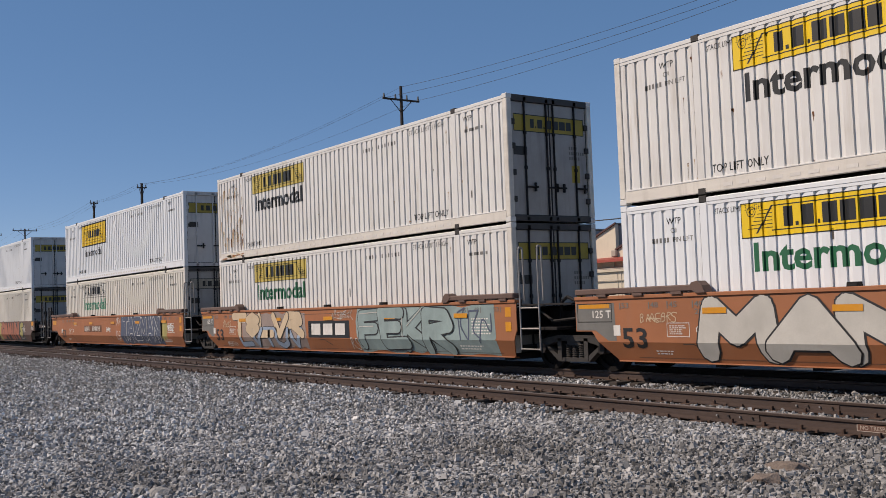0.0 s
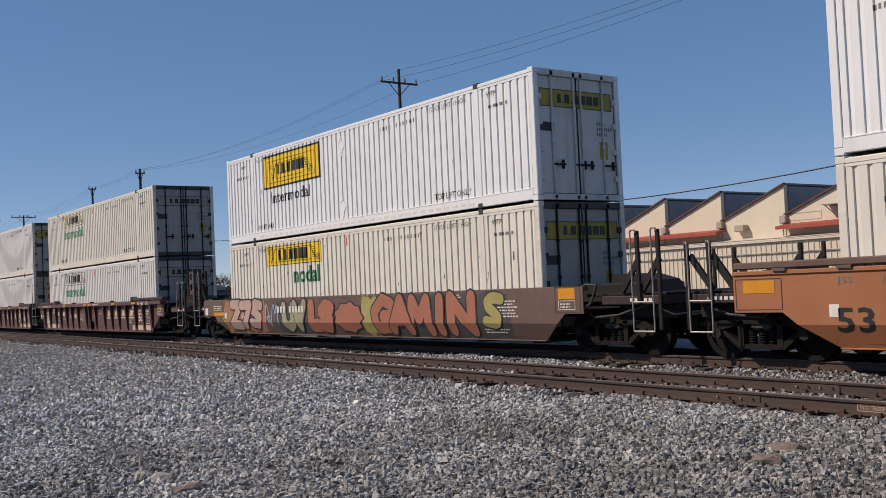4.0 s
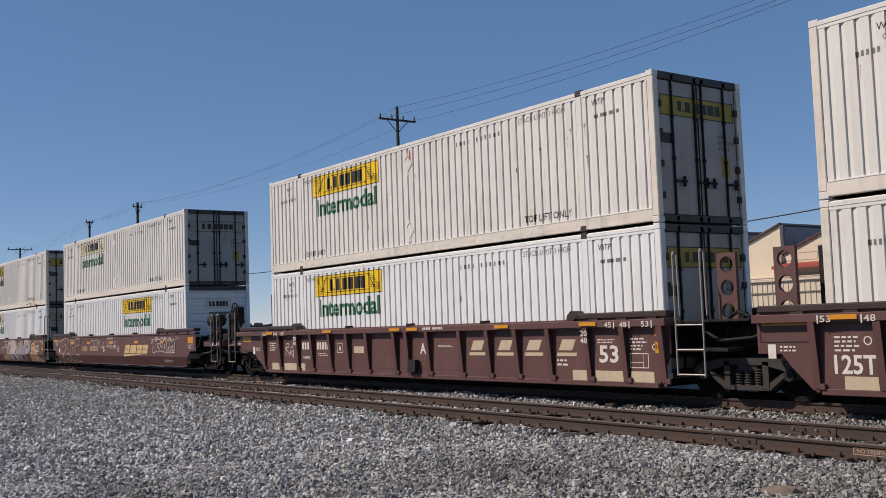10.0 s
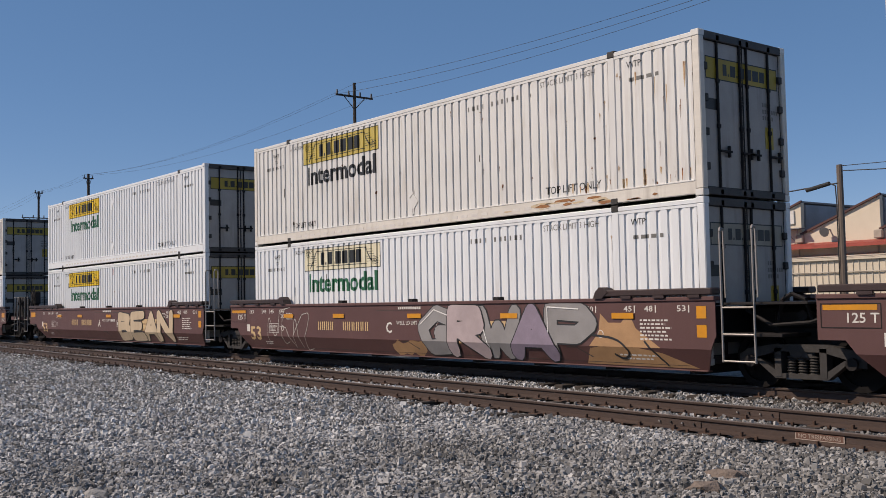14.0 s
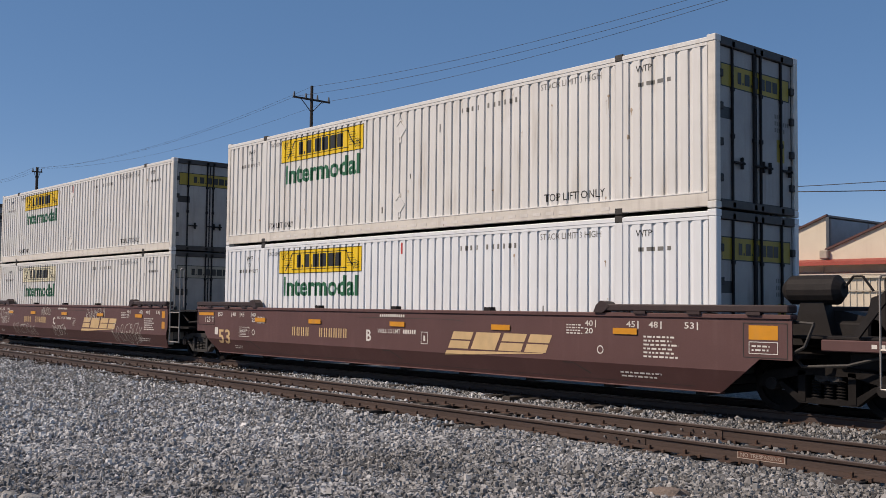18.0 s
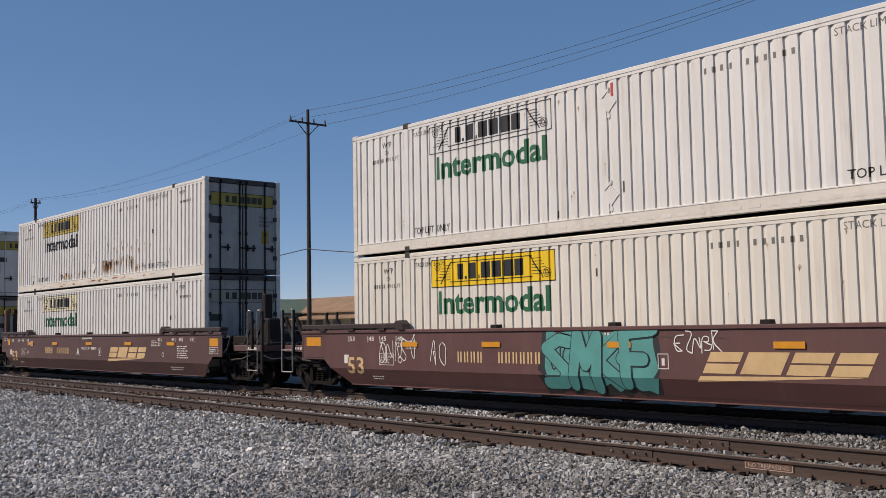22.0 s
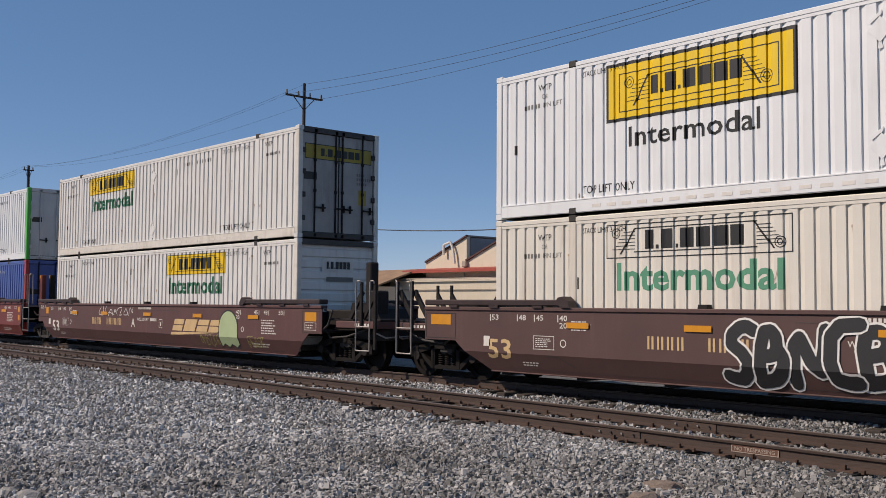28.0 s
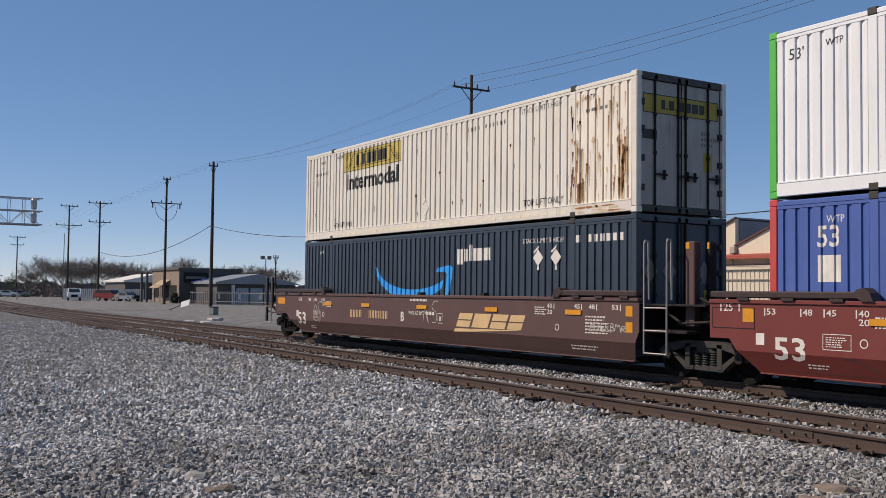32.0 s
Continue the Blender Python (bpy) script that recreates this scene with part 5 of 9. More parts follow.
def well_car(i, x, paint, letter_paint, left, right, ribbed, label, unit_letter=""):
    """One well unit, its empty at rail height below the left end of its containers. left, right: 'joint' (shared truck) or 'coupler'."""
    car = thing("well_car", label, "well car", (x, FACE_Y, 0), "cars of the train")
    CARRIED.append((car, (x, FACE_Y, 0)))
    x0 = -1.9 if left == "coupler" else -1.15
    x1 = LEN + (1.45 if right == "coupler" else 0.32)
    cut0 = (1.85, 0.95) if left == "coupler" else (1.0, 0.45)
    cut1 = (1.35, 0.55) if right == "coupler" else (0.3, 0.02)
    low = i == 3                 # a shallower car with a plain top edge
    kind = (left, right, ribbed, low)
    for far in (False, True):
        put("side", shared(("side_sheet", kind, far), lambda: side_sheet(x0, x1, cut0, cut1, far, 0.0 if ribbed else 0.19, 1.39 if low else 1.50)), paint, car)
        ys = SIDE if not far else FARS
        d = 1 if not far else -1
        put("top_chord", shared(("chord", kind, far), lambda: Shape().cbox(x0, x1, ys + d * 0.025, ys + d * 0.17, 1.30, 1.40, 0.012) if low else Shape().cbox(x0, x1, ys - d * (0.15 if ribbed else 0.03), ys + d * 0.17, 1.33 if ribbed else 1.455, 1.53 if not ribbed else 1.47, 0.012)), paint, car)
        put("bottom_flange", shared(("flange", kind, far), lambda: Shape().cbox(x0 + cut0[0], x1 - cut1[0], ys + d * 0.16, ys + d * 0.30, 0.25, 0.275, 0.006)), paint, car)
        # raised guide plates over the ends
        for a, b in () if low else ((x0 + 0.05, 2.05), (13.95, x1 - 0.02)):
            def guide():
                up = 0.0 if ribbed else 0.055
                s = Shape().cbox(a, b, ys - d * 0.06, ys + d * 0.20, 1.50 + up, 1.62 + up, 0.02)
                xc = b if a < 5 else a
                sg = 1 if a < 5 else -1
                s.prism([(xc - sg * 0.05, 1.47 + up), (xc + sg * 0.16, 1.47 + up), (xc + sg * 0.10, 1.60 + up), (xc, 1.68 + up), (xc - sg * 0.12, 1.66 + up), (xc - sg * 0.2, 1.58 + up)], "y", ys - d * 0.07, ys + d * 0.16)
                for k in range(3):
                    gx = a + (b - a) * (0.2 + 0.3 * k)
                    s.box(gx, gx + 0.25, ys - d * 0.065, ys - d * 0.03, 1.46 + up, 1.51 + up)
                return s
            put("container_guide", shared(("guide", kind, far, a < 5), guide), GRIMY if paint in (ORANGE, GRIMY) else GUIDE, car, label="dark steel guide plate")
        for bx in () if low else (5.0, 8.0, 11.0):
            put("guide_lug", shared(("lug", far, bx, ribbed), lambda: Shape().prism([(bx - 0.1, 1.465), (bx + 0.1, 1.465), (bx + 0.08, 1.55 if ribbed else 1.60), (bx - 0.08, 1.55 if ribbed else 1.60)], "y", ys - d * 0.02, ys + d * 0.14)), BLACKISH, car)
    # bottom of the well and its cross members
    for k in range(9):
        put("cross_member", shared("cross", lambda: Shape().box(-0.12, 0.12, SIDE + 0.24, FARS - 0.24, 0.20, 0.33)), BLACKISH, car, (0.3 + k * (LEN - 0.6) / 8, 0, 0))
    put("well_end", shared(("bulk", kind, 0), lambda: Shape().cbox(-0.28, -0.10, SIDE + 0.05, FARS - 0.05, 0.75, 1.36, 0.02).cbox(x0, -0.2, SIDE + 0.1, FARS - 0.1, 0.86, 0.92, 0.01)), BLACKISH, car)
    put("well_end", shared(("bulk", kind, 1), lambda: Shape().cbox(LEN + 0.10, LEN + 0.28, SIDE + 0.05, FARS - 0.05, 0.75, 1.36, 0.02).cbox(LEN + 0.2, LEN + 1.5, SIDE + 0.1, FARS - 0.1, 0.86, 0.92, 0.01)), BLACKISH, car)
    put("draft_sill", shared(("sill_l", left), lambda: Shape().cbox(-1.65 if left == "joint" else -3.3, 0.0, WID / 2 - 0.32, WID / 2 + 0.32, 0.70, 1.05, 0.03)), BLACKISH, car)
    put("draft_sill", shared(("sill_r", right), lambda: Shape().cbox(LEN, LEN + (1.65 if right == "joint" else 3.3), WID / 2 - 0.32, WID / 2 + 0.32, 0.70, 1.05, 0.03)), BLACKISH, car)
    if ribbed:
        for rx in RIB_AT:
            put("rib", shared("rib", lambda: Shape().prism([(SIDE, 1.38), (SIDE - 0.13, 1.38), (SIDE - 0.13, 1.30), (SIDE - 0.03, 0.24), (SIDE + 0.01, 0.24)], "x", -0.03, 0.03).prism([(SIDE - 0.12, 1.34), (SIDE - 0.145, 1.34), (SIDE - 0.05, 0.3), (SIDE - 0.025, 0.3)], "x", -0.06, 0.06).cbox(0.04, 0.14, SIDE - 0.06, SIDE, 0.28, 0.38, 0.01)), paint, car, (rx, 0, 0))
        put("folding_step", shared("fold_step", lambda: Shape().prism([(SIDE - 0.05, 0.34), (SIDE - 0.16, 0.36), (SIDE - 0.13, 0.66), (SIDE - 0.03, 0.66)], "x", 8.12, 8.44)), BLACKISH, car, label="dark steel step folded against the side")
        put("bottom_strip", shared(("strip", kind), lambda: Shape().cbox(0, LEN, SIDE - 0.03, SIDE + 0.12, 0.20, 0.30, 0.01)), paint, car)
    # ends
    if right == "joint":
        truck(car, LEN + 1.58, WID / 2)
        steps = put("ladder", shared("lad_r", lambda: joint_ladder(0)), SHINY, car)
        for k in range(3):
            put("rung", shared(("lad_rung", k), lambda: joint_ladder(k + 1)), SHINY, steps)
        for k, (px, py, pw, pm) in () if i < 13 else enumerate(((LEN + 1.20, SIDE + 0.36, 0.24, paint), (LEN + 1.50, SIDE + 0.62, 0.10, BLACKISH))):
            post = put("end_post", shared(("epost", k), lambda: Shape().cbox(px, px + pw, py, py + 0.18, 1.0, 2.62, 0.02)), pm, car)
            put("post_cap", shared(("ecap", k), lambda: Shape().cbox(px + 0.02, px + min(pw, 0.14) - 0.02, py - 0.008, py, 2.48, 2.60, 0.003)), AMBER, post)
        put("end_platform", shared("plat_r", lambda: Shape().cbox(LEN + 0.2, LEN + 1.95, SIDE + 0.12, FARS - 0.12, 1.38, 1.42, 0.006)), BLACKISH, car)
        put("connector_wall", shared("connw", lambda: Shape().cbox(LEN + 0.35, LEN + 2.6, WID / 2 - 0.62, WID / 2 + 0.62, 0.55, 1.36, 0.05)), BLACKISH, car)
        put("connector_gear", shared("conn", lambda: Shape().cbox(LEN + 0.9, LEN + 2.4, 0.55, 0.8, 1.0, 1.3, 0.05).tube((LEN + 1.6, 0.3, 1.2), (LEN + 1.6, WID - 0.3, 1.2), 0.09, 8).path([(LEN + 0.7, 0.1, 1.3), (LEN + 1.2, 0.05, 1.05), (LEN + 1.9, 0.05, 1.1), (LEN + 2.5, 0.1, 1.3)], 0.03)), BLACKISH, car)
        put("tall_hose", shared("those", lambda: Shape().path([(LEN + 1.15, 0.3, 1.0), (LEN + 1.28, 0.25, 1.45), (LEN + 1.45, 0.25, 1.55), (LEN + 1.66, 0.3, 1.45), (LEN + 1.75, 0.35, 1.1)], 0.035)), BLACKISH, car)
    if ribbed:
        for k, (px, py) in enumerate(((-1.13, 0.3), (-0.70, 0.95))) if left == "joint" else ():
            put("perforated_post", shared(("perf", k), lambda: perforated(px, py)), paint if k == 0 else BLACKISH, car)
        if right == "joint":
            put("perforated_post", shared(("perf", 2), lambda: perforated(LEN + 0.85, 0.5)), paint, car)
    if left == "coupler":
        coupler_end(car, paint, -1, i)
    if right == "coupler":
        coupler_end(car, paint, 1, i)
    side_lettering(car, i, paint, letter_paint, left, right, unit_letter, ribbed)
    return car


def perforated(x, y, w=0.42, z0=1.35, cells=3, t=0.07):
    """An upright plate with round holes in it."""
    bm = bmesh.new()
    n = 16
    for c in range(cells):
        cx, cz, r = x + w / 2, z0 + w * (c + 0.5), w * 0.34
        loops = []
        for q in range(n):
            a = 6.2832 * q / n
            m = max(abs(math.cos(a)), abs(math.sin(a)))
            loops.append([bm.verts.new((cx + k * math.cos(a), yy, cz + k * math.sin(a))) for yy in (y, y + t) for k in (r, w / 2 / m)])
        for a, b in zip(loops, loops[1:] + loops[:1]):
            for i0, i1 in ((0, 1), (1, 3), (3, 2), (2, 0)):
                bm.faces.new((a[i0], a[i1], b[i1], b[i0]))
    bmesh.ops.remove_doubles(bm, verts=bm.verts[:], dist=0.001)
    return Shape().bm(bm)


def coupler_end(car, paint, sg, i):
    """The outer end of a car: truck, platform, hand rails, steps, braces, hand brake, coupler."""
    def X(a):
        return LEN + a if sg > 0 else -a

    def bx(s, a0, a1, *r):
        return s.cbox(X(a0), X(a1), *r)

    def bar(s, p, q, w=0.055, t=0.03):
        """A flat bar between two points of one upright plane (a, z) at y."""
        (a0, z0, y), (a1, z1) = p, q
        u = Vector((X(a1) - X(a0), 0, z1 - z0)).normalized()
        n = Vector((-u.z, 0, u.x)) * w
        c = [(X(a0) + n.x, z0 + n.z), (X(a1) + n.x, z1 + n.z), (X(a1) - n.x, z1 - n.z), (X(a0) - n.x, z0 - n.z)]
        return s.prism(c, "y", y - t, y + t)
    key = "R" if sg > 0 else "L"
    first, second = (2.78, 3.30) if sg > 0 else (2.40, 2.90)
    end = second + 0.16
    tall = 2.42 if i == 3 else 2.10
    truck(car, X(1.75), WID / 2, TRUCKBLACK)
    put("end_platform", shared(("cplat", key), lambda: bx(Shape(), 1.3, end, SIDE + 0.25, FARS - 0.25, 1.17, 1.22, 0.01)), BLACKISH, car)
    put("end_beam", shared(("cbeam", key), lambda: bx(Shape(), first - 0.95, end, SIDE + 0.14, FARS - 0.14, 1.00, 1.17, 0.015)), GUIDE if paint in (ORANGE, GRIMY) else paint, car, label="painted end beam")
    put("end_mark", shared(("cmark", key), lambda: flat([rect(X(first) - 0.06 + 0.12 * k, X(first) + 0.02 + 0.12 * k, 1.06, 1.12) for k in range(-1, 4)])), DIRTYWHITE, car, (0, SIDE + 0.136, 0))
    put("under_beam", shared(("cunder", key), lambda: bx(Shape(), first - 0.7, end, SIDE + 0.5, FARS - 0.5, 0.72, 1.00, 0.03)), BLACKISH, car)
    put("coupler", shared(("coupler", key), lambda: bx(bx(Shape(), 3.0, 3.55, WID / 2 - 0.12, WID / 2 + 0.12, 0.70, 0.95, 0.03), 3.5, 3.72, WID / 2 - 0.2, WID / 2 + 0.2, 0.66, 0.98, 0.05)), GEAR, car)
    put("uncoupling_lever", shared(("cuncoup", key), lambda: Shape().path([(X(end - 0.05), SIDE + 0.1, 0.92), (X(end + 0.04), SIDE + 0.35, 0.80), (X(end + 0.08), WID / 2 - 0.3, 0.84)], 0.018)), SHINY, car)
    for k, a in enumerate((first, second)):
        put("stanchion", shared(("cstan", key, k, tall), lambda: bx(Shape(), a + 0.045, a + 0.135, SIDE + 0.09, SIDE + 0.15, 0.52 if k else 1.0, tall - 0.02, 0.012)), BLACKISH, car, label="dark flat upright bar")
        put("hand_rail", shared(("crail", key, k, tall), lambda: Shape().path([(X(a), SIDE + 0.03, 1.06), (X(a), SIDE + 0.03, tall - 0.04), (X(a + 0.03), SIDE + 0.03, tall), (X(a + 0.09), SIDE + 0.06, tall), (X(a + 0.10), SIDE + 0.08, tall - 0.06)], 0.017, 6)), SHINY, car)
        put("brace", shared(("cbrace", key, k), lambda: bar(Shape(), (a + 0.06, 1.86, SIDE + 0.18), (a - 0.42, 1.24))), BLACKISH, car, label="dark slanting brace")
        put("brace", shared(("cbraceb", key, k), lambda: bar(Shape(), (a - 0.35, 1.80, FARS - 0.18), (a + 0.1, 1.24))), BLACKISH, car, label="dark slanting brace")
        put("stanchion", shared(("cstanf", key, k), lambda: bx(Shape(), a - 0.4, a - 0.32, FARS - 0.2, FARS - 0.14, 1.2, 2.05, 0.012)), BLACKISH, car, label="dark flat upright bar")
    stirrup = put("stirrup", shared(("cstir", key), lambda: Shape().path([(X(first), SIDE + 0.03, 1.06), (X(first), SIDE + 0.03, 0.50), (X(second), SIDE + 0.03, 0.50), (X(second), SIDE + 0.03, 1.06)], 0.017, 6)), SHINY, car, label="pale steel step stirrup")
    put("step", shared(("cstep", key), lambda: Shape().tube((X(first), SIDE + 0.03, 1.05), (X(second), SIDE + 0.03, 1.05), 0.018, 6)), SHINY, stirrup)
    put("truck_lever", shared(("clever", key), lambda: Shape().path([(X(1.2), 0.05, 1.0), (X(1.5), 0.0, 0.75), (X(2.2), 0.0, 0.8), (X(2.9), 0.1, 1.0)], 0.026)), GEAR, car)
    put("platform_wall", shared(("cwall", key), lambda: bx(bx(Shape(), 0.3, 2.2, WID / 2 - 0.6, WID / 2 + 0.6, 1.02, 1.42, 0.03), 0.35, end, WID / 2 - 0.5, WID / 2 + 0.5, 0.45, 1.02, 0.03)), BLACKISH, car)
    put("housing", shared(("chouse", key), lambda: Shape().prism([(X(1.2), 1.2), (X(2.5), 1.2), (X(2.3), 1.46), (X(1.75), 1.60), (X(1.35), 1.60)], "y", 0.75, 1.7)), BLACKISH, car, label="low black sloped housing")
    put("end_pipe", shared(("cpipe", key), lambda: Shape().path([(X(1.4), SIDE + 0.12, 1.42), (X(1.75), SIDE + 0.10, 1.40), (X(1.62), SIDE + 0.06, 1.05), (X(1.25), SIDE + 0.06, 0.86)], 0.026)), GEAR, car)
    put("air_hose", shared(("hose", key), lambda: Shape().path([(X(3.2), WID / 2 - 0.4, 0.85), (X(3.45), WID / 2 - 0.42, 0.6), (X(3.7), WID / 2 - 0.4, 0.55)], 0.03)), RUBBER, car)
    if sg > 0 and i in (4, 7, 10) or sg < 0 and i == 3:
        a, z = ((3.0, 2.25) if i != 4 else (3.0, 1.86)) if sg > 0 else (1.63, 1.62)
        wheel = put("brake_wheel", shared(("bwheel", key, i == 4), lambda: Shape().ring((X(a), 0, z), 0.27, 0.03, "y", 0.60, 0.63, 20)), BLACKISH, car)
        for k in range(4):
            put("wheel_spoke", shared(("bspoke", key, k, i == 4), lambda: Shape().tube((X(a) - 0.25 * math.cos(k * 0.785), 0.615, z - 0.25 * math.sin(k * 0.785)), (X(a) + 0.25 * math.cos(k * 0.785), 0.615, z + 0.25 * math.sin(k * 0.785)), 0.014, 5)), BLACKISH, wheel)
        put("brake_gear_box", shared(("bgear", key, i == 4), lambda: bx(bx(Shape(), a - 0.28, a + 0.1, 0.66, 0.95, z - 0.5, z + 0.12, 0.05), a - 0.16, a, 0.7, 0.9, 1.1, z - 0.4, 0.02)), BLACKISH, car)
    if sg > 0 and i in (7, 10):
        put("air_tank", shared(("btank", key), lambda: Shape().tube((X(1.0), 0.62, 1.92), (X(1.75), 0.62, 1.92), 0.23, 16).tube((X(0.88), 0.62, 1.92), (X(1.0), 0.62, 1.92), 0.13, 16, 0.23).tube((X(1.75), 0.62, 1.92), (X(1.85), 0.62, 1.92), 0.23, 16, 0.12).path([(X(1.85), 0.62, 1.95), (X(2.0), 0.6, 2.12), (X(2.15), 0.6, 2.12), (X(2.3), 0.62, 1.9)], 0.02)), BLACKISH, car)
        put("tank_saddle", shared(("bsad", key), lambda: Shape().prism([(X(1.05), 1.2), (X(1.7), 1.2), (X(1.55), 1.78), (X(1.2), 1.78)], "y", 0.5, 0.75)), BLACKISH, car)
        put("gear_column", shared(("bcol", key), lambda: bx(Shape().prism([(X(2.05), 1.2), (X(2.75), 1.2), (X(2.62), 1.95), (X(2.2), 1.8)], "y", 0.75, 0.95), 2.62, 2.86, 0.6, 0.85, 1.1, 2.30, 0.04)), BLACKISH, car)
    if sg > 0 and i in (13, 16):
        put("gear_column", shared(("bcol13", key), lambda: bx(bx(Shape(), 1.75, 1.98, 0.85, 1.1, 1.1, 2.6, 0.03), 2.0, 2.4, 0.7, 1.1, 1.1, 1.9, 0.04)), BLACKISH, car)
    if sg > 0 and i == 4:
        for k in range(2):
            put("perforated_post", shared(("cperf", key, k), lambda: perforated(X(1.42 + 0.52 * k), 0.85 + 0.3 * k, 0.42, 1.3, 3)), BLACKISH if k else paint, car, label="upright plate with round holes")
    if sg < 0 and i == 6:
        put("perforated_post", shared(("cperf", key, 3), lambda: perforated(X(1.27), 0.6, 0.42, 1.4, 3)), paint, car)


def proud(s):
    """On the chord that stands out before the ribs."""
    s.v = [(x, y - 0.152, z) for x, y, z in s.v]
    return s


PALETAN = material("pale_tan_panel_paint", (0.50, 0.42, 0.30), 0.6, vary=0.12, scale=4, bump=0.03, streak=0.4, streak_color=(0.25, 0.16, 0.1))


def proud_by(s, d):
    s.v = [(x, y - d, z) for x, y, z in s.v]
    return s


def side_lettering(car, i, paint, ink, left, right, letter, ribbed):
    def tag(name, key, make, m, label=""):
        if key not in CACHE:
            laid = make()
            if ribbed:
                laid.v = [(x, y + SIDE - 0.005, z) for x, y, z in laid.v]
            else:
                laid = on_side(laid)
            if name == "reflector":
                laid.v = [(x, y - 0.019, z) for x, y, z in laid.v]
            CACHE[key] = laid.mesh(name)
        put(name, CACHE[key], m, car, label=label)
    coup = left == "coupler"
    lx = -1.80 if coup else -1.05
    if ribbed:
        for k, a in enumerate((0.3, 3.92, 7.38, 8.15, 11.62, 14.28)):
            tag("reflector", ("refl_rib", k), lambda: proud(flat([rect(a, a + 0.47, 1.37, 1.445)])), AMBER)
    elif i != 3:
        for k, a in enumerate((2.1, 4.65, 7.88, 11.13, 14.2)):
            tag("reflector", ("refl", k), lambda: flat([rect(a, a + 0.52, 1.155, 1.26)]), AMBER)
    if i == 3:
        tag("end_reflector", "er_low", lambda: flat([rect(-1.02, -0.12, 0.86, 0.97)]), AMBER)
        tag("small_print", "sp_low", lambda: flat(bars_text(-1.02, 1.02, 0.8, 0.2, 3, random.Random(5))), DIRTYWHITE)
        tag("paper_label", "pl_low", lambda: flat([rect(-1.76, -1.52, 0.88, 1.12)]), DIRTYWHITE)
        tag("number_strip", "ns_low", lambda: proud_by(flat([rect(3.99 + q * 0.2, 3.99 + 0.13 + q * 0.2, 0.94, 0.94 + 0.19) for q in (0, 1, 2, 4, 5, 6, 7, 8)]), 0.03), DIRTYWHITE)
    elif coup:
        tag("end_plate", "ep_c", lambda: flat(outline(lx - 0.06, lx + 0.86, 0.88, 1.40, 0.012)), GEAR)
        tag("end_reflector", "er_c", lambda: flat([rect(lx + 0.10, lx + 0.72, 1.16, 1.37)]), AMBER)
    else:
        if paint in (BROWN, RED) or i == 16:
            tag("end_reflector", "er_j2", lambda: flat([rect(lx + 0.66, lx + 0.90, 1.14, 1.38)]), AMBER)
        if paint is ORANGE:
            def dark_end():
                s = flat([[(lx - 0.08, 0.86), (lx + 0.45, 0.86), (lx + 0.80, 0.66), (lx + 1.02, 0.66), (lx + 0.98, 1.39), (lx - 0.08, 1.39)]])
                s.v = [(x, y + 0.003, z) for x, y, z in s.v]
                return s
            tag("dark_end_panel", "dark_end", dark_end, DECALGREY, "dark grey painted end of the side")
        tag("end_plate", "ep_j", lambda: flat(outline(lx - 0.04, lx + 0.92, 1.02, 1.39, 0.014)), BLACKISH)
        if not (paint in (BROWN, RED) or i == 16):
            tag("end_reflector", "er_j", lambda: flat([rect(lx, lx + 0.86, 1.29, 1.37)]), AMBER)
    if right == "coupler":
        rx = LEN + 0.72
        tag("end_plate", ("epr_c", i == 3), lambda: flat(outline(rx - 0.1, rx + 0.66, 0.86, 1.40, 0.012)), GEAR)
        tag("end_reflector", "err_c", lambda: flat([rect(rx, rx + 0.5, 1.14, 1.36)]), AMBER)
        tag("notice_box", "nbr_c", lambda: flat(outline(rx, rx + 0.5, 0.92, 1.11, 0.012) + bars_text(rx + 0.05, 0.95, 0.4, 0.12, 2, random.Random(3))), DIRTYWHITE)
    else:
        rx = LEN - 0.16
        for k, z in enumerate((1.16, 0.84)):
            tag("end_reflector", ("err_j", k), lambda: flat([rect(rx + 0.1, rx + 0.3, z, z + 0.21)]), AMBER)
    big = DECALBLACK if paint is ORANGE else DIRTYWHITE if i > 15 else ink
    if not ribbed and i != 3:
        nx = 0.02 if coup else 0.12 if i < 16 else 0.28
        tag("number_53", ("n53", nx), lambda: shift(words_shape("53", 0.39, 0.018, 0.64), nx, 0.52), big, "large number 53")
    if ribbed:
        tag("number_53", ("n53", 1, 1), lambda: shift(words_shape("53", 0.34, 0.024, 0.52), 14.64, 0.65), DIRTYWHITE, "white number 53")
        if not coup:
            tag("mark_125t", ("n125", 1), lambda: shift(words_shape("125T", 0.30, 0.022, 0.72), 0.24, 0.53), DIRTYWHITE, "white mark 125T")
    elif not coup:
        tag("mark_125t", ("n125", 0, paint in (BROWN, RED) or i == 16), lambda: shift(words_shape("125 T", 0.15, 0.012, 0.50), -0.9 if paint in (BROWN, RED) or i == 16 else -0.66, 1.32 if paint in (BROWN, RED) or i == 16 else 1.10), DIRTYWHITE)
    for n, mx, ex in () if i == 3 else (("53", 0.08, 16.15), ("48", 0.82, 15.60), ("45", 1.27, 15.20)) if ribbed else (("53", 0.08, 15.92), ("48", 0.82, 15.2), ("45", 1.27, 14.72), ("40", 1.86, 13.78), ("20", 1.86, 13.78)):
        z = (1.28 if n != "20" else 1.145) + (0.05 if ribbed and n != "20" else 0)
        col = DECALGREY if paint is ORANGE else DIRTYWHITE
        lift = proud if ribbed and n != "20" else (lambda s: s)
        tag("length_mark", ("lm", n, 0, ribbed), lambda: lift(shift(words_shape(n, 0.105, 0.01, 0.19), mx + 0.05, z)), col)
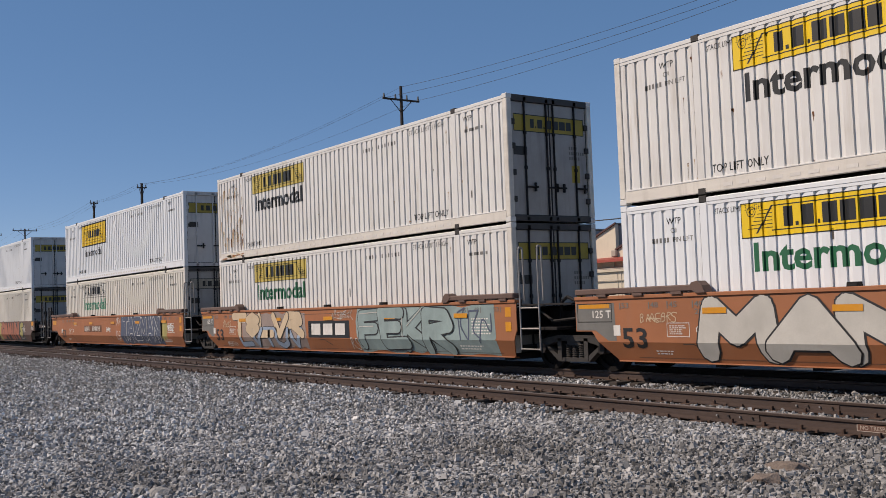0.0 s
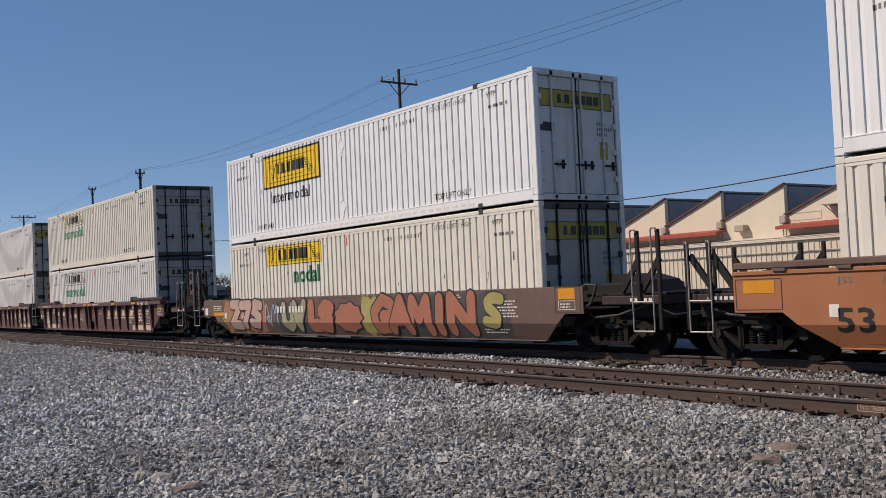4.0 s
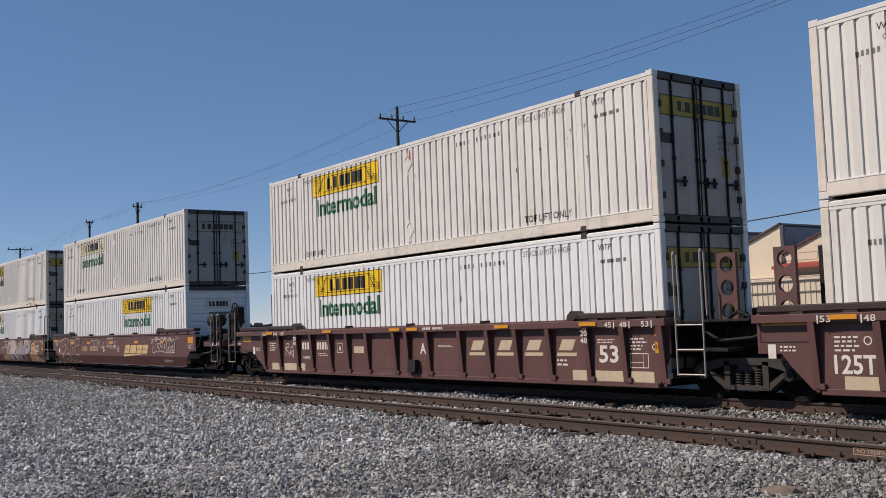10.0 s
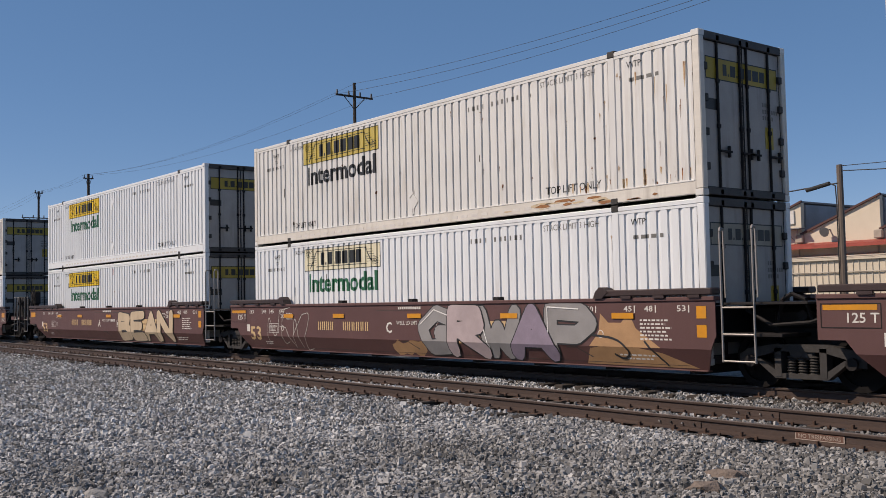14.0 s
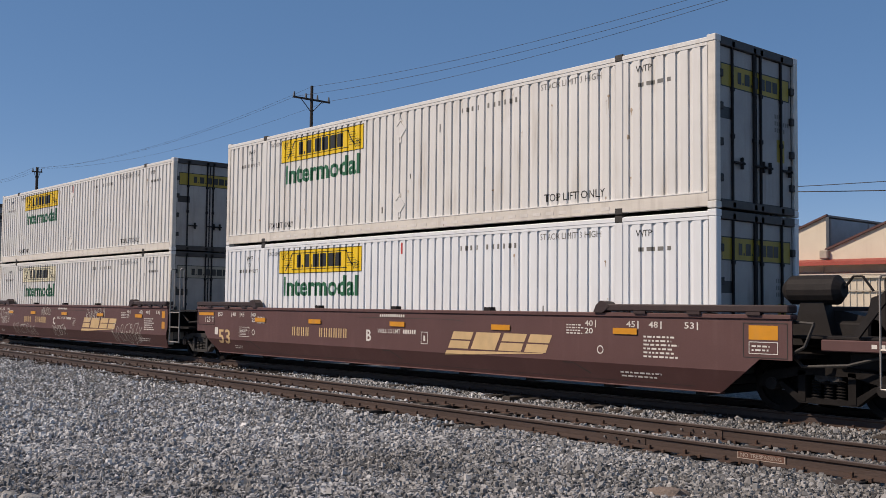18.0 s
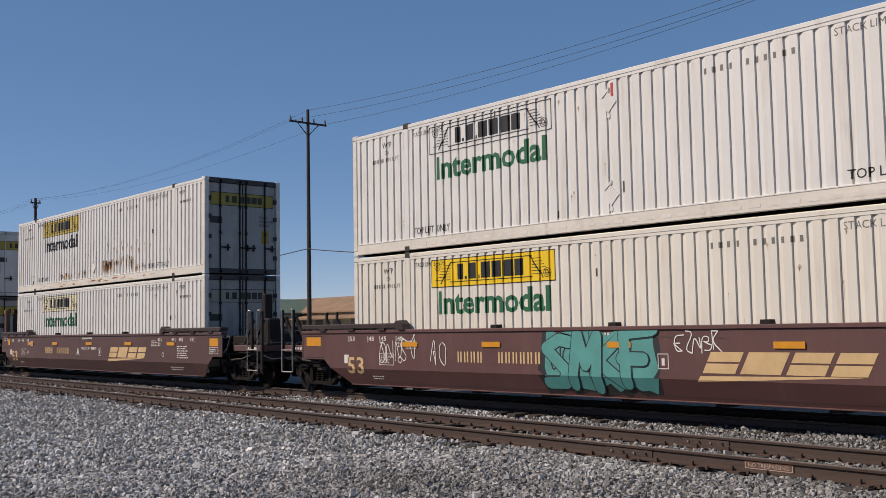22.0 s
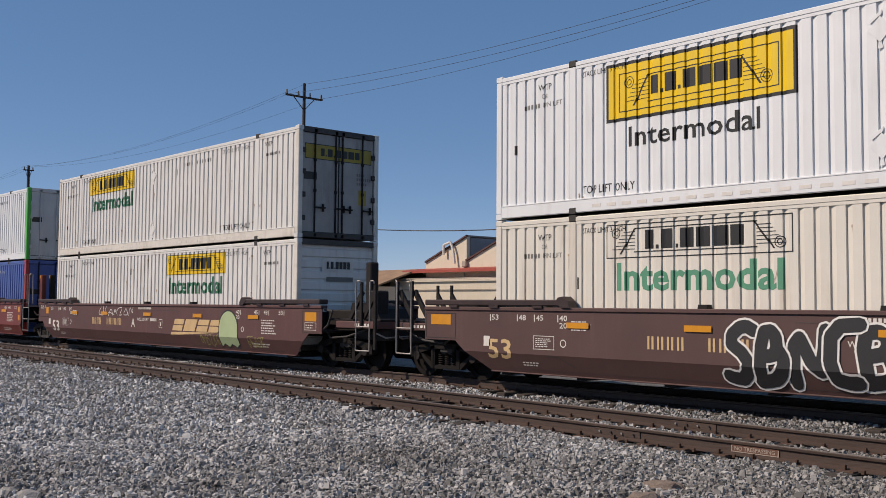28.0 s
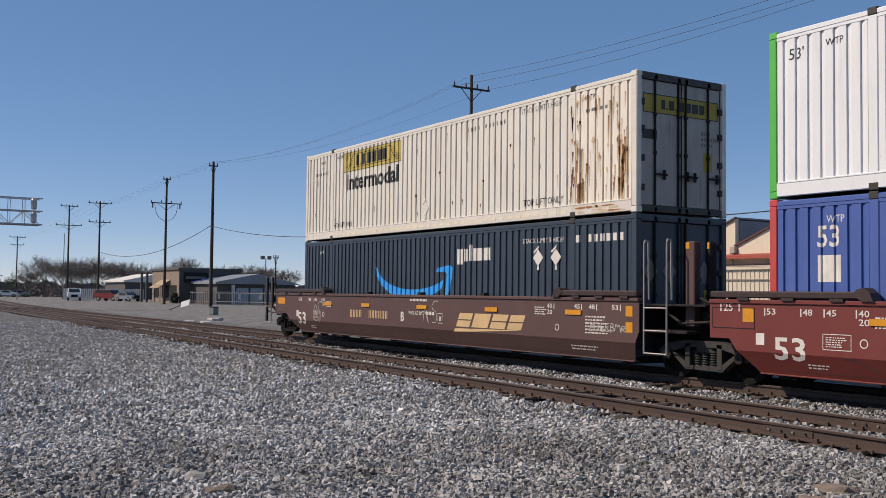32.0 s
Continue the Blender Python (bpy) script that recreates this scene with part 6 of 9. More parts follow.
        tag("length_mark", ("lm", n, 1, ribbed), lambda: lift(shift(words_shape(n, 0.105, 0.01, 0.19), ex - 0.24, z)), col)
        if n != "20":
            tag("length_tick", ("lt", n, ribbed), lambda: lift(flat([rect(mx, mx + 0.025, z - 0.02, z + 0.11), rect(ex, ex + 0.025, z - 0.02, z + 0.11)])), col)
    if ribbed:
        tag("number_strip", ("rn", 1), lambda: flat([rect(q, q + 0.10, 0.91, 1.11) for q in (2.38, 2.54, 2.70, 2.86, 3.28, 3.43, 3.58, 3.73, 3.88)]), DIRTYWHITE)
        tag("number_strip", ("rn", 2), lambda: proud(flat([rect(8.83 + 0.07 * k, 8.88 + 0.07 * k, 1.385, 1.44) for k in range(12) if k != 5])), DIRTYWHITE)
    elif i not in (0, 1, 3):
        tag("number_strip", ("rn", 0), lambda: flat([rect(3.9 + 0.2 * k + d, 3.942 + 0.2 * k + d, 0.84, 1.06) for k in range(12) if k != 4 and k != 5 for d in (0.0, 0.085)]), ink)
    if letter:
        tag("unit_letter", ("ul", letter, ribbed), lambda: shift(words_shape(letter, 0.26, 0.02), 7.0 if not ribbed else 8.48, 0.80), DIRTYWHITE, "single letter " + letter)
    if not ribbed:
        tag("seam", ("seam", 0), lambda: flat([[(6.6, 1.335), (9.9, 1.335), (10.3, 1.30), (10.3, 1.31), (9.9, 1.345), (6.6, 1.345)], rect(0.4, 15.8, 0.34, 0.348)]), GRIME)
        for k, fx in enumerate((1.6, 7.6, 13.0)):
            tag("step_bracket", ("fold", k), lambda: flat([[(fx, 0.62), (fx + 0.25, 0.62), (fx + 0.62, 0.44), (fx + 0.58, 0.43), (fx + 0.24, 0.605), (fx, 0.605)]]), GRIME)
    if not ribbed and paint is not ORANGE and i != 3:
        tag("load_limit_notice", ("wl", 0), lambda: shift(words_shape("WELL LD LMT", 0.09, 0.008, 0.82), 7.42, 1.0), DIRTYWHITE)
        tag("number_strip", ("wl", 1), lambda: flat([rect(8.34 + 0.075 * k, 8.39 + 0.075 * k, 1.0, 1.09) for k in range(6)] + [rect(7.5 + 0.075 * k, 7.55 + 0.075 * k, 1.36, 1.42) for k in range(12)]), DIRTYWHITE)
        tag("brand_wedge", ("bw", 0), lambda: flat(brand_wedge(9.72, 0.605, 2.89, 0.49)), DIRTYWHITE if paint is RED else ink, "plain slanted blocks over a wedge")
        tag("notice_box", ("plate_h", 0), lambda: flat(outline(8.95, 9.17, 0.8, 1.06, 0.014) + [rect(9.03, 9.09, 0.86, 0.98)]), DIRTYWHITE)
    if ribbed:
        for k, q in enumerate((10.46, 11.45, 12.40, 13.42)):
            tag("brand_block", ("bb", k), lambda: flat([rect(q + 0.06, q + 0.46, 0.89, 1.11, 0.12), rect(q, q + 0.58, 0.775, 0.845, 0.02)]), PALETAN, "plain slanted block over a bar")
        for k, (q, z, w, h, n) in enumerate(((0.26, 0.86, 0.44, 0.27, 4), (3.32, 0.72, 0.62, 0.1, 2), (2.44, 0.62, 0.55, 0.10, 3), (9.24, 0.96, 0.66, 0.06, 2), (13.42, 0.56, 0.42, 0.17, 2), (15.46, 0.88, 0.44, 0.26, 4), (14.6, 1.02, 0.5, 0.1, 2), (-0.72, 0.86, 0.36, 0.12, 2))):
            tag("small_print", ("rp", k), lambda: flat(bars_text(q, z, w, h, n, random.Random(k))), DIRTYWHITE)
        tag("notice_box", ("rnb", 0), lambda: flat(outline(4.43, 4.75, 0.82, 1.09, 0.016) + [rect(4.55, 4.63, 0.88, 0.99)]), DIRTYWHITE)
        tag("notice_box", ("rnb", 1), lambda: flat(outline(15.45, 15.92, 0.56, 0.84, 0.016) + [rect(15.78, 15.79, 0.576, 0.824), rect(15.466, 15.78, 0.66, 0.67)]), DIRTYWHITE)
        tag("round_mark", ("rrm", 0), lambda: Shape().ring((0.82, 0, 1.04), 0.07, 0.02, "y", 0, 0.0005, 16), DIRTYWHITE)
        tag("round_mark", ("rrm", 1), lambda: Shape().ring((16.08, 0, 0.95), 0.06, 0.02, "y", 0, 0.0005, 16), DIRTYWHITE)
        for k, (q, w) in enumerate(((5.33, 0.51), (-0.95, 0.15))):
            tag("pale_label", ("plr", k), lambda: flat([rect(q, q + w, 0.81 - 0.05 * k, 0.99)]), PALETAN if k == 0 else DIRTYWHITE)
        for k, (a, b) in enumerate(((0.40, 0.98), (1.22, 2.0), (2.30, 2.55), (13.87, 14.28), (14.52, 15.26), (15.46, 16.04))):
            tag("tan_patch", ("tp", k), lambda: flat([rect(a, b, 0.30, 0.50)]), PALETAN)
        tag("seam", ("rseam", 0), lambda: flat([rect(p + 0.16, q - 0.07, 0.425, 0.437) for p, q in zip(RIB_AT[3:12], RIB_AT[4:13])]), GRIME)
        for k, q in enumerate((2.12, 14.33)):
            for n, z in (("20", 1.17), ("40", 1.03)):
                tag("length_mark", ("rlm", n, k), lambda: proud_by(shift(words_shape(n, 0.115, 0.012, 0.19), q - 0.05, z), 0.145), DIRTYWHITE)
        return
    tag("small_print", ("sp", 0), lambda: flat(bars_text(14.85, 0.76, 0.8, 0.40, 6, random.Random(7))), DIRTYWHITE)
    tag("small_print", ("sp", 1), lambda: flat(bars_text(2.2, 1.1, 0.45, 0.2, 4, random.Random(8)) + bars_text(13.1, 1.12, 0.42, 0.2, 4, random.Random(9))), DIRTYWHITE)
    tag("small_print", ("sp", 2), lambda: flat(bars_text(14.3, 0.40, 1.0, 0.13, 2, random.Random(10)) + bars_text(0.9, 0.40, 0.5, 0.10, 2, random.Random(11))), DIRTYWHITE)
    tag("notice_box", ("nb", 0), lambda: flat(outline(1.25, 1.78, 0.74, 1.0, 0.012) + bars_text(1.31, 0.78, 0.42, 0.18, 5, random.Random(12))), DIRTYWHITE)
    tag("round_mark", ("rm", 0), lambda: Shape().ring((2.0, 0, 0.87), 0.075, 0.018, "y", 0, 0.0005, 16), DIRTYWHITE)
    tag("round_mark", ("rm", 1), lambda: Shape().ring((13.9, 0, 0.87), 0.075, 0.018, "y", 0, 0.0005, 16), DIRTYWHITE)
    tag("paper_label", ("pl", 0), lambda: flat([rect(-0.1, 0.08, 0.76, 0.96)]), DIRTYWHITE)


RAIL_CARS = [
    (ORANGE, DIRTYWHITE, "joint", "coupler", 0, "faded orange well car covered in pale graffiti", ""),
    (ORANGE, DIRTYWHITE, "joint", "joint", 0, "faded orange well car with large graffiti and a dark panel", "C"),
    (ORANGE, DIRTYWHITE, "coupler", "joint", 0, "faded orange well car with a blue graffiti tag", ""),
    (GRIMY, DIRTYWHITE, "coupler", "coupler", 0, "grimy brown well car covered in orange graffiti", ""),
    (MAROON, DIRTYWHITE, "joint", "coupler", 1, "maroon ribbed well car under two containers", "B"),
    (MAROON, DIRTYWHITE, "joint", "joint", 1, "maroon ribbed well car between two others", "C"),
    (MAROON, DIRTYWHITE, "coupler", "joint", 1, "maroon ribbed well car with an open platform end", "A"),
    (MAROON, TAN, "joint", "coupler", 0, "maroon smooth-sided well car with chalky scrawls", "B"),
    (MAROON, TAN, "joint", "joint", 0, "maroon smooth-sided well car with pastel graffiti", "C"),
    (MAROON, TAN, "coupler", "joint", 0, "maroon smooth-sided well car with cream graffiti", "A"),
    (MAROON, TAN, "joint", "coupler", 0, "maroon smooth-sided well car with tan marks", "B"),
    (MAROON, TAN, "joint", "joint", 0, "maroon smooth-sided well car with thin white scrawls", "C"),
    (MAROON, TAN, "coupler", "joint", 0, "maroon smooth-sided well car with a turquoise tag", "A"),
    (BROWN, TAN, "joint", "coupler", 0, "brown smooth-sided well car with tan marks", "A"),
    (BROWN, TAN, "joint", "joint", 0, "brown smooth-sided well car, clean sides", "C"),
    (BROWN, TAN, "coupler", "joint", 0, "brown smooth-sided well car with black and white graffiti", "B"),
    (MAROON, TAN, "joint", "coupler", 0, "maroon smooth-sided well car with a pale green blob", "A"),
    (RED, DIRTYWHITE, "joint", "joint", 0, "bright red smooth-sided well car with white marks", "C"),
    (BROWN, TAN, "coupler", "joint", 0, "brown smooth-sided well car at the end of the train", "B"),
]
CARS = []
for i, (paint, ink, left, right, ribbed, label, letter) in enumerate(RAIL_CARS):
    CARS.append(well_car(i, LOADS[i], paint, ink, left, right, ribbed, label, letter))


# sprayed graffiti, car by car
graffiti(CARS[0], "a", 1.9, 6.5, 0.30, 1.44, SPRAY_PALE, SPRAY_BLACK, 3, 11, "MAN", thick=0.19, fat=0.95)
scribble(CARS[0], 10.2, 12.4, 0.6, 1.3, SPRAY_PALE, 111)
scribble(CARS[0], 0.6, 1.5, 1.02, 1.2, SPRAY_TAN, 112, 0.008)
# cream letters over slate shadows, a dark plate, then grey-green letters drawn in black
put("graffiti_patch", lay_patch(ragged(2.4, 6.7, 0.32, 1.40, 901)), SPRAY_HAZE, CARS[1], label="hazy grey-brown sprayed ground")
graffiti(CARS[1], "b", 2.0, 6.6, 0.32, 0.98, SPRAY_PALEBLUE, SPRAY_BLACK, 5, 12, "LVTUV", thick=0.12, edge=0.018)
graffiti(CARS[1], "b2", 1.5, 6.7, 0.62, 1.46, SPRAY_TAN, SPRAY_BLACK, 5, 121, "T8LVR", thick=0.15, edge=0.022, fat=0.95)
put("graffiti_patch", lay_patch(ragged(9.75, 15.7, 0.30, 1.46, 902)), SPRAY_MINT, CARS[1], label="grey-green sprayed ground")
graffiti(CARS[1], "c", 9.9, 14.2, 0.30, 1.44, SPRAY_MINT, SPRAY_BLACK, 4, 13, "FEKR", thick=0.13, edge=0.035, shine=SPRAY_PALE, fat=1.0, wild=0.14)
scribble(CARS[1], 14.3, 15.6, 0.7, 1.4, SPRAY_NAVY, 131, 0.02)
scribble(CARS[1], 9.3, 9.75, 0.3, 0.6, SPRAY_PALE, 132, 0.012)
scribble(CARS[1], 0.75, 1.4, 1.0, 1.2, SPRAY_TAN, 141)
scribble(CARS[1], 0.9, 1.7, 0.35, 0.47, SPRAY_PALE, 143, 0.008)
scribble(CARS[1], 8.3, 9.5, 1.2, 1.42, SPRAY_PALE, 142)
put("dark_panel", on_side(flat([rect(6.92, 9.3, 0.66, 1.14)])), DECALBLACK, CARS[1], label="dark panel under pale blocks")
for k in range(3):
    pale_mark = on_side(flat([rect(7.12 + 0.70 * k, 7.66 + 0.70 * k, 0.74, 1.06)]))
    pale_mark.v = [(x, y - 0.004, z) for x, y, z in pale_mark.v]
    put("brand_mark", pale_mark, DIRTYWHITE, CARS[1], label="plain pale block on a dark panel")
# slate letters edged in white, running over a slate ground
put("graffiti_patch", lay_patch(ragged(9.25, 14.2, 0.30, 1.48, 903, rough=0.05)), SPRAY_NAVY, CARS[2], label="slate blue sprayed ground")
put("graffiti_patch", lay_patch(ragged(14.1, 14.7, 0.5, 1.2, 904, 6), -0.002), SPRAY_OLIVE, CARS[2], label="dull green overspray")
graffiti(CARS[2], "d", 9.4, 14.1, 0.48, 1.44, SPRAY_NAVY, SPRAY_WHITE, 6, 15, "TAZMAN", thick=0.105, edge=0.026, fat=0.84)
for k in range(9):
    lx = 9.6 + 0.5 * k
    put("graffiti_line", lay_strokes([[(lx, 0.62), (lx + 0.06, 0.5), (lx + 0.04, 0.36)]], 0.012, 0.006), SPRAY_WHITE, CARS[2], label="thin sprayed run")
scribble(CARS[2], 8.6, 9.2, 0.45, 0.85, SPRAY_WHITE, 16)
scribble(CARS[2], 8.6, 9.2, 1.1, 1.4, SPRAY_WHITE, 161)
scribble(CARS[2], 7.2, 7.8, 0.82, 0.98, SPRAY_WHITE, 162, 0.012)
scribble(CARS[2], 14.8, 15.5, 0.85, 1.1, SPRAY_WHITE, 17, 0.014)
put("name_strip", lay_patch([(3.8, 0.80), (6.5, 0.80), (6.5, 1.10), (3.8, 1.10)]), RUSTSTAIN, CARS[2], label="dark brown strip under the car's number")
# the grimy car: one drawing runs into the next
put("graffiti_patch", lay_patch(ragged(0.0, 3.0, 0.30, 1.32, 905)), SPRAY_ORANGE, CARS[3], label="burnt orange sprayed ground")
graffiti(CARS[3], "e", 0.35, 2.95, 0.40, 1.37, SPRAY_PINK, SPRAY_BLACK, 3, 182, "Z7S", thick=0.16, edge=0.055, fat=0.9)
put("graffiti_patch", lay_patch(ragged(3.9, 6.0, 0.30, 1.30, 906)), SPRAY_SLATE, CARS[3], label="dark slate sprayed ground")
scribble(CARS[3], 3.0, 4.0, 0.55, 1.25, SPRAY_PALEBLUE, 181, 0.03)
graffiti(CARS[3], "e2", 4.2, 5.9, 0.34, 1.30, SPRAY_MOSS, SPRAY_BLACK, 2, 183, "UV", thick=0.16, edge=0.05)
graffiti(CARS[3], "f", 5.9, 7.6, 0.34, 1.33, SPRAY_RUST, SPRAY_BLACK, 2, 19, "LS", thick=0.2, edge=0.03)
cloud = [(8.3 + (0.72 + 0.06 * math.cos(9 * a)) * math.cos(a), 0.78 + (0.40 + 0.03 * math.cos(9 * a)) * math.sin(a)) for a in np.linspace(0, 6.2, 40)]
put("graffiti_outline", lay_patch([(8.3 + (x - 8.3) * 1.08, 0.78 + (z - 0.78) * 1.1) for x, z in cloud], 0.006), SPRAY_BLACK, CARS[3], label="sprayed outline")
put("graffiti_fill", lay_patch(cloud, 0.010), SPRAY_RUST, CARS[3], label="brick red sprayed bubble")
scribble(CARS[3], 7.8, 8.8, 0.80, 1.08, SPRAY_NAVY, 185, 0.02)
scribble(CARS[3], 7.8, 8.85, 0.48, 0.68, SPRAY_BLACK, 186, 0.014)
put("graffiti_patch", lay_patch(ragged(9.05, 9.75, 0.32, 1.32, 908, 8)), SPRAY_OLIVE, CARS[3], label="olive yellow sprayed ground")
put("graffiti_patch", lay_patch(ragged(9.95, 15.2, 0.32, 1.33, 909)), SPRAY_SLATE, CARS[3], label="dark slate sprayed ground")
graffiti(CARS[3], "g", 9.45, 14.1, 0.30, 1.375, SPRAY_RUST, SPRAY_BLACK, 5, 20, "GAMIN", thick=0.15, edge=0.05, fat=0.95)
graffiti(CARS[3], "h", 14.3, 15.1, 0.5, 1.35, SPRAY_OLIVE, SPRAY_BLACK, 1, 21)
scribble(CARS[3], -0.2, 0.5, 0.5, 0.95, SPRAY_OLIVE, 184, 0.02)
scribble(CARS[4], 6.3, 7.0, 0.68, 1.0, SPRAY_WHITE, 22)
scribble(CARS[5], 6.3, 7.32, 0.96, 1.20, SPRAY_WHITE, 23, 0.014)
scribble(CARS[5], 6.5, 7.1, 0.68, 0.90, SPRAY_WHITE, 231, 0.014)
scribble(CARS[5], 6.75, 6.95, 0.64, 0.68, SPRAY_WHITE, 232, 0.012)
scribble(CARS[6], 1.3, 1.9, 0.7, 1.1, SPRAY_WHITE, 24)
graffiti(CARS[7], "o", 0.2, 3.6, 0.34, 1.38, MAROON, SPRAY_TAN, 4, 25)
scribble(CARS[7], 5.0, 9.0, 0.95, 1.35, SPRAY_PALE, 26)
graffiti(CARS[7], "i", 13.2, 15.6, 0.8, 1.32, MAROON, SPRAY_PALE, 6, 27)
put("graffiti_patch", lay_patch(ragged(7.3, 8.4, 0.30, 0.62, 910, 8)), SPRAY_SAND, CARS[8], label="sandy sprayed ground")
graffiti(CARS[8], "j", 8.3, 13.8, 0.30, 1.46, (SPRAY_GREY, SPRAY_PINKGREY, SPRAY_GREY, SPRAY_MAUVE, SPRAY_GREY), SPRAY_BLACK, 5, 28, "GRWAP", thick=0.15, edge=0.03, shine=SPRAY_WHITE, fat=1.0)
put("graffiti_patch", lay_patch([(13.4, 0.30), (16.0, 0.30), (15.3, 0.55), (14.75, 0.98), (14.6, 1.25), (14.4, 1.08), (14.1, 1.08), (13.9, 1.25), (13.85, 0.9), (13.6, 0.6)]), SPRAY_SAND, CARS[8], label="sandy orange sprayed shape")
put("graffiti_line", lay_strokes([rounded([(13.7, 0.85), (14.3, 0.80), (14.6, 0.55), (14.4, 0.40), (14.2, 0.5)]), [(14.95, 0.75), (15.35, 0.34)]], 0.02, 0.006), SPRAY_BLACK, CARS[8], label="thin sprayed line")
scribble(CARS[8], 1.2, 3.6, 0.35, 1.3, SPRAY_PALE, 30)
graffiti(CARS[9], "l", 9.1, 14.2, 0.30, 1.38, SPRAY_TAN, SPRAY_BLACK, 4, 31, "BEAN", thick=0.14)
for k, (a, b, z0, z1) in enumerate(((0.4, 2.2, 0.85, 1.25), (2.6, 5.2, 0.35, 0.75), (5.8, 6.8, 1.15, 1.4), (6.9, 8.3, 0.4, 0.8), (10.2, 11.8, 1.0, 1.4), (12.4, 14.8, 0.35, 0.95))):
    scribble(CARS[11], a, b, z0, z1, SPRAY_PALE, 40 + k)
put("graffiti_patch", lay_patch(ragged(6.3, 8.95, 0.34, 1.46, 911)), SPRAY_BLACK, CARS[12], label="black sprayed ground")
put("graffiti_patch", lay_patch(ragged(6.4, 8.85, 0.44, 1.44, 912), 0.003), SPRAY_TEAL, CARS[12], label="turquoise sprayed ground")
graffiti(CARS[12], "m", 6.3, 8.95, 0.36, 1.46, SPRAY_TEAL, SPRAY_BLACK, 4, 50, "SMKF", thick=0.15, edge=0.022, fat=0.98, wild=0.12)
scribble(CARS[12], 6.5, 7.0, 0.7, 1.3, SPRAY_BLACK, 501, 0.014)
scribble(CARS[12], 1.2, 2.6, 0.8, 1.3, SPRAY_WHITE, 51)
scribble(CARS[12], 9.3, 10.2, 1.1, 1.38, SPRAY_WHITE, 52)
scribble(CARS[12], 3.0, 3.6, 0.8, 1.3, SPRAY_WHITE, 53)
graffiti(CARS[15], "n", 5.3, 8.3, 0.34, 1.40, SPRAY_BLACK, SPRAY_WHITE, 5, 54)
graffiti(CARS[15], "o", 11.9, 15.2, 0.32, 1.15, SPRAY_BLACK, SPRAY_WHITE, 5, 55, "RIBEK")
graffiti(CARS[15], "p", 15.5, 16.2, 0.32, 1.3, SPRAY_BLACK, SPRAY_WHITE, 1, 56, "R")
scribble(CARS[16], 4.4, 7.2, 1.15, 1.42, SPRAY_WHITE, 57)
blob = [(13.14 + 0.5 * math.cos(a), 0.88 + 0.48 * math.sin(a)) for a in np.linspace(0, math.pi, 14)] + [(12.64 + 0.2 * k, 0.36 + 0.09 * (k % 2)) for k in range(6)]
for nm, gr, pt, lift in (("graffiti_outline", 1.06, SPRAY_BLACK, 0.003), ("graffiti_fill", 0.98, SPRAY_GREEN, 0.007)):
    sh = Shape()
    for lo, hi in ((0.64, 1.43), (0.28, 0.638)):
        f = on_side(flat([[(13.14 + (x - 13.14) * gr, min(hi, max(lo, 0.8 + (z - 0.8) * gr))) for x, z in blob]]))
        sh.add([(x, y - lift, z) for x, y, z in f.v], f.f)
    put(nm, sh, pt, CARS[16], label="pale green rounded shape" if gr < 1 else "sprayed outline")
scribble(CARS[16], 11.5, 12.6, 0.4, 0.7, SPRAY_OLIVE, 59)
scribble(CARS[16], 14.1, 15.0, 0.4, 0.7, SPRAY_OLIVE, 60)
scribble(CARS[18], 1.3, 1.9, 0.6, 1.2, SPRAY_PALE, 61)
scribble(CARS[18], 8.2, 9.0, 0.8, 1.3, SPRAY_PALE, 62)
scribble(CARS[18], 15.0, 16.1, 0.85, 1.0, SPRAY_PALE, 63)

# ---- ground and tracks ----
GROUND_Z = -0.20


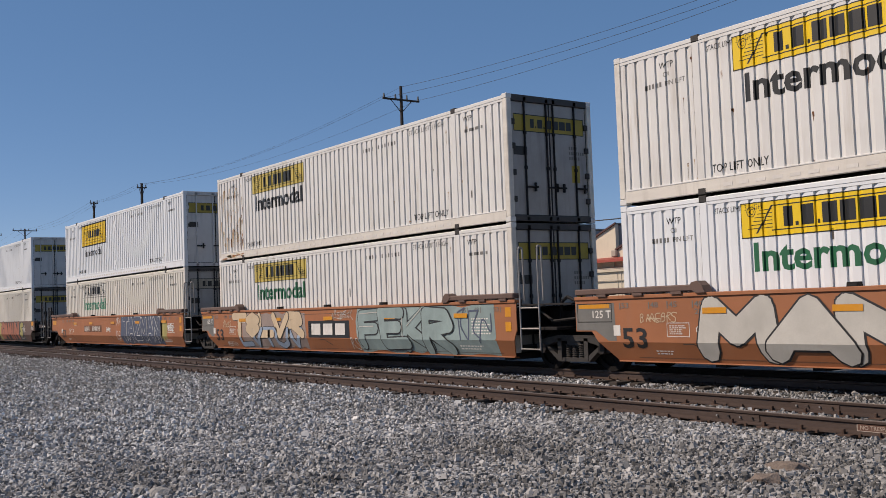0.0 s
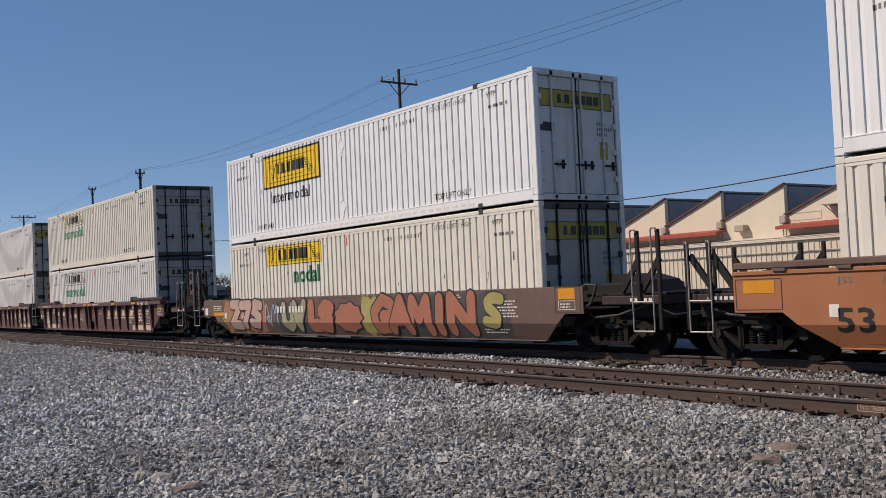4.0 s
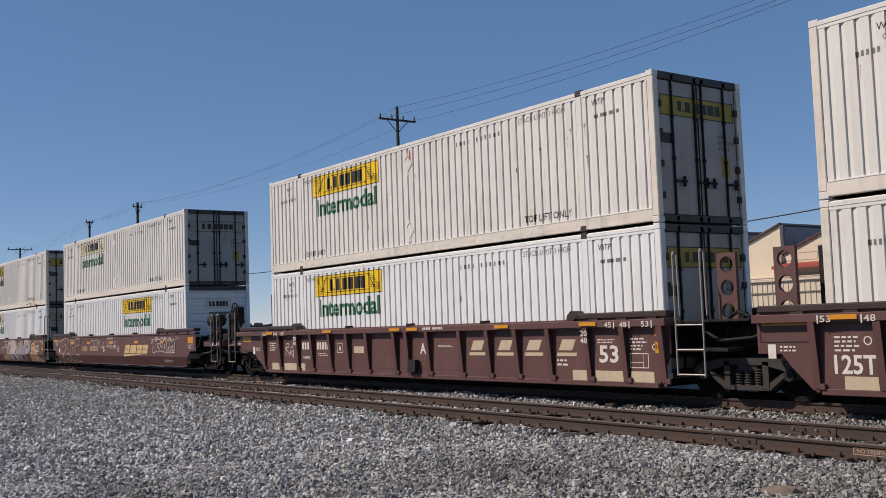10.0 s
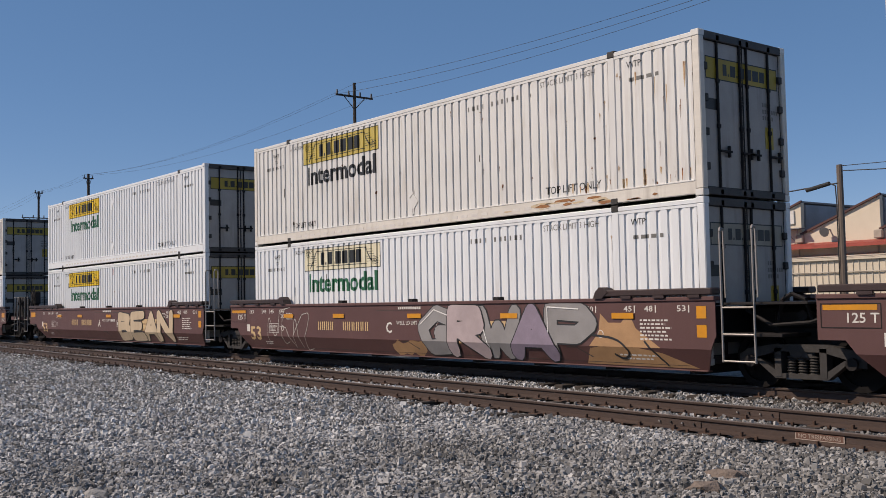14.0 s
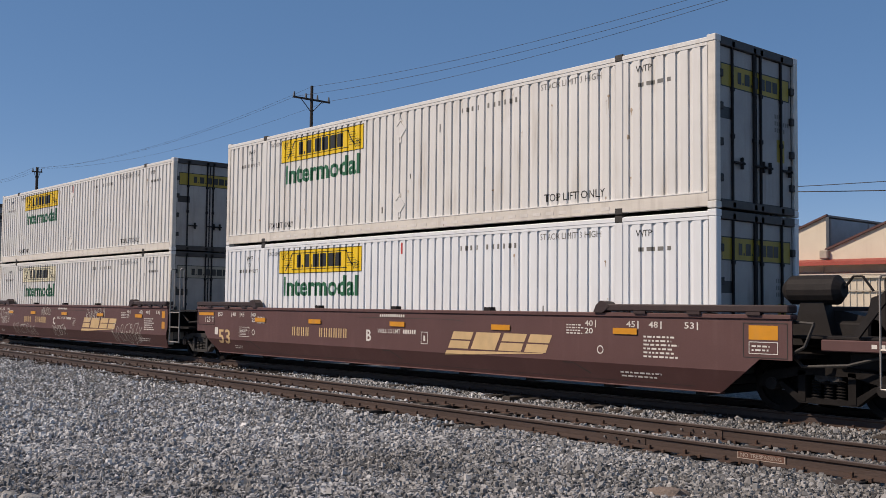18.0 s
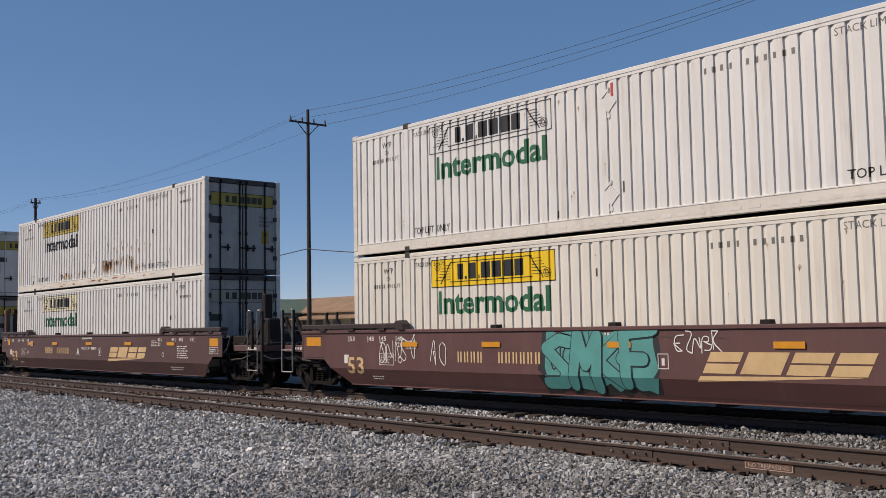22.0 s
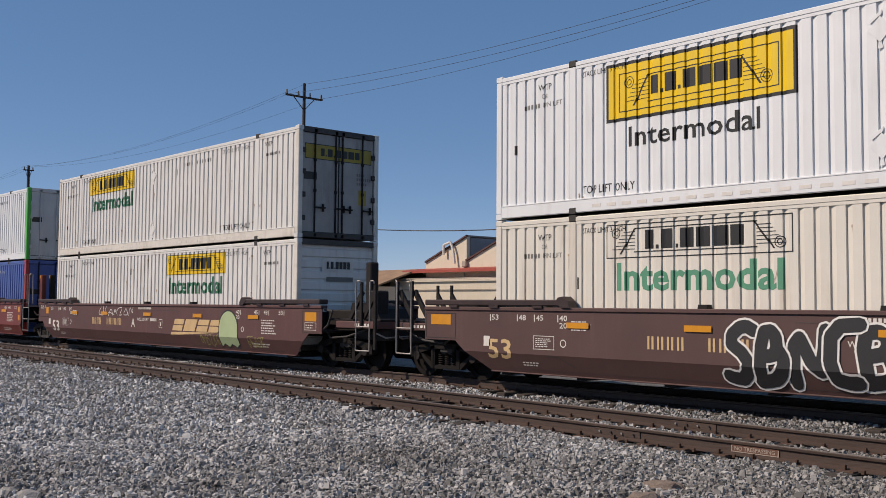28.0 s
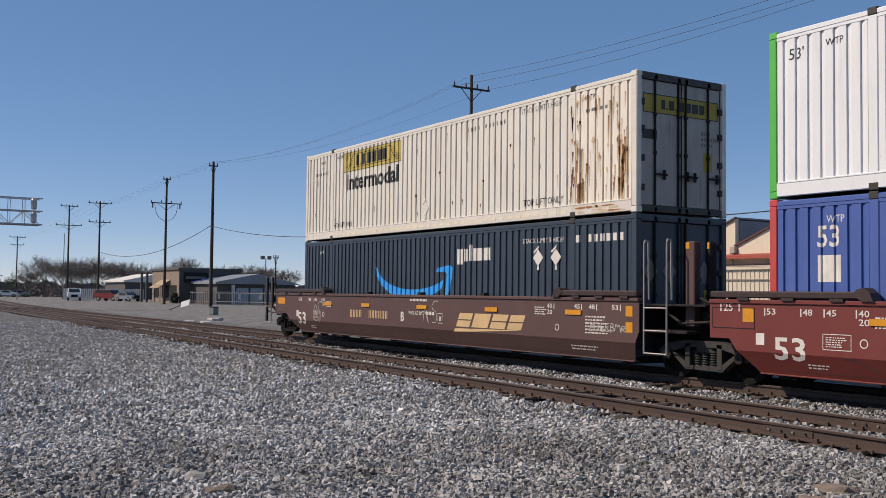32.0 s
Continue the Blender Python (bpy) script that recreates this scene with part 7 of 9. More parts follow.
def gravel_material(name, tones, scale, bump):
    m = bpy.data.materials.new(name)
    nt, bs = nodes_of(m)
    N, K = nt.nodes, nt.links
    co = N.new("ShaderNodeTexCoord")
    vo = N.new("ShaderNodeTexVoronoi")
    vo.inputs["Scale"].default_value = scale
    no = N.new("ShaderNodeTexNoise")
    no.inputs["Scale"].default_value = 0.35
    no.inputs["Detail"].default_value = 5
    K.new(co.outputs["Object"], vo.inputs["Vector"])
    K.new(co.outputs["Object"], no.inputs["Vector"])
    sep = N.new("ShaderNodeSeparateColor")
    K.new(vo.outputs["Color"], sep.inputs[0])
    r = N.new("ShaderNodeValToRGB")
    for k, (p, c) in enumerate(tones):
        e = r.color_ramp.elements[k] if k < 2 else r.color_ramp.elements.new(p)
        e.position, e.color = p, (*c, 1)
    K.new(sep.outputs[0], r.inputs[0])
    big = N.new("ShaderNodeMapRange")
    big.inputs["From Min"].default_value, big.inputs["From Max"].default_value = 0.35, 0.7
    big.inputs["To Min"].default_value, big.inputs["To Max"].default_value = 0.78, 1.12
    K.new(no.outputs["Fac"], big.inputs["Value"])
    mx = N.new("ShaderNodeMix")
    mx.data_type, mx.blend_type = "RGBA", "MULTIPLY"
    mx.inputs[0].default_value = 1.0
    K.new(r.outputs[0], mx.inputs[6])
    K.new(big.outputs[0], mx.inputs[7])
    # the lot beyond the tracks is rolled finer and paler
    xyz = N.new("ShaderNodeSeparateXYZ")
    K.new(co.outputs["Object"], xyz.inputs[0])
    lot = N.new("ShaderNodeMapRange")
    lot.inputs["From Min"].default_value, lot.inputs["From Max"].default_value = 17.6, 20.5
    K.new(xyz.outputs[1], lot.inputs["Value"])
    fine = N.new("ShaderNodeTexNoise")
    fine.inputs["Scale"].default_value, fine.inputs["Detail"].default_value = 1.2, 8
    K.new(co.outputs["Object"], fine.inputs["Vector"])
    tone = N.new("ShaderNodeValToRGB")
    tone.color_ramp.elements[0].position, tone.color_ramp.elements[0].color = 0.3, (0.10, 0.097, 0.09, 1)
    tone.color_ramp.elements[1].position, tone.color_ramp.elements[1].color = 0.7, (0.235, 0.23, 0.218, 1)
    K.new(fine.outputs["Fac"], tone.inputs[0])
    both = N.new("ShaderNodeMix")
    both.data_type = "RGBA"
    K.new(lot.outputs[0], both.inputs[0])
    K.new(mx.outputs[2], both.inputs[6])
    K.new(tone.outputs[0], both.inputs[7])
    K.new(both.outputs[2], bs.inputs["Base Color"])
    bs.inputs["Roughness"].default_value = 0.9
    b = N.new("ShaderNodeBump")
    b.inputs["Strength"].default_value = bump
    b.inputs["Distance"].default_value = 0.03
    b.invert = True
    K.new(vo.outputs["Distance"], b.inputs["Height"])
    K.new(b.outputs[0], bs.inputs["Normal"])
    return m


GRAVEL = gravel_material("grey_gravel", [(0.0, (0.03, 0.03, 0.029)), (1.0, (0.24, 0.24, 0.238)), (0.5, (0.08, 0.08, 0.078))], 26.0, 1.0)
STONE = bpy.data.materials.new("crushed_stone")
s_nt, s_bs = nodes_of(STONE)
s_geo = s_nt.nodes.new("ShaderNodeNewGeometry")
s_ramp = s_nt.nodes.new("ShaderNodeValToRGB")
s_ramp.color_ramp.elements[0].color = (0.12, 0.12, 0.119, 1)
s_ramp.color_ramp.elements[1].color = (0.78, 0.774, 0.762, 1)
s_mid = s_ramp.color_ramp.elements.new(0.75)
s_mid.color = (0.54, 0.537, 0.529, 1)
s_tan = s_ramp.color_ramp.elements.new(0.4)
s_tan.color = (0.34, 0.338, 0.333, 1)
s_nt.links.new(s_geo.outputs["Random Per Island"], s_ramp.inputs[0])
# dirtier, earth-stained stones in patches and towards the worn ground near the notice rail
s_co = s_nt.nodes.new("ShaderNodeTexCoord")
s_no = s_nt.nodes.new("ShaderNodeTexNoise")
s_no.inputs["Scale"].default_value, s_no.inputs["Detail"].default_value = 0.45, 6
s_xyz = s_nt.nodes.new("ShaderNodeSeparateXYZ")
s_map = s_nt.nodes.new("ShaderNodeMapRange")
s_map.inputs["From Min"].default_value, s_map.inputs["From Max"].default_value = -18.0, -6.0
s_map.inputs["To Min"].default_value, s_map.inputs["To Max"].default_value = -0.25, 0.35
s_add = s_nt.nodes.new("ShaderNodeMath")
s_fac = s_nt.nodes.new("ShaderNodeMapRange")
s_fac.inputs["From Min"].default_value, s_fac.inputs["From Max"].default_value = 0.35, 0.9
s_mix = s_nt.nodes.new("ShaderNodeMix")
s_mix.data_type, s_mix.blend_type = "RGBA", "MULTIPLY"
s_mix.inputs[7].default_value = (0.42, 0.405, 0.385, 1)
s_nt.links.new(s_co.outputs["Object"], s_no.inputs["Vector"])
s_nt.links.new(s_co.outputs["Object"], s_xyz.inputs[0])
s_nt.links.new(s_xyz.outputs[0], s_map.inputs["Value"])
s_nt.links.new(s_no.outputs["Fac"], s_add.inputs[0])
s_nt.links.new(s_map.outputs[0], s_add.inputs[1])
s_nt.links.new(s_add.outputs[0], s_fac.inputs["Value"])
s_nt.links.new(s_fac.outputs[0], s_mix.inputs[0])
s_nt.links.new(s_ramp.outputs[0], s_mix.inputs[6])
s_nt.links.new(s_mix.outputs[2], s_bs.inputs["Base Color"])
s_bs.inputs["Roughness"].default_value = 0.9
RAILSTEEL = material("rusty_rail_steel", (0.072, 0.047, 0.037), 0.65, 0.3, vary=0.25, scale=3, fine=50, bump=0.2, stretch=(0.3, 1, 1))
RAILTOP = material("worn_rail_head", (0.22, 0.185, 0.165), 0.5, 0.4, vary=0.2, scale=4, bump=0.05, stretch=(0.1, 1, 1))
TIE = material("weathered_tie_wood", (0.046, 0.036, 0.029), 0.9, vary=0.35, scale=3, fine=40, bump=0.4, stretch=(1, 0.2, 1))
RUSTPLATE = material("rusty_tie_plate", (0.085, 0.048, 0.032), 0.8, 0.2, vary=0.3, scale=10, bump=0.3)


def near_off(x, y):
    """How far beyond the empty track's centre line, at any x."""
    return y - NEAR_Y - NEAR_LEAN * x


def ground_height(x, y):
    h = GROUND_Z + 0.05 * noise.noise(Vector((x * 0.18, y * 0.18, 0.3))) + 0.05 * noise.noise(Vector((x * 0.75, y * 1.1, 4.0))) - 0.12 * max(0.0, noise.noise(Vector((x * 0.6, y * 0.9, 21.0))) - 0.22) + 0.03 * noise.noise(Vector((x * 2.2, y * 2.6, 8.0)))
    v = near_off(x, y)
    if v < -2.1:
        h -= 0.05 * min(1.0, (-2.1 - v) / 3.0)
    if -2.3 < v < -0.80:
        h += 0.018 * min(1.0, (v + 2.3) / 0.6)
    gap = TRACK_Y - y
    if v > 1.3 and gap > 1.3:
        h -= 0.10 * math.sin((v - 1.3) / (v + gap - 2.6) * math.pi)
    return h


def ground_sheet():
    s = Shape()
    xs = [-3000, -1500, -800, -400, -250, -160, -110, -80] + list(np.arange(-60, 0, 0.35)) + list(np.arange(0, 16, 0.8)) + [20, 30, 60, 150, 400, 1000, 3000]
    ys = [-3000, -1000, -300, -100, -40, -15, -6, -2] + list(np.arange(0, 20, 0.35)) + [22, 25, 30, 40, 60, 100, 200, 400, 900, 1800, 3000]
    for x in xs:
        for y in ys:
            s.v.append((float(x), float(y), ground_height(x, y) if abs(x) < 100 and abs(y) < 100 else GROUND_Z))
    n = len(ys)
    for i in range(len(xs) - 1):
        for j in range(n - 1):
            s.f.append((i * n + j, (i + 1) * n + j, (i + 1) * n + j + 1, i * n + j + 1))
    return s


tagged(put("ground", ground_sheet(), GRAVEL), "grey crushed gravel yard beside the tracks", "ground", kind="structure")


def stones(name, count, region, size, label, seed, blocky=False):
    """Loose crushed stones, many small faceted lumps in one mesh. region(rng) gives x, y."""
    rng = np.random.default_rng(seed)
    if blocky:
        base = np.array([(a, b, c) for a in (-0.72, 0.72) for b in (-0.72, 0.72) for c in (-0.72, 0.72)])
        base[1::2, :2] *= 0.66
        tri = np.array([(0, 1, 3, 2), (4, 6, 7, 5), (0, 4, 5, 1), (2, 3, 7, 6), (1, 5, 7, 3)])
    else:
        base = np.array([(1, 0, 0), (-1, 0, 0), (0, 1, 0), (0, -1, 0), (0, 0, 1), (0, 0, -1)], float)
        tri = np.array([(0, 2, 4), (2, 1, 4), (1, 3, 4), (3, 0, 4), (2, 0, 5), (1, 2, 5), (3, 1, 5), (0, 3, 5)])
    m = len(base)
    xy = region(rng, count)
    n = len(xy)
    r = size * np.exp(rng.normal(0, 0.24, n))
    v = base[None] * (0.65 + 0.7 * rng.random((n, m, 3)).mean(2, keepdims=True)) + rng.normal(0, 0.16 if blocky else 0.18, (n, m, 3))
    v *= r[:, None, None] * np.stack([rng.uniform(0.8, 1.3, n), rng.uniform(0.7, 1.1, n), rng.uniform(0.62, 1.0, n)], 1)[:, None, :]
    a = rng.uniform(0, 6.283, n)
    t = rng.normal(0, 0.28, n)
    c, s_ = np.cos(a), np.sin(a)
    x, y, z = v[..., 0], v[..., 1], v[..., 2]
    ct, st = np.cos(t)[:, None], np.sin(t)[:, None]
    y, z = y * ct - z * st, y * st + z * ct
    x, y = x * c[:, None] - y * s_[:, None], x * s_[:, None] + y * c[:, None]
    zz = np.array([ground_height(p, q) for p, q in xy])
    v = np.stack([x + xy[:, :1], y + xy[:, 1:], z + (zz + r * rng.uniform(-0.6, 1.1, n))[:, None]], 2).reshape(-1, 3)
    f = (tri[None] + m * np.arange(n)[:, None, None]).reshape(-1, tri.shape[1])
    me = bpy.data.meshes.new(name)
    me.from_pydata(v.tolist(), [], f.tolist())
    ob = put(name, me, STONE)
    return tagged(ob, label, "gravel", kind="stuff")


def yard(rng, n):
    """Denser where the eye is nearer."""
    d = 13.5 + 46 * rng.random(n * 2) ** 1.9
    a = np.radians(rng.uniform(20, 86, n * 2))
    p = np.stack([-d * np.sin(a), d * np.cos(a)], 1)
    return p[near_off(p[:, 0], p[:, 1]) < -0.97][:n]


def yard_close(rng, n):
    d = np.sqrt(rng.uniform(7.6 ** 2, 14.2 ** 2, n * 2))
    a = np.radians(rng.uniform(18, 86, n * 2))
    p = np.stack([-d * np.sin(a), d * np.cos(a)], 1)
    return p[near_off(p[:, 0], p[:, 1]) < -0.97][:n]


def between_rails(rng, n):
    x = -4 - 46 * rng.random(n) ** 1.6
    return np.stack([x, NEAR_Y + NEAR_LEAN * x + rng.uniform(-0.6, 0.6, n)], 1)


def between_tracks(rng, n):
    x = -4 - 50 * rng.random(n) ** 1.6
    lo = NEAR_Y + NEAR_LEAN * x + 0.95
    return np.stack([x, lo + (TRACK_Y - 0.82 - lo) * rng.random(n)], 1)


stones("gravel_stones", 105000, yard_close, 0.0225, "loose grey crushed stones covering the yard", 5, True)
stones("gravel_stones", 70000, yard, 0.025, "loose grey crushed stones farther down the yard", 15, True)
stones("ballast_stones", 12000, between_rails, 0.026, "grey ballast stones between the empty rails", 6, True)
stones("ballast_stones", 40000, between_tracks, 0.022, "pale ballast stones between the two tracks", 7, True)

RAIL_POLY = [(-0.07, -0.165), (0.07, -0.165), (0.07, -0.150), (0.012, -0.125), (0.010, -0.045), (0.034, -0.030), (0.036, -0.006), (0.028, 0.0), (-0.028, 0.0), (-0.036, -0.006), (-0.034, -0.030), (-0.010, -0.045), (-0.012, -0.125), (-0.07, -0.150)]


def track(cy, label, lean=0.0, x0=-420.0, x1=60.0):
    tr = thing("track", label, "railway track", pose(0, cy, 0, 0, 0, math.degrees(math.atan(lean))), kind="structure")
    for sy in (-0.755, 0.755):
        r = put("rail", Shape().prism([(u + sy, w) for u, w in RAIL_POLY], "x", x0, x1), RAILSTEEL, tr)
        put("rail_head", Shape().box(x0, x1, sy - 0.024, sy + 0.024, -0.001, 0.003), RAILTOP, r)
    tie = Shape().cbox(-0.115, 0.115, -1.30, 1.30, -0.34, -0.168, 0.012).mesh("tie")
    plate = Shape().cbox(-0.10, 0.10, -0.17, 0.17, -0.172, -0.155, 0.004).cbox(-0.05, -0.02, -0.11, -0.07, -0.16, -0.10, 0.004).cbox(0.02, 0.05, 0.07, 0.11, -0.16, -0.10, 0.004).mesh("tie_plate")
    anchor = Shape().cbox(-0.02, 0.02, -0.09, 0.09, -0.185, -0.14, 0.004).mesh("anchor")
    n = 0
    x = -2.0
    while n < 110:
        jig = random.Random(n * 7 + int(cy)).uniform(-0.03, 0.03)
        t = put("tie", tie, TIE, tr, pose(x + jig, 0, random.Random(n).uniform(-0.02, 0.012), 0, 0, jig * 40))
        for sy in (-0.755, 0.755):
            put("tie_plate", plate, RUSTPLATE, t, (0, sy, 0))
            put("rail_anchor", anchor, RUSTPLATE, t, (0.16, sy, 0))
        x -= 0.53
        n += 1
    far = Shape()
    while x > -200:
        far.box(x - 0.115, x + 0.115, -1.3, 1.3, -0.34, -0.168)
        x -= 0.53
    tagged(put("ties_beyond", far, TIE, tr), kind="stuff")
    return tr


near_track = track(NEAR_Y, "empty rusty railway track with wooden ties", NEAR_LEAN, -145.0)
track(TRACK_Y, "railway track under the passing train")
for jx, jy in ((-8.38, NEAR_Y - 0.755), (-8.29, NEAR_Y + 0.755), (-20.2, NEAR_Y - 0.755)):
    bar = put("joint_bar", Shape().prism([(jy - NEAR_Y - 0.026, -0.128), (jy - NEAR_Y + 0.026, -0.128), (jy - NEAR_Y + 0.022, -0.045), (jy - NEAR_Y - 0.022, -0.045)], "x", jx - 0.38, jx + 0.38), RAILSTEEL, near_track)
    for q in range(4):
        put("bolt", shared("joint_bolt", lambda: Shape().tube((0, -0.045, 0), (0, 0.0, 0), 0.014, 6)), GEAR if q % 2 else SHINY, bar, (jx - 0.28 + 0.187 * q, jy - NEAR_Y - 0.005, -0.085))
put("rust_patch", Shape().box(-6.64, -6.02, -0.7785, -0.775, -0.125, -0.045), material("bare_rust_patch", (0.125, 0.06, 0.04), 0.8, vary=0.3, scale=8, bump=0.1), near_track, label="rusty bare patch on the rail web")
FAINTPAINT = material("worn_stencil_paint", (0.36, 0.29, 0.24), 0.8, vary=0.3, scale=20, bump=0.05)
s_text = words_shape("NO TRESPASSING", 0.048, 0.012, 0.53)
s_text.v = [(x - 6.60, y - 0.7805, z - 0.105) for x, y, z in s_text.v]
for a, b, c, d in ((-6.645, -6.632, -0.125, -0.05), (-6.035, -6.022, -0.125, -0.05), (-6.632, -6.035, -0.1255, -0.116)):
    put("stencil_edge", Shape().box(a, b, -0.7805, -0.7786, c, d), FAINTPAINT, near_track)
put("stencilled_notice", s_text, FAINTPAINT, near_track, label="words NO TRESPASSING stencilled on the rail")

# ---- poles and wires ----
POLEWOOD = material("dark_pole_wood", (0.045, 0.034, 0.027), 0.85, vary=0.3, scale=4, fine=40, bump=0.3, stretch=(1, 1, 0.1))
WIRE = material("black_wire", (0.02, 0.02, 0.02), 0.6, vary=0.1, bump=0.0)
INSUL = material("grey_insulator", (0.12, 0.12, 0.12), 0.4, vary=0.2, bump=0.0)


def utility_pole(x, y, h, arms, label, r=0.15):
    p = thing("utility_pole", label, "utility pole", (x, y, GROUND_Z))
    put("shaft", Shape().tube((0, 0, -0.2), (0, 0, h), r, 10, r * 0.62), POLEWOOD, p)
    for z, w, n in arms:
        a = put("crossarm", Shape().cbox(-0.06, 0.06, -w / 2, w / 2, h - z - 0.06, h - z + 0.06, 0.01), POLEWOOD, p)
        for sy in (-1, 1):
            put("arm_brace", Shape().tube((0, sy * w * 0.28, h - z - 0.05), (0, sy * 0.1, h - z - 0.8), 0.03, 5), POLEWOOD, a)
        for k in range(n):
            yy = -w / 2 + 0.1 + (w - 0.2) * k / max(1, n - 1)
            put("insulator", shared("insul", lambda: Shape().tube((0, 0, 0), (0, 0, 0.3), 0.08, 8, 0.05)), INSUL, a, (0, yy, h - z + 0.06))
    return p


def wire(a, b, sag, name="overhead_wire", r=0.0075, n=16, seg=5):
    """A hanging wire, one tube."""
    s = Shape()
    pts = []
    for i in range(n + 1):
        u = i / n
        p = Vector(a).lerp(Vector(b), u)
        p.z -= sag * 4 * u * (1 - u)
        pts.append(p)
    side = (Vector(b) - Vector(a)).cross(Vector((0, 0, 1))).normalized()
    for p in pts:
        for k in range(seg):
            q = 6.2832 * k / seg
            s.v.append(tuple(p + side * (r * math.cos(q)) + Vector((0, 0, r * math.sin(q)))))
    for i in range(n):
        s.f += [(i * seg + k, i * seg + (k + 1) % seg, (i + 1) * seg + (k + 1) % seg, (i + 1) * seg + k) for k in range(seg)]
    return tagged(put(name, s, WIRE), "thin black overhead wire between poles", "wire")


POLE_Y = 38.0
POLES = [(-57.25, 16.8, ((0.95, 3.0, 4),), "dark wooden utility pole with one crossarm behind the train", 0.17),
         (-110.1, 16.4, ((0.5, 1.1, 2),), "tall dark wooden pole without crossarm beside the lot", 0.22),
         (-127.9, 16.2, ((0.2, 1.0, 2), (3.3, 4.0, 4)), "dark wooden utility pole with a low wide crossarm", 0.19),
         (-163.5, 15.7, ((0.3, 3.6, 4), (3.3, 3.4, 4)), "dark wooden utility pole with two crossarms", 0.19),
         (-186.4, 16.7, ((0.2, 3.0, 4), (3.6, 4.4, 4)), "dark wooden utility pole with two crossarms", 0.19),
         (-240.0, 13.4, ((0.2, 3.4, 4), (1.9, 2.8, 2)), "small far utility pole with two crossarms", 0.17)]
for px, ph, arms, lab, pr in POLES:
    utility_pole(px, POLE_Y, ph, arms, lab, pr)
utility_pole(-9.6, POLE_Y, 16.8, ((0.95, 3.0, 4),), "dark wooden utility pole past the factory front", 0.17)
brace_pole = thing("bracket", "curved steel brackets on a wooden utility pole", "pole fitting", (-127.9, POLE_Y, GROUND_Z))
for sy in (-1, 1):
    put("curved_arm", Shape().path([(0, sy * 0.15, 10.6), (0, sy * 0.9, 11.0), (0, sy * 1.3, 11.7), (0, sy * 1.5, 12.7)], 0.03), POLEWOOD, brace_pole)
    put("hanging_insulator", Shape().tube((0, sy * 1.75, 12.25), (0, sy * 1.75, 12.85), 0.09, 8), INSUL, brace_pole)
for dy, dz in ((0.0, 0.0), (-1.3, -0.85), (1.3, -0.85)):
    wire((-57.25, POLE_Y + dy, 16.55 + dz), (-9.6, POLE_Y + dy, 16.55 + dz + (1.2 if dy > 0 else 0.0)), 0.95, r=0.011)
    wire((-57.25, POLE_Y + dy, 16.55 + dz), (-110.1, POLE_Y + dy * 0.35, 16.1), 1.1)
    wire((-110.1, POLE_Y + dy * 0.35, 16.1), (-127.9, POLE_Y + dy * 0.35, 15.9), 0.3)
    wire((-127.9, POLE_Y + dy * 0.35, 15.9), (-163.5, POLE_Y + dy, 15.2), 0.7)
    wire((-163.5, POLE_Y + dy, 15.2), (-240.0, POLE_Y + dy, 13.0), 1.0)
wire((-57.25, POLE_Y - 0.15, 7.0), (-21.8, POLE_Y - 0.1, 6.0), 0.85, "thick_cable", 0.03)
wire((-57.25, POLE_Y - 0.15, 7.0), (-110.1, POLE_Y - 0.15, 8.9), 1.4, "thick_cable", 0.03)
wire((-110.1, POLE_Y - 0.2, 8.9), (-163.5, POLE_Y - 0.2, 7.6), 1.9, "thick_cable", 0.035)
put_pole = thing("service_pole", "short grey wooden pole with a cable splice", "utility pole", (-21.8, POLE_Y, GROUND_Z))
put("shaft", Shape().tube((0, 0, -0.2), (0, 0, 6.95), 0.15, 10, 0.12), material("grey_pole_wood", (0.16, 0.125, 0.10), 0.85, vary=0.25, scale=4, fine=40, bump=0.3, stretch=(1, 1, 0.1)), put_pole)
put("cable_splice", Shape().tube((-1.45, -0.1, 6.03), (-0.4, -0.1, 6.22), 0.085, 10), RUBBER, put_pole)
put("drop_cable", Shape().path([(-0.4, -0.12, 6.22), (-0.12, -0.16, 6.1), (-0.08, -0.17, 5.4), (-0.08, -0.17, 0.2)], 0.025, 6), RUBBER, put_pole)
wire((-21.8, POLE_Y, 6.5), (12.0, POLE_Y + 3, 6.3), 0.5, "thick_cable", 0.02)
wire((-21.8, POLE_Y, 6.7), (12.0, POLE_Y - 1, 7.0), 0.4, "thick_cable", 0.015)

# ---- factory with saw-tooth roof ----
PLASTER = material("cream_wall_paint", (0.62, 0.54, 0.42), 0.8, vary=0.07, scale=0.6, fine=30, bump=0.05, streak=0.35, streak_color=(0.38, 0.31, 0.23))
SHEETWALL = material("cream_sheet_wall", (0.58, 0.51, 0.40), 0.7, vary=0.08, scale=0.8, bump=0.05, streak=0.4, streak_color=(0.36, 0.29, 0.21))
REDTRIM = material("red_trim_paint", (0.34, 0.06, 0.04), 0.6, vary=0.2, scale=2, bump=0.05)
DARKTRIM = material("brown_roof_edge", (0.085, 0.035, 0.03), 0.7, vary=0.3, scale=2, bump=0.05)
ROOFGREY = material("grey_roofing", (0.20, 0.20, 0.205), 0.7, vary=0.15, scale=1, bump=0.1)
GLAZING = material("dusty_glazing", (0.17, 0.19, 0.22), 0.35, vary=0.25, scale=0.8, bump=0.02, streak=0.4, streak_color=(0.08, 0.09, 0.11))
PIPE = material("painted_pipe", (0.36, 0.31, 0.25), 0.6, vary=0.15, scale=3, bump=0.05)
FAC_Y, TOOTH = 65.0, 5.9
fac = thing("factory", "cream factory with saw-tooth roof and red eave", "building", (0, FAC_Y, GROUND_Z))
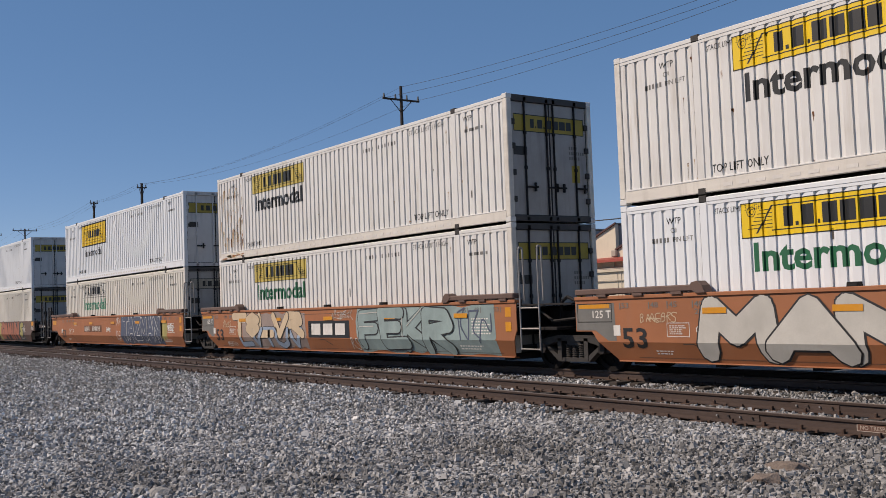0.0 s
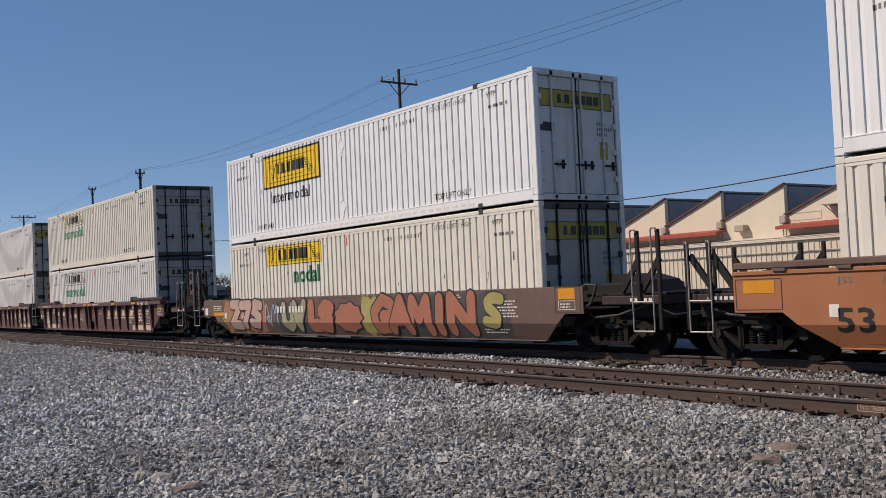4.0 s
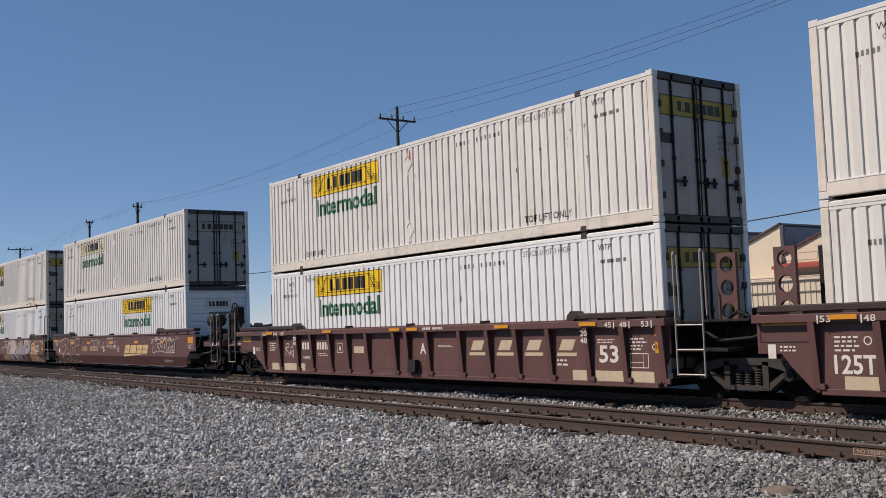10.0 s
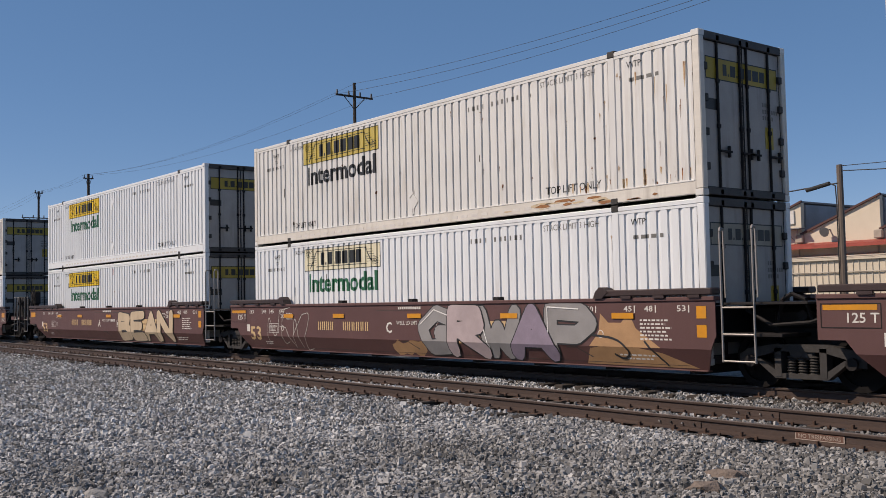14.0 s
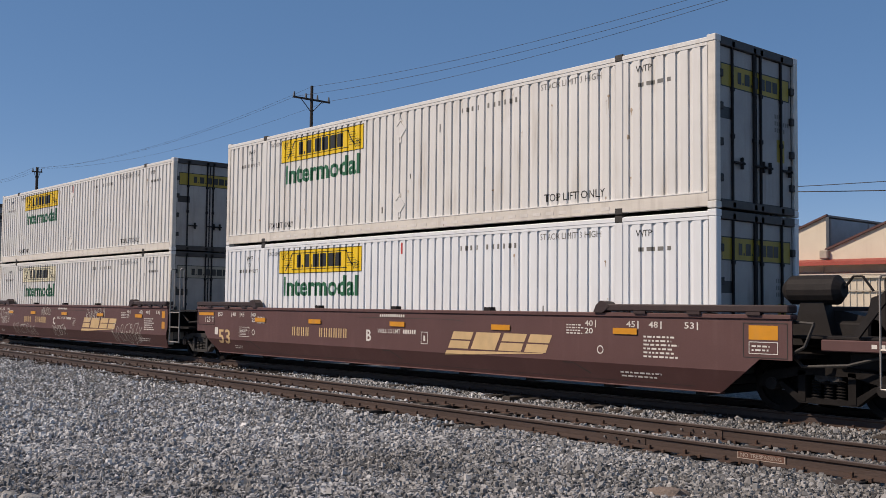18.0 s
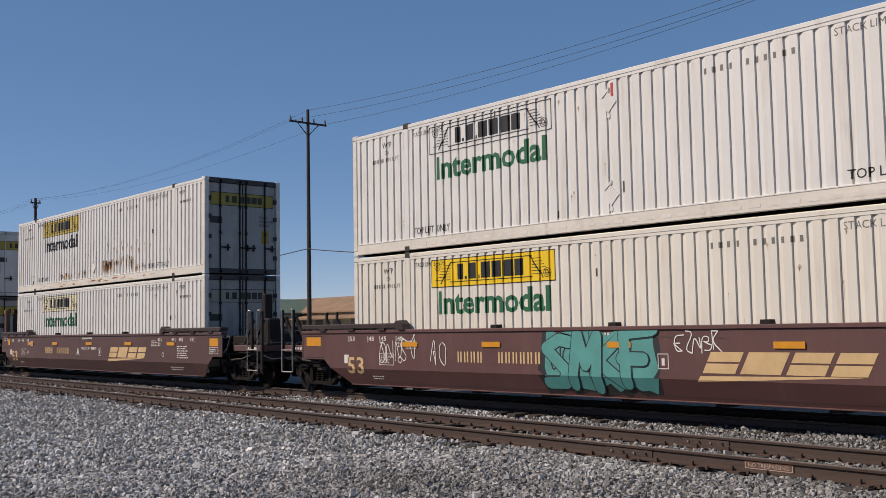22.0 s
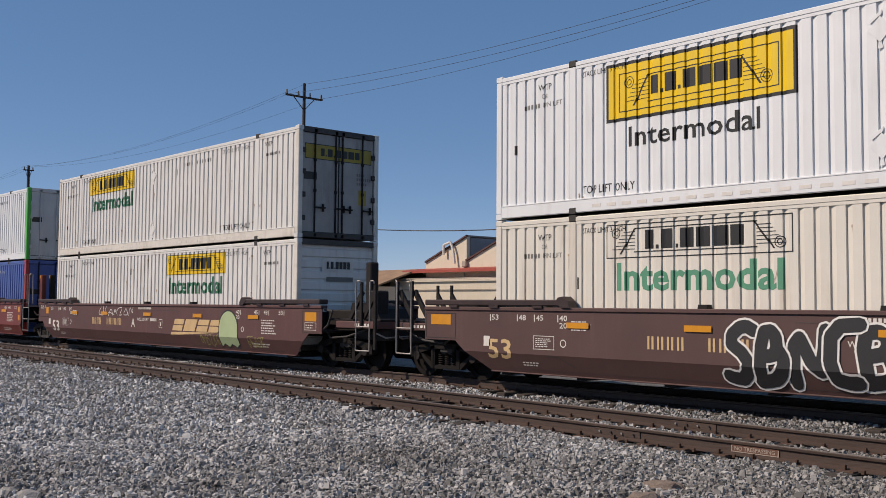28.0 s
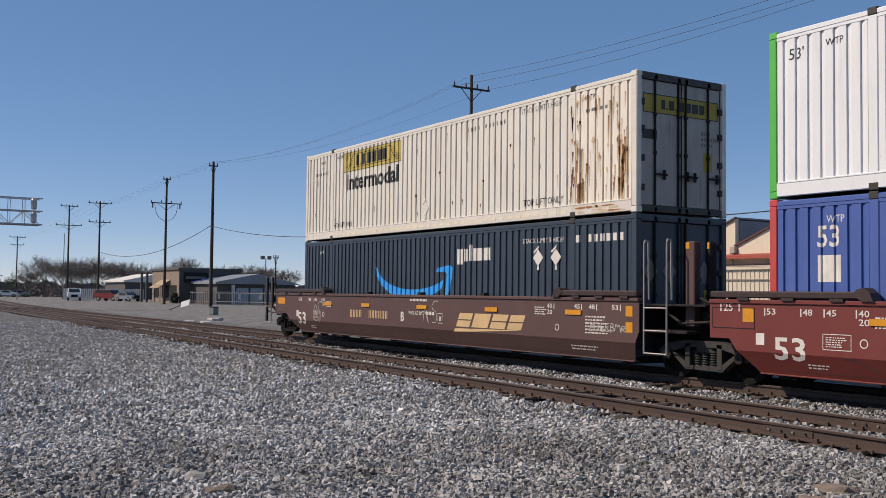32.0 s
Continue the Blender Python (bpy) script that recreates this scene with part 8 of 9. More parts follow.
for k in range(12):
    px = -52.2 + TOOTH * (k - 4)          # foot of the tooth's slope
    put("gable_wall", shared("gable", lambda: Shape().prism([(0, 0), (TOOTH, 0), (TOOTH, 8.25), (0, 5.95)], "y", 0, 0.4)), PLASTER, fac, (px, 0, 0))
    put("roof_slope", shared("slope", lambda: Shape().prism([(0, 5.98), (TOOTH, 8.28), (TOOTH, 8.40), (0, 6.10)], "y", 0, 30)), ROOFGREY, fac, (px, 0, 0))
    put("roof_edge", shared("edge", lambda: Shape().prism([(-0.02, 5.90), (TOOTH + 0.12, 8.28), (TOOTH + 0.12, 8.42), (-0.02, 6.06)], "y", -0.18, 0.02)), DARKTRIM, fac, (px, 0, 0))
    sky = put("skylight", shared("skylight", lambda: Shape().box(TOOTH - 0.02, TOOTH + 0.05, 0.4, 30, 6.15, 8.15)), GLAZING, fac, (px, 0, 0))
    for q in range(5):
        put("glazing_bar", shared("gbar", lambda: Shape().box(TOOTH + 0.05, TOOTH + 0.09, 0, 0.12, 6.15, 8.15)), ROOFGREY, sky, (0, 0.45 + q * 5.5, 0))
    put("gutter_head", shared("gutter", lambda: Shape().cbox(-0.35, 0.25, -0.35, 0, 5.35, 5.95, 0.06)), PIPE, fac, (px + TOOTH, 0, 0))
    put("downpipe", shared("down", lambda: Shape().tube((0, -0.2, 0), (0, -0.2, 5.4), 0.06, 8)), PIPE, fac, (px + TOOTH - 0.1, 0, 0))
for k, (a, b) in enumerate(((-78.0, -51.8), (-46.3, -8.0))):
    put("eave", Shape().prism([(-1.3, 4.86), (0, 5.15), (0, 5.32), (-1.3, 5.10)], "x", a, b), REDTRIM, fac, label="red painted canopy edge")
# lower lean-to wall of upright sheets
lean = put("lean_to_wall", Shape().box(-79, -7, -2.0, 0, 0, 3.95), SHEETWALL, fac)
put("lean_to_roof", Shape().prism([(-2.2, 3.95), (0, 4.35), (0, 4.45), (-2.2, 4.05)], "x", -79.2, -6.8), SHEETWALL, fac)
for k in range(96):
    put("sheet_rib", shared("sheet_rib", lambda: Shape().prism([(-0.05, -2.0), (0.05, -2.0), (0.02, -2.06), (-0.02, -2.06)], "z", 0.0, 3.9)), SHEETWALL, lean, (-62.0 + 0.45 * k, 0, 0))
for zz in (4.25, 3.2):
    put("wall_pipe", Shape().tube((-78, -2.12, zz), (-8, -2.12, zz - 0.1), 0.05, 6), PIPE, fac)
fdoor = put("door", Shape().cbox(-45.6, -44.4, -2.09, -2.0, 0, 2.2, 0.02), material("grey_door_paint", (0.34, 0.36, 0.38), 0.5, vary=0.1, scale=2, bump=0.03), fac)
put("door_frame", Shape().box(-45.72, -45.6, -2.12, -2.0, 0, 2.3).box(-44.4, -44.28, -2.12, -2.0, 0, 2.3).box(-45.6, -44.4, -2.12, -2.0, 2.2, 2.3), PIPE, fdoor)
put("gable_window", Shape().cbox(-41.6, -40.9, -0.12, 0.0, 6.75, 7.75, 0.02), DIRTYWHITE, fac)
put("bracket_platform", Shape().box(-42.6, -40.0, -0.9, 0.0, 6.35, 6.42).tube((-42.4, -0.8, 6.35), (-41.6, 0, 5.2), 0.04, 6).tube((-40.2, -0.8, 6.35), (-41.0, 0, 5.2), 0.04, 6).tube((-41.3, -0.8, 6.35), (-40.6, 0, 5.2), 0.04, 6), ROOFGREY, fac)
put("outlined_vent", flat(outline(-46.2, -43.2, 5.45, 6.05, 0.06)), PIPE, fac, (0, -0.01, 0))
put("flood_lamp", Shape().tube((-38.2, -0.75, 6.0), (-38.2, -0.45, 6.1), 0.36, 14, 0.2).tube((-38.2, -0.45, 6.1), (-38.2, 0, 6.2), 0.05, 6), INSUL, fac)
put("corner_box", Shape().cbox(-50.6, -49.7, -0.6, 0, 5.0, 5.5, 0.04), PIPE, fac)

put("white_pipe", Shape().path([(-72.8, -0.35, 6.6), (-72.8, -0.35, 7.55), (-71.8, -0.35, 7.8), (-71.4, -0.35, 6.9), (-71.2, -0.35, 5.7)], 0.12, 8), DIRTYWHITE, fac, label="white bent roof pipe")

# low buildings beyond the tracks
TANROOF = material("rust_tan_roofing", (0.30, 0.19, 0.11), 0.8, vary=0.3, scale=0.7, bump=0.15)
low = thing("low_warehouse", "low cream building with a rusty tan roof", "building", (0, 60, GROUND_Z))
put("wall", Shape().box(-104, -77, 0, 9, 0, 3.5), PLASTER, low)
put("roof", Shape().prism([(-0.6, 3.45), (4.5, 5.1), (9.6, 3.45), (9.6, 3.6), (4.5, 5.28), (-0.6, 3.6)], "x", -104.5, -76.5), TANROOF, low)
for k in range(8):
    put("window", shared("lw_window", lambda: Shape().cbox(0, 1.4, -0.05, 0.02, 1.6, 2.7, 0.02)), GLAZING, low, (-102 + 3.2 * k, 0, 0))
put("porch_roof", Shape().prism([(-2.4, 2.75), (0, 3.1), (0, 3.25), (-2.4, 2.9)], "x", -100, -78), TANROOF, low)
gab = thing("gabled_house", "small cream gabled house with green roof edge", "house", (-95.6, 57, GROUND_Z))
put("wall", Shape().prism([(-4.0, 0), (4.0, 0), (4.0, 3.6), (0, 4.9), (-4.0, 3.6)], "y", 0, 8), PLASTER, gab)
GREENROOF = material("green_grey_roofing", (0.10, 0.15, 0.11), 0.8, vary=0.2, scale=1, bump=0.1)
put("roof", Shape().prism([(-4.6, 3.35), (0, 4.92), (4.6, 3.35), (4.6, 3.55), (0, 5.12), (-4.6, 3.55)], "y", -0.5, 8.5), GREENROOF, gab)
put("attic_window", Shape().cbox(-0.45, 0.45, -0.06, 0.02, 3.5, 4.2, 0.02), GLAZING, gab)

# ---- the street end ----
BRICKTAN = material("tan_stucco", (0.22, 0.175, 0.14), 0.85, vary=0.1, scale=0.8, bump=0.08, streak=0.3)
DARKWALL = material("dark_grey_wall", (0.085, 0.08, 0.078), 0.8, vary=0.15, scale=1, bump=0.08)
shop = thing("shop", "low tan stucco shop with awning and dark sign", "shop", (0, 0, GROUND_Z))
put("wall", Shape().box(-151, -138, 43, 52, 0, 4.6), BRICKTAN, shop)
put("parapet", Shape().cbox(-151.2, -137.8, 42.8, 52.2, 4.6, 4.95, 0.04), DARKWALL, shop)
# dark sheet over the tan wall: the front's shade put into colour
put("front_wall_cladding", Shape().box(-137.99, -137.9, 43.1, 52, 0, 4.6), DARKWALL, shop)
put("sign_board", Shape().cbox(-137.9, -137.7, 43.6, 47.0, 2.9, 4.3, 0.04), BLACKISH, shop)
put("sign_lettering", Shape().box(-137.7, -137.66, 43.9, 46.7, 3.4, 3.75), DECALGREY, shop)
put("awning", Shape().prism([(41.3, 2.1), (43.0, 3.2), (43.0, 3.3), (41.3, 2.2)], "x", -146.5, -142.0), material("tan_awning_cloth", (0.36, 0.27, 0.18), 0.9, vary=0.15, scale=2, bump=0.05), shop)
for k, (a, b) in enumerate(((-150.0, -147.6), (-146.0, -142.6), (-141.5, -139.0))):
    put("shop_window", Shape().cbox(a, b, 42.95, 43.05, 0.7, 2.5, 0.02), BLACKISH, shop)
put("porch_post", Shape().cbox(-150.9, -150.6, 41.2, 41.5, 0, 4.5, 0.02), DARKWALL, shop)
put("porch_post", Shape().cbox(-148.1, -147.8, 41.2, 41.5, 0, 4.5, 0.02), DARKWALL, shop)
PALEBLUE = material("pale_blue_panel", (0.34, 0.39, 0.45), 0.6, vary=0.1, scale=1, bump=0.05)
ROOFBLUE = material("grey_metal_roof", (0.25, 0.265, 0.285), 0.5, 0.1, vary=0.15, scale=0.6, bump=0.05)
shed = thing("shed", "long shed with grey-blue metal roof and pale doors", "shed", (0, 0, GROUND_Z))
put("wall", Shape().box(-140, -128, 45.0, 56, 0, 2.7), DARKWALL, shed)
put("roof", Shape().prism([(44.6, 2.7), (56.4, 2.7), (56.4, 2.82), (50.5, 4.1), (44.6, 2.95)], "x", -140.4, -127.4), ROOFBLUE, shed)
put("tarpaulin", Shape().prism([(44.5, 2.98), (48.0, 3.67), (48.0, 3.71), (44.5, 3.02)], "x", -140.2, -136.4), material("blue_tarpaulin", (0.05, 0.14, 0.42), 0.6, vary=0.15, scale=1, bump=0.1), shed, label="blue tarpaulin tied over the roof")
for k in range(4):
    put("roller_door", shared("roller", lambda: Shape().cbox(-128.04, -127.9, 0, 1.7, 0, 2.2, 0.03)), PALEBLUE, shed, (0, 47.6 + 2.0 * k, 0))
put("white_post", Shape().box(-127.9, -127.6, 46.9, 47.3, 0, 2.6), DIRTYWHITE, shed)
FENCE = material("grey_fence", (0.20, 0.19, 0.18), 0.7, vary=0.2, scale=3, bump=0.1)
fence = thing("fence", "grey picket fence in front of the sheds", "fence", (0, 0, GROUND_Z))
for k in range(46):
    u = k / 45
    put("picket", shared("picket", lambda: Shape().box(-0.015, 0.015, -0.035, 0.035, 0, 1.75)), FENCE, fence, (-128 + 13 * u, 41.5 + 6.5 * u, 0))
for k in range(2):
    put("fence_rail", Shape().tube((-128, 41.5, 0.4 + k * 1.1), (-115, 48, 0.4 + k * 1.1), 0.05, 6), FENCE, fence)
for k in range(4):
    u = 0.1 + 0.24 * k
    put("paper_notice", shared("notice", lambda: Shape().box(0.04, 0.06, -0.16, 0.16, 0.75, 1.4)), DIRTYWHITE, fence, (-128 + 13 * u, 41.5 + 6.5 * u, 0))
pale = thing("board_fence", "long pale board fence behind parked vehicles", "fence", (0, 0, GROUND_Z))
for k in range(40):
    put("board", shared("board", lambda: Shape().box(-0.02, 0.02, 0.02, 0.28, 0, 1.9)), DIRTYWHITE, pale, (-182 + 0.2 * k, 36.5 + 0.29 * k, 0))
back = thing("white_roof_hall", "low hall with a white roof behind bare trees", "building", (0, 0, GROUND_Z))
put("wall", Shape().box(-205, -190, 49, 62, 0, 3.2), DARKWALL, back)
put("roof", Shape().prism([(48.6, 3.2), (62.4, 3.2), (62.4, 3.4), (55, 4.9), (48.6, 3.5)], "x", -205.5, -189.5), DIRTYWHITE, back)
flood = thing("floodlight_pole", "thin grey pole with two floodlights", "street lamp", (-121.0, 48.9, GROUND_Z))
put("shaft", Shape().tube((0, 0, 0), (0, 0, 6.0), 0.09, 8, 0.06), INSUL, flood)
for sy in (-0.45, 0.45):
    put("lamp_head", Shape().cbox(-0.15, 0.2, sy - 0.25, sy + 0.25, 5.85, 6.3, 0.05), INSUL, flood)
utility_pole(-124.0, 51.5, 6.6, ((0.4, 0.8, 2),), "short dark wooden pole beside the sheds", 0.12)
thin = thing("thin_mast", "thin grey mast above bare trees", "mast", (-190.0, POLE_Y, GROUND_Z))
put("shaft", Shape().tube((0, 0, 0), (0, 0, 11.8), 0.12, 8, 0.05), INSUL, thin)

# parked vehicles
CARWHITE = material("white_car_paint", (0.75, 0.75, 0.74), 0.3, vary=0.03, bump=0.0)
CARRED = material("red_car_paint_dull", (0.22, 0.03, 0.03), 0.35, vary=0.05, bump=0.0)
CARGREY = material("grey_car_paint", (0.22, 0.24, 0.26), 0.3, 0.2, vary=0.05, bump=0.0)
DARKGLASS = material("dark_car_glass", (0.02, 0.025, 0.03), 0.1, vary=0.1, bump=0.0)
HEADLAMP = material("headlamp_plastic", (0.6, 0.6, 0.58), 0.2, vary=0.05, bump=0.0)


def vehicle(name, x, y, turn, paint, kind, label):
    v = thing(name, label, name.replace("_", " "), pose(x, y, GROUND_Z, 0, 0, turn))
    L, Wd = (5.4, 1.95) if kind == "pickup" else (4.6, 1.8) if kind == "sedan" else (4.7, 1.85)
    prof = {"pickup": [(-2.7, 0.5), (2.6, 0.5), (2.7, 0.75), (2.65, 1.15), (1.5, 1.22), (0.8, 1.82), (-0.7, 1.86), (-0.9, 1.25), (-2.7, 1.22)],
            "sedan": [(-2.3, 0.35), (2.2, 0.35), (2.3, 0.6), (2.2, 0.85), (1.1, 0.95), (0.4, 1.42), (-1.0, 1.44), (-1.8, 1.0), (-2.3, 0.95)],
            "van": [(-2.35, 0.4), (2.25, 0.4), (2.35, 0.7), (2.2, 1.0), (1.4, 1.1), (0.8, 1.72), (-2.2, 1.76), (-2.35, 1.0)]}[kind]
    h = Wd / 2
    put("body", Shape().prism(prof, "y", -h, h), paint, v)
    top = max(p[1] for p in prof)
    gx0, gx1 = {"pickup": (-0.65, 1.0), "sedan": (-1.1, 0.6), "van": (-2.0, 1.0)}[kind]
    for sy in (-1, 1):
        put("side_window", Shape().prism([(gx0, top - 0.52), (gx1 + 0.25, top - 0.52), (gx1 - 0.25, top - 0.08), (gx0 + 0.1, top - 0.08)], "y", sy * h, sy * (h + 0.012)), DARKGLASS, v)
        put("headlamp", Shape().cbox(L / 2 - 0.12, L / 2 - 0.02, sy * (h - 0.35) - 0.16, sy * (h - 0.35) + 0.16, 0.7, 0.9, 0.02), HEADLAMP, v)
        for wx in (-L * 0.3, L * 0.31):
            w = put("wheel", Shape().tube((wx, sy * (h - 0.2), 0.36), (wx, sy * (h + 0.02), 0.36), 0.36, 16), RUBBER, v)
            put("rim", Shape().tube((wx, sy * (h + 0.02), 0.36), (wx, sy * (h + 0.035), 0.36), 0.21, 12), SHINY, w)
    fx = {"pickup": (1.5, 1.22, 0.8, 1.82), "sedan": (1.1, 0.95, 0.4, 1.42), "van": (1.4, 1.1, 0.8, 1.72)}[kind]
    put("windscreen", Shape().add([(fx[0] - 0.05, -h + 0.12, fx[1] + 0.06), (fx[0] - 0.05, h - 0.12, fx[1] + 0.06), (fx[2] + 0.06, h - 0.2, fx[3] - 0.04), (fx[2] + 0.06, -h + 0.2, fx[3] - 0.04)], [(0, 1, 2, 3)]).add([(fx[0] - 0.02, -h + 0.12, fx[1] + 0.09), (fx[0] - 0.02, h - 0.12, fx[1] + 0.09), (fx[2] + 0.09, h - 0.2, fx[3] - 0.01), (fx[2] + 0.09, -h + 0.2, fx[3] - 0.01)], [(0, 1, 2, 3)]), DARKGLASS, v)
    put("grille", Shape().cbox(L / 2 - 0.08, L / 2 + 0.01, -0.5, 0.5, 0.55, 0.95, 0.02), BLACKISH, v)
    return v


vehicle("pickup_truck", -165.5, 34.8, -10, CARWHITE, "pickup", "white pickup truck parked on the gravel")
vehicle("red_van", -161, 39.2, 35, CARRED, "van", "dull red van parked by the board fence")
vehicle("grey_sedan", -157, 41.0, 20, CARGREY, "sedan", "grey sedan parked beside a red van")
for k in range(3):
    vehicle("far_car", -228 - 4 * k, 34.5 + 3.0 * k, 70, CARWHITE if k != 1 else CARGREY, "sedan", "pale car parked far down the lot")

# bare trees
BARK = material("grey_brown_bark", (0.14, 0.115, 0.10), 0.9, vary=0.25, scale=5, bump=0.3)
TWIG = material("bare_twigs", (0.17, 0.145, 0.13), 0.9, vary=0.25, scale=5, bump=0.0)


def bare_tree(x, y, h, seed, dense=1.0):
    rng = random.Random(seed)
    t = thing("bare_tree", "leafless grey-brown tree beyond the lot", "tree", (x, y, GROUND_Z), "bare trees")
    trunk, crown = Shape(), Shape()

    def limb(p, d, length, r, level):
        segs = 2
        for _ in range(segs):
            q = p + d * (length / segs)
            (trunk if level < 2 else crown).tube(p, q, max(r, 0.024), 5 if level < 2 else 3, max(r * 0.8, 0.02))
            p, r = q, r * 0.8
            d = (d + Vector((rng.uniform(-0.25, 0.25), rng.uniform(-0.25, 0.25), rng.uniform(-0.05, 0.15)))).normalized()
        if level < 4:
            for _ in range(3 if level else 8):
                a = rng.uniform(0, 6.2832)
                e = (d + Vector((math.cos(a), math.sin(a), rng.uniform(-0.2, 0.5))) * rng.uniform(0.6, 1.1)).normalized()
                limb(p, e, (length if level else h * 0.27) * rng.uniform(0.6, 0.85), r * 0.62, level + 1)
        else:
            for _ in range(5):
                e = (d + Vector((rng.uniform(-1, 1), rng.uniform(-1, 1), rng.uniform(-0.6, 0.8)))).normalized() * (h * rng.uniform(0.06, 0.13))
                w = e.cross(Vector((rng.uniform(-1, 1), rng.uniform(-1, 1), 1))).normalized() * 0.024
                crown.add([tuple(p - w), tuple(p + w), tuple(p + e + w * 0.5), tuple(p + e - w * 0.5)], [(0, 1, 2, 3)])
    limb(Vector((0, 0, 0)), Vector((0, 0, 1)), h * 0.13, h * 0.026, 0)
    put("trunk", trunk, BARK, t)
    tagged(put("crown", crown, TWIG, t), kind="stuff")
    return t


for k, (az, far_off, up) in enumerate(((80.3, 240, 1.1), (79.6, 245, 1.84), (78.8, 240, 1.6), (78.2, 238, 1.7), (77.2, 242, 1.85), (76.5, 245, 1.5), (75.9, 240, 1.7), (75.3, 243, 1.8), (74.6, 250, 1.4), (73.8, 245, 1.55), (72.9, 235, 1.5),
                                      (72.3, 225, 1.86), (71.5, 230, 1.5), (70.6, 220, 1.5), (69.9, 220, 1.4), (69.2, 215, 1.67), (68.4, 220, 1.4), (67.7, 210, 1.5), (66.9, 215, 1.4), (78.5, 255, 1.5), (76.9, 260, 1.6), (79.2, 262, 1.5), (77.7, 250, 1.5))):
    bare_tree(-far_off * math.sin(radians(az)), far_off * math.cos(radians(az)), (1.7 + far_off * math.tan(radians(up))) / 0.74, 200 + k)
HEDGE = material("dull_evergreen", (0.035, 0.045, 0.022), 0.9, vary=0.35, scale=2, bump=0.3)


def shrub(x, y, w, h, seed, leaf=None, label="dark evergreen shrub beyond the parked cars"):
    rng = random.Random(seed)
    s = Shape()
    for _ in range(420):
        a, r, z = rng.uniform(0, 6.28), abs(rng.gauss(0, 0.45)) * w, abs(rng.gauss(0.4, 0.3)) * h
        c = Vector((r * math.cos(a), r * math.sin(a), min(z, h)))
        q = rng.uniform(0.10, 0.22)
        d1 = Vector((rng.uniform(-1, 1), rng.uniform(-1, 1), rng.uniform(-1, 1))).normalized() * q
        d2 = Vector((rng.uniform(-1, 1), rng.uniform(-1, 1), rng.uniform(-1, 1))).normalized() * q
        s.add([tuple(c - d1), tuple(c + d2), tuple(c + d1), tuple(c - d2)], [(0, 1, 2, 3)])
    b = thing("shrub", label, "shrub", (x, y, GROUND_Z))
    tagged(put("foliage", s, leaf or HEDGE, b), kind="stuff")


for k, (sx, sy, w, h) in enumerate(((-236, 36, 4, 4.5), (-241, 40, 4, 4.0), (-248, 37, 5, 4.2), (-137, 42.2, 0.8, 1.3), (-255, 45, 6, 5))):
    shrub(sx, sy, w, h, 300 + k)
for k in range(14):
    az = radians(80.6 - 0.55 * k)
    shrub(-236 * math.sin(az), 236 * math.cos(az), 3.0, 2.6 + 0.5 * math.sin(k * 2.1), 330 + k, TWIG, "bare brown brush under leafless trees")
# distant line of woods and roofs closing the view
FARWOOD = material("far_woods", (0.14, 0.13, 0.125), 0.95, vary=0.3, scale=0.05, fine=0.6, bump=0.0)
rngw = random.Random(9)
woods = Shape()
for k in range(700):
    a = radians(rngw.uniform(28, 92))
    d = rngw.uniform(520, 620)
    w, h = rngw.uniform(1.5, 5), rngw.uniform(3, 7)
    cx, cy = -d * math.sin(a), d * math.cos(a)
    pts = [(-w, 0), (w, 0), (w * 0.8, h * 0.55), (w * 0.35, h * rngw.uniform(0.8, 1)), (-w * 0.1, h * rngw.uniform(0.7, 1)), (-w * 0.5, h * 0.9), (-w * 0.85, h * 0.5)]
    woods.prism(pts, "y", 0, 4)
    n = 14
    woods.v[-n:] = [(cx + p[0] * math.cos(a) - p[1] * math.sin(a), cy + p[0] * math.sin(a) + p[1] * math.cos(a), p[2] - 0.3) for p in woods.v[-n:]]
tagged(put("backdrop_woods", woods, FARWOOD), "distant grey line of bare woods", "woods", kind="stuff")

# signal gantry over the tracks
GALV = material("galvanised_steel", (0.42, 0.42, 0.42), 0.5, 0.5, vary=0.15, scale=4, bump=0.05)
gan = thing("signal_gantry", "grey steel cantilever signal gantry over the tracks", "signal gantry", (-94.4, 0, 0))
for dx in (0.0, 1.3):
    for z, n in ((7.15, "bottom_chord"), (8.35, "middle_chord"), (9.45, "top_chord")):
        put(n, Shape().cbox(dx - 0.06, dx + 0.06, 3.0, 16.85, z - 0.045, z + 0.045, 0.01), GALV, gan)
    for k in range(11):
        y = 3.4 + 1.2 * k
        put("upright", Shape().tube((dx, y, 7.15), (dx, y, 9.45), 0.03, 6), GALV, gan)
        put("diagonal", Shape().tube((dx, y, 7.15 if k % 2 else 8.35), (dx, y + 1.2, 8.35 if k % 2 else 7.15), 0.03, 6), GALV, gan)
put("walkway", Shape().box(0.06, 1.24, 3.0, 16.85, 7.2, 7.24), GALV, gan)
put("mast", Shape().tube((0.65, 4.0, GROUND_Z), (0.65, 4.0, 9.5), 0.28, 12), GALV, gan)
put("mast_foot", Shape().cbox(0.1, 1.2, 3.4, 4.6, GROUND_Z - 0.1, 0.1, 0.05), GALV, gan)
for k, z in enumerate((8.95, 7.75)):
    put("signal_head", Shape().cbox(1.3, 1.6, 15.85, 16.35, z - 0.5, z + 0.5, 0.14), GALV, gan, label="round-topped grey signal head")

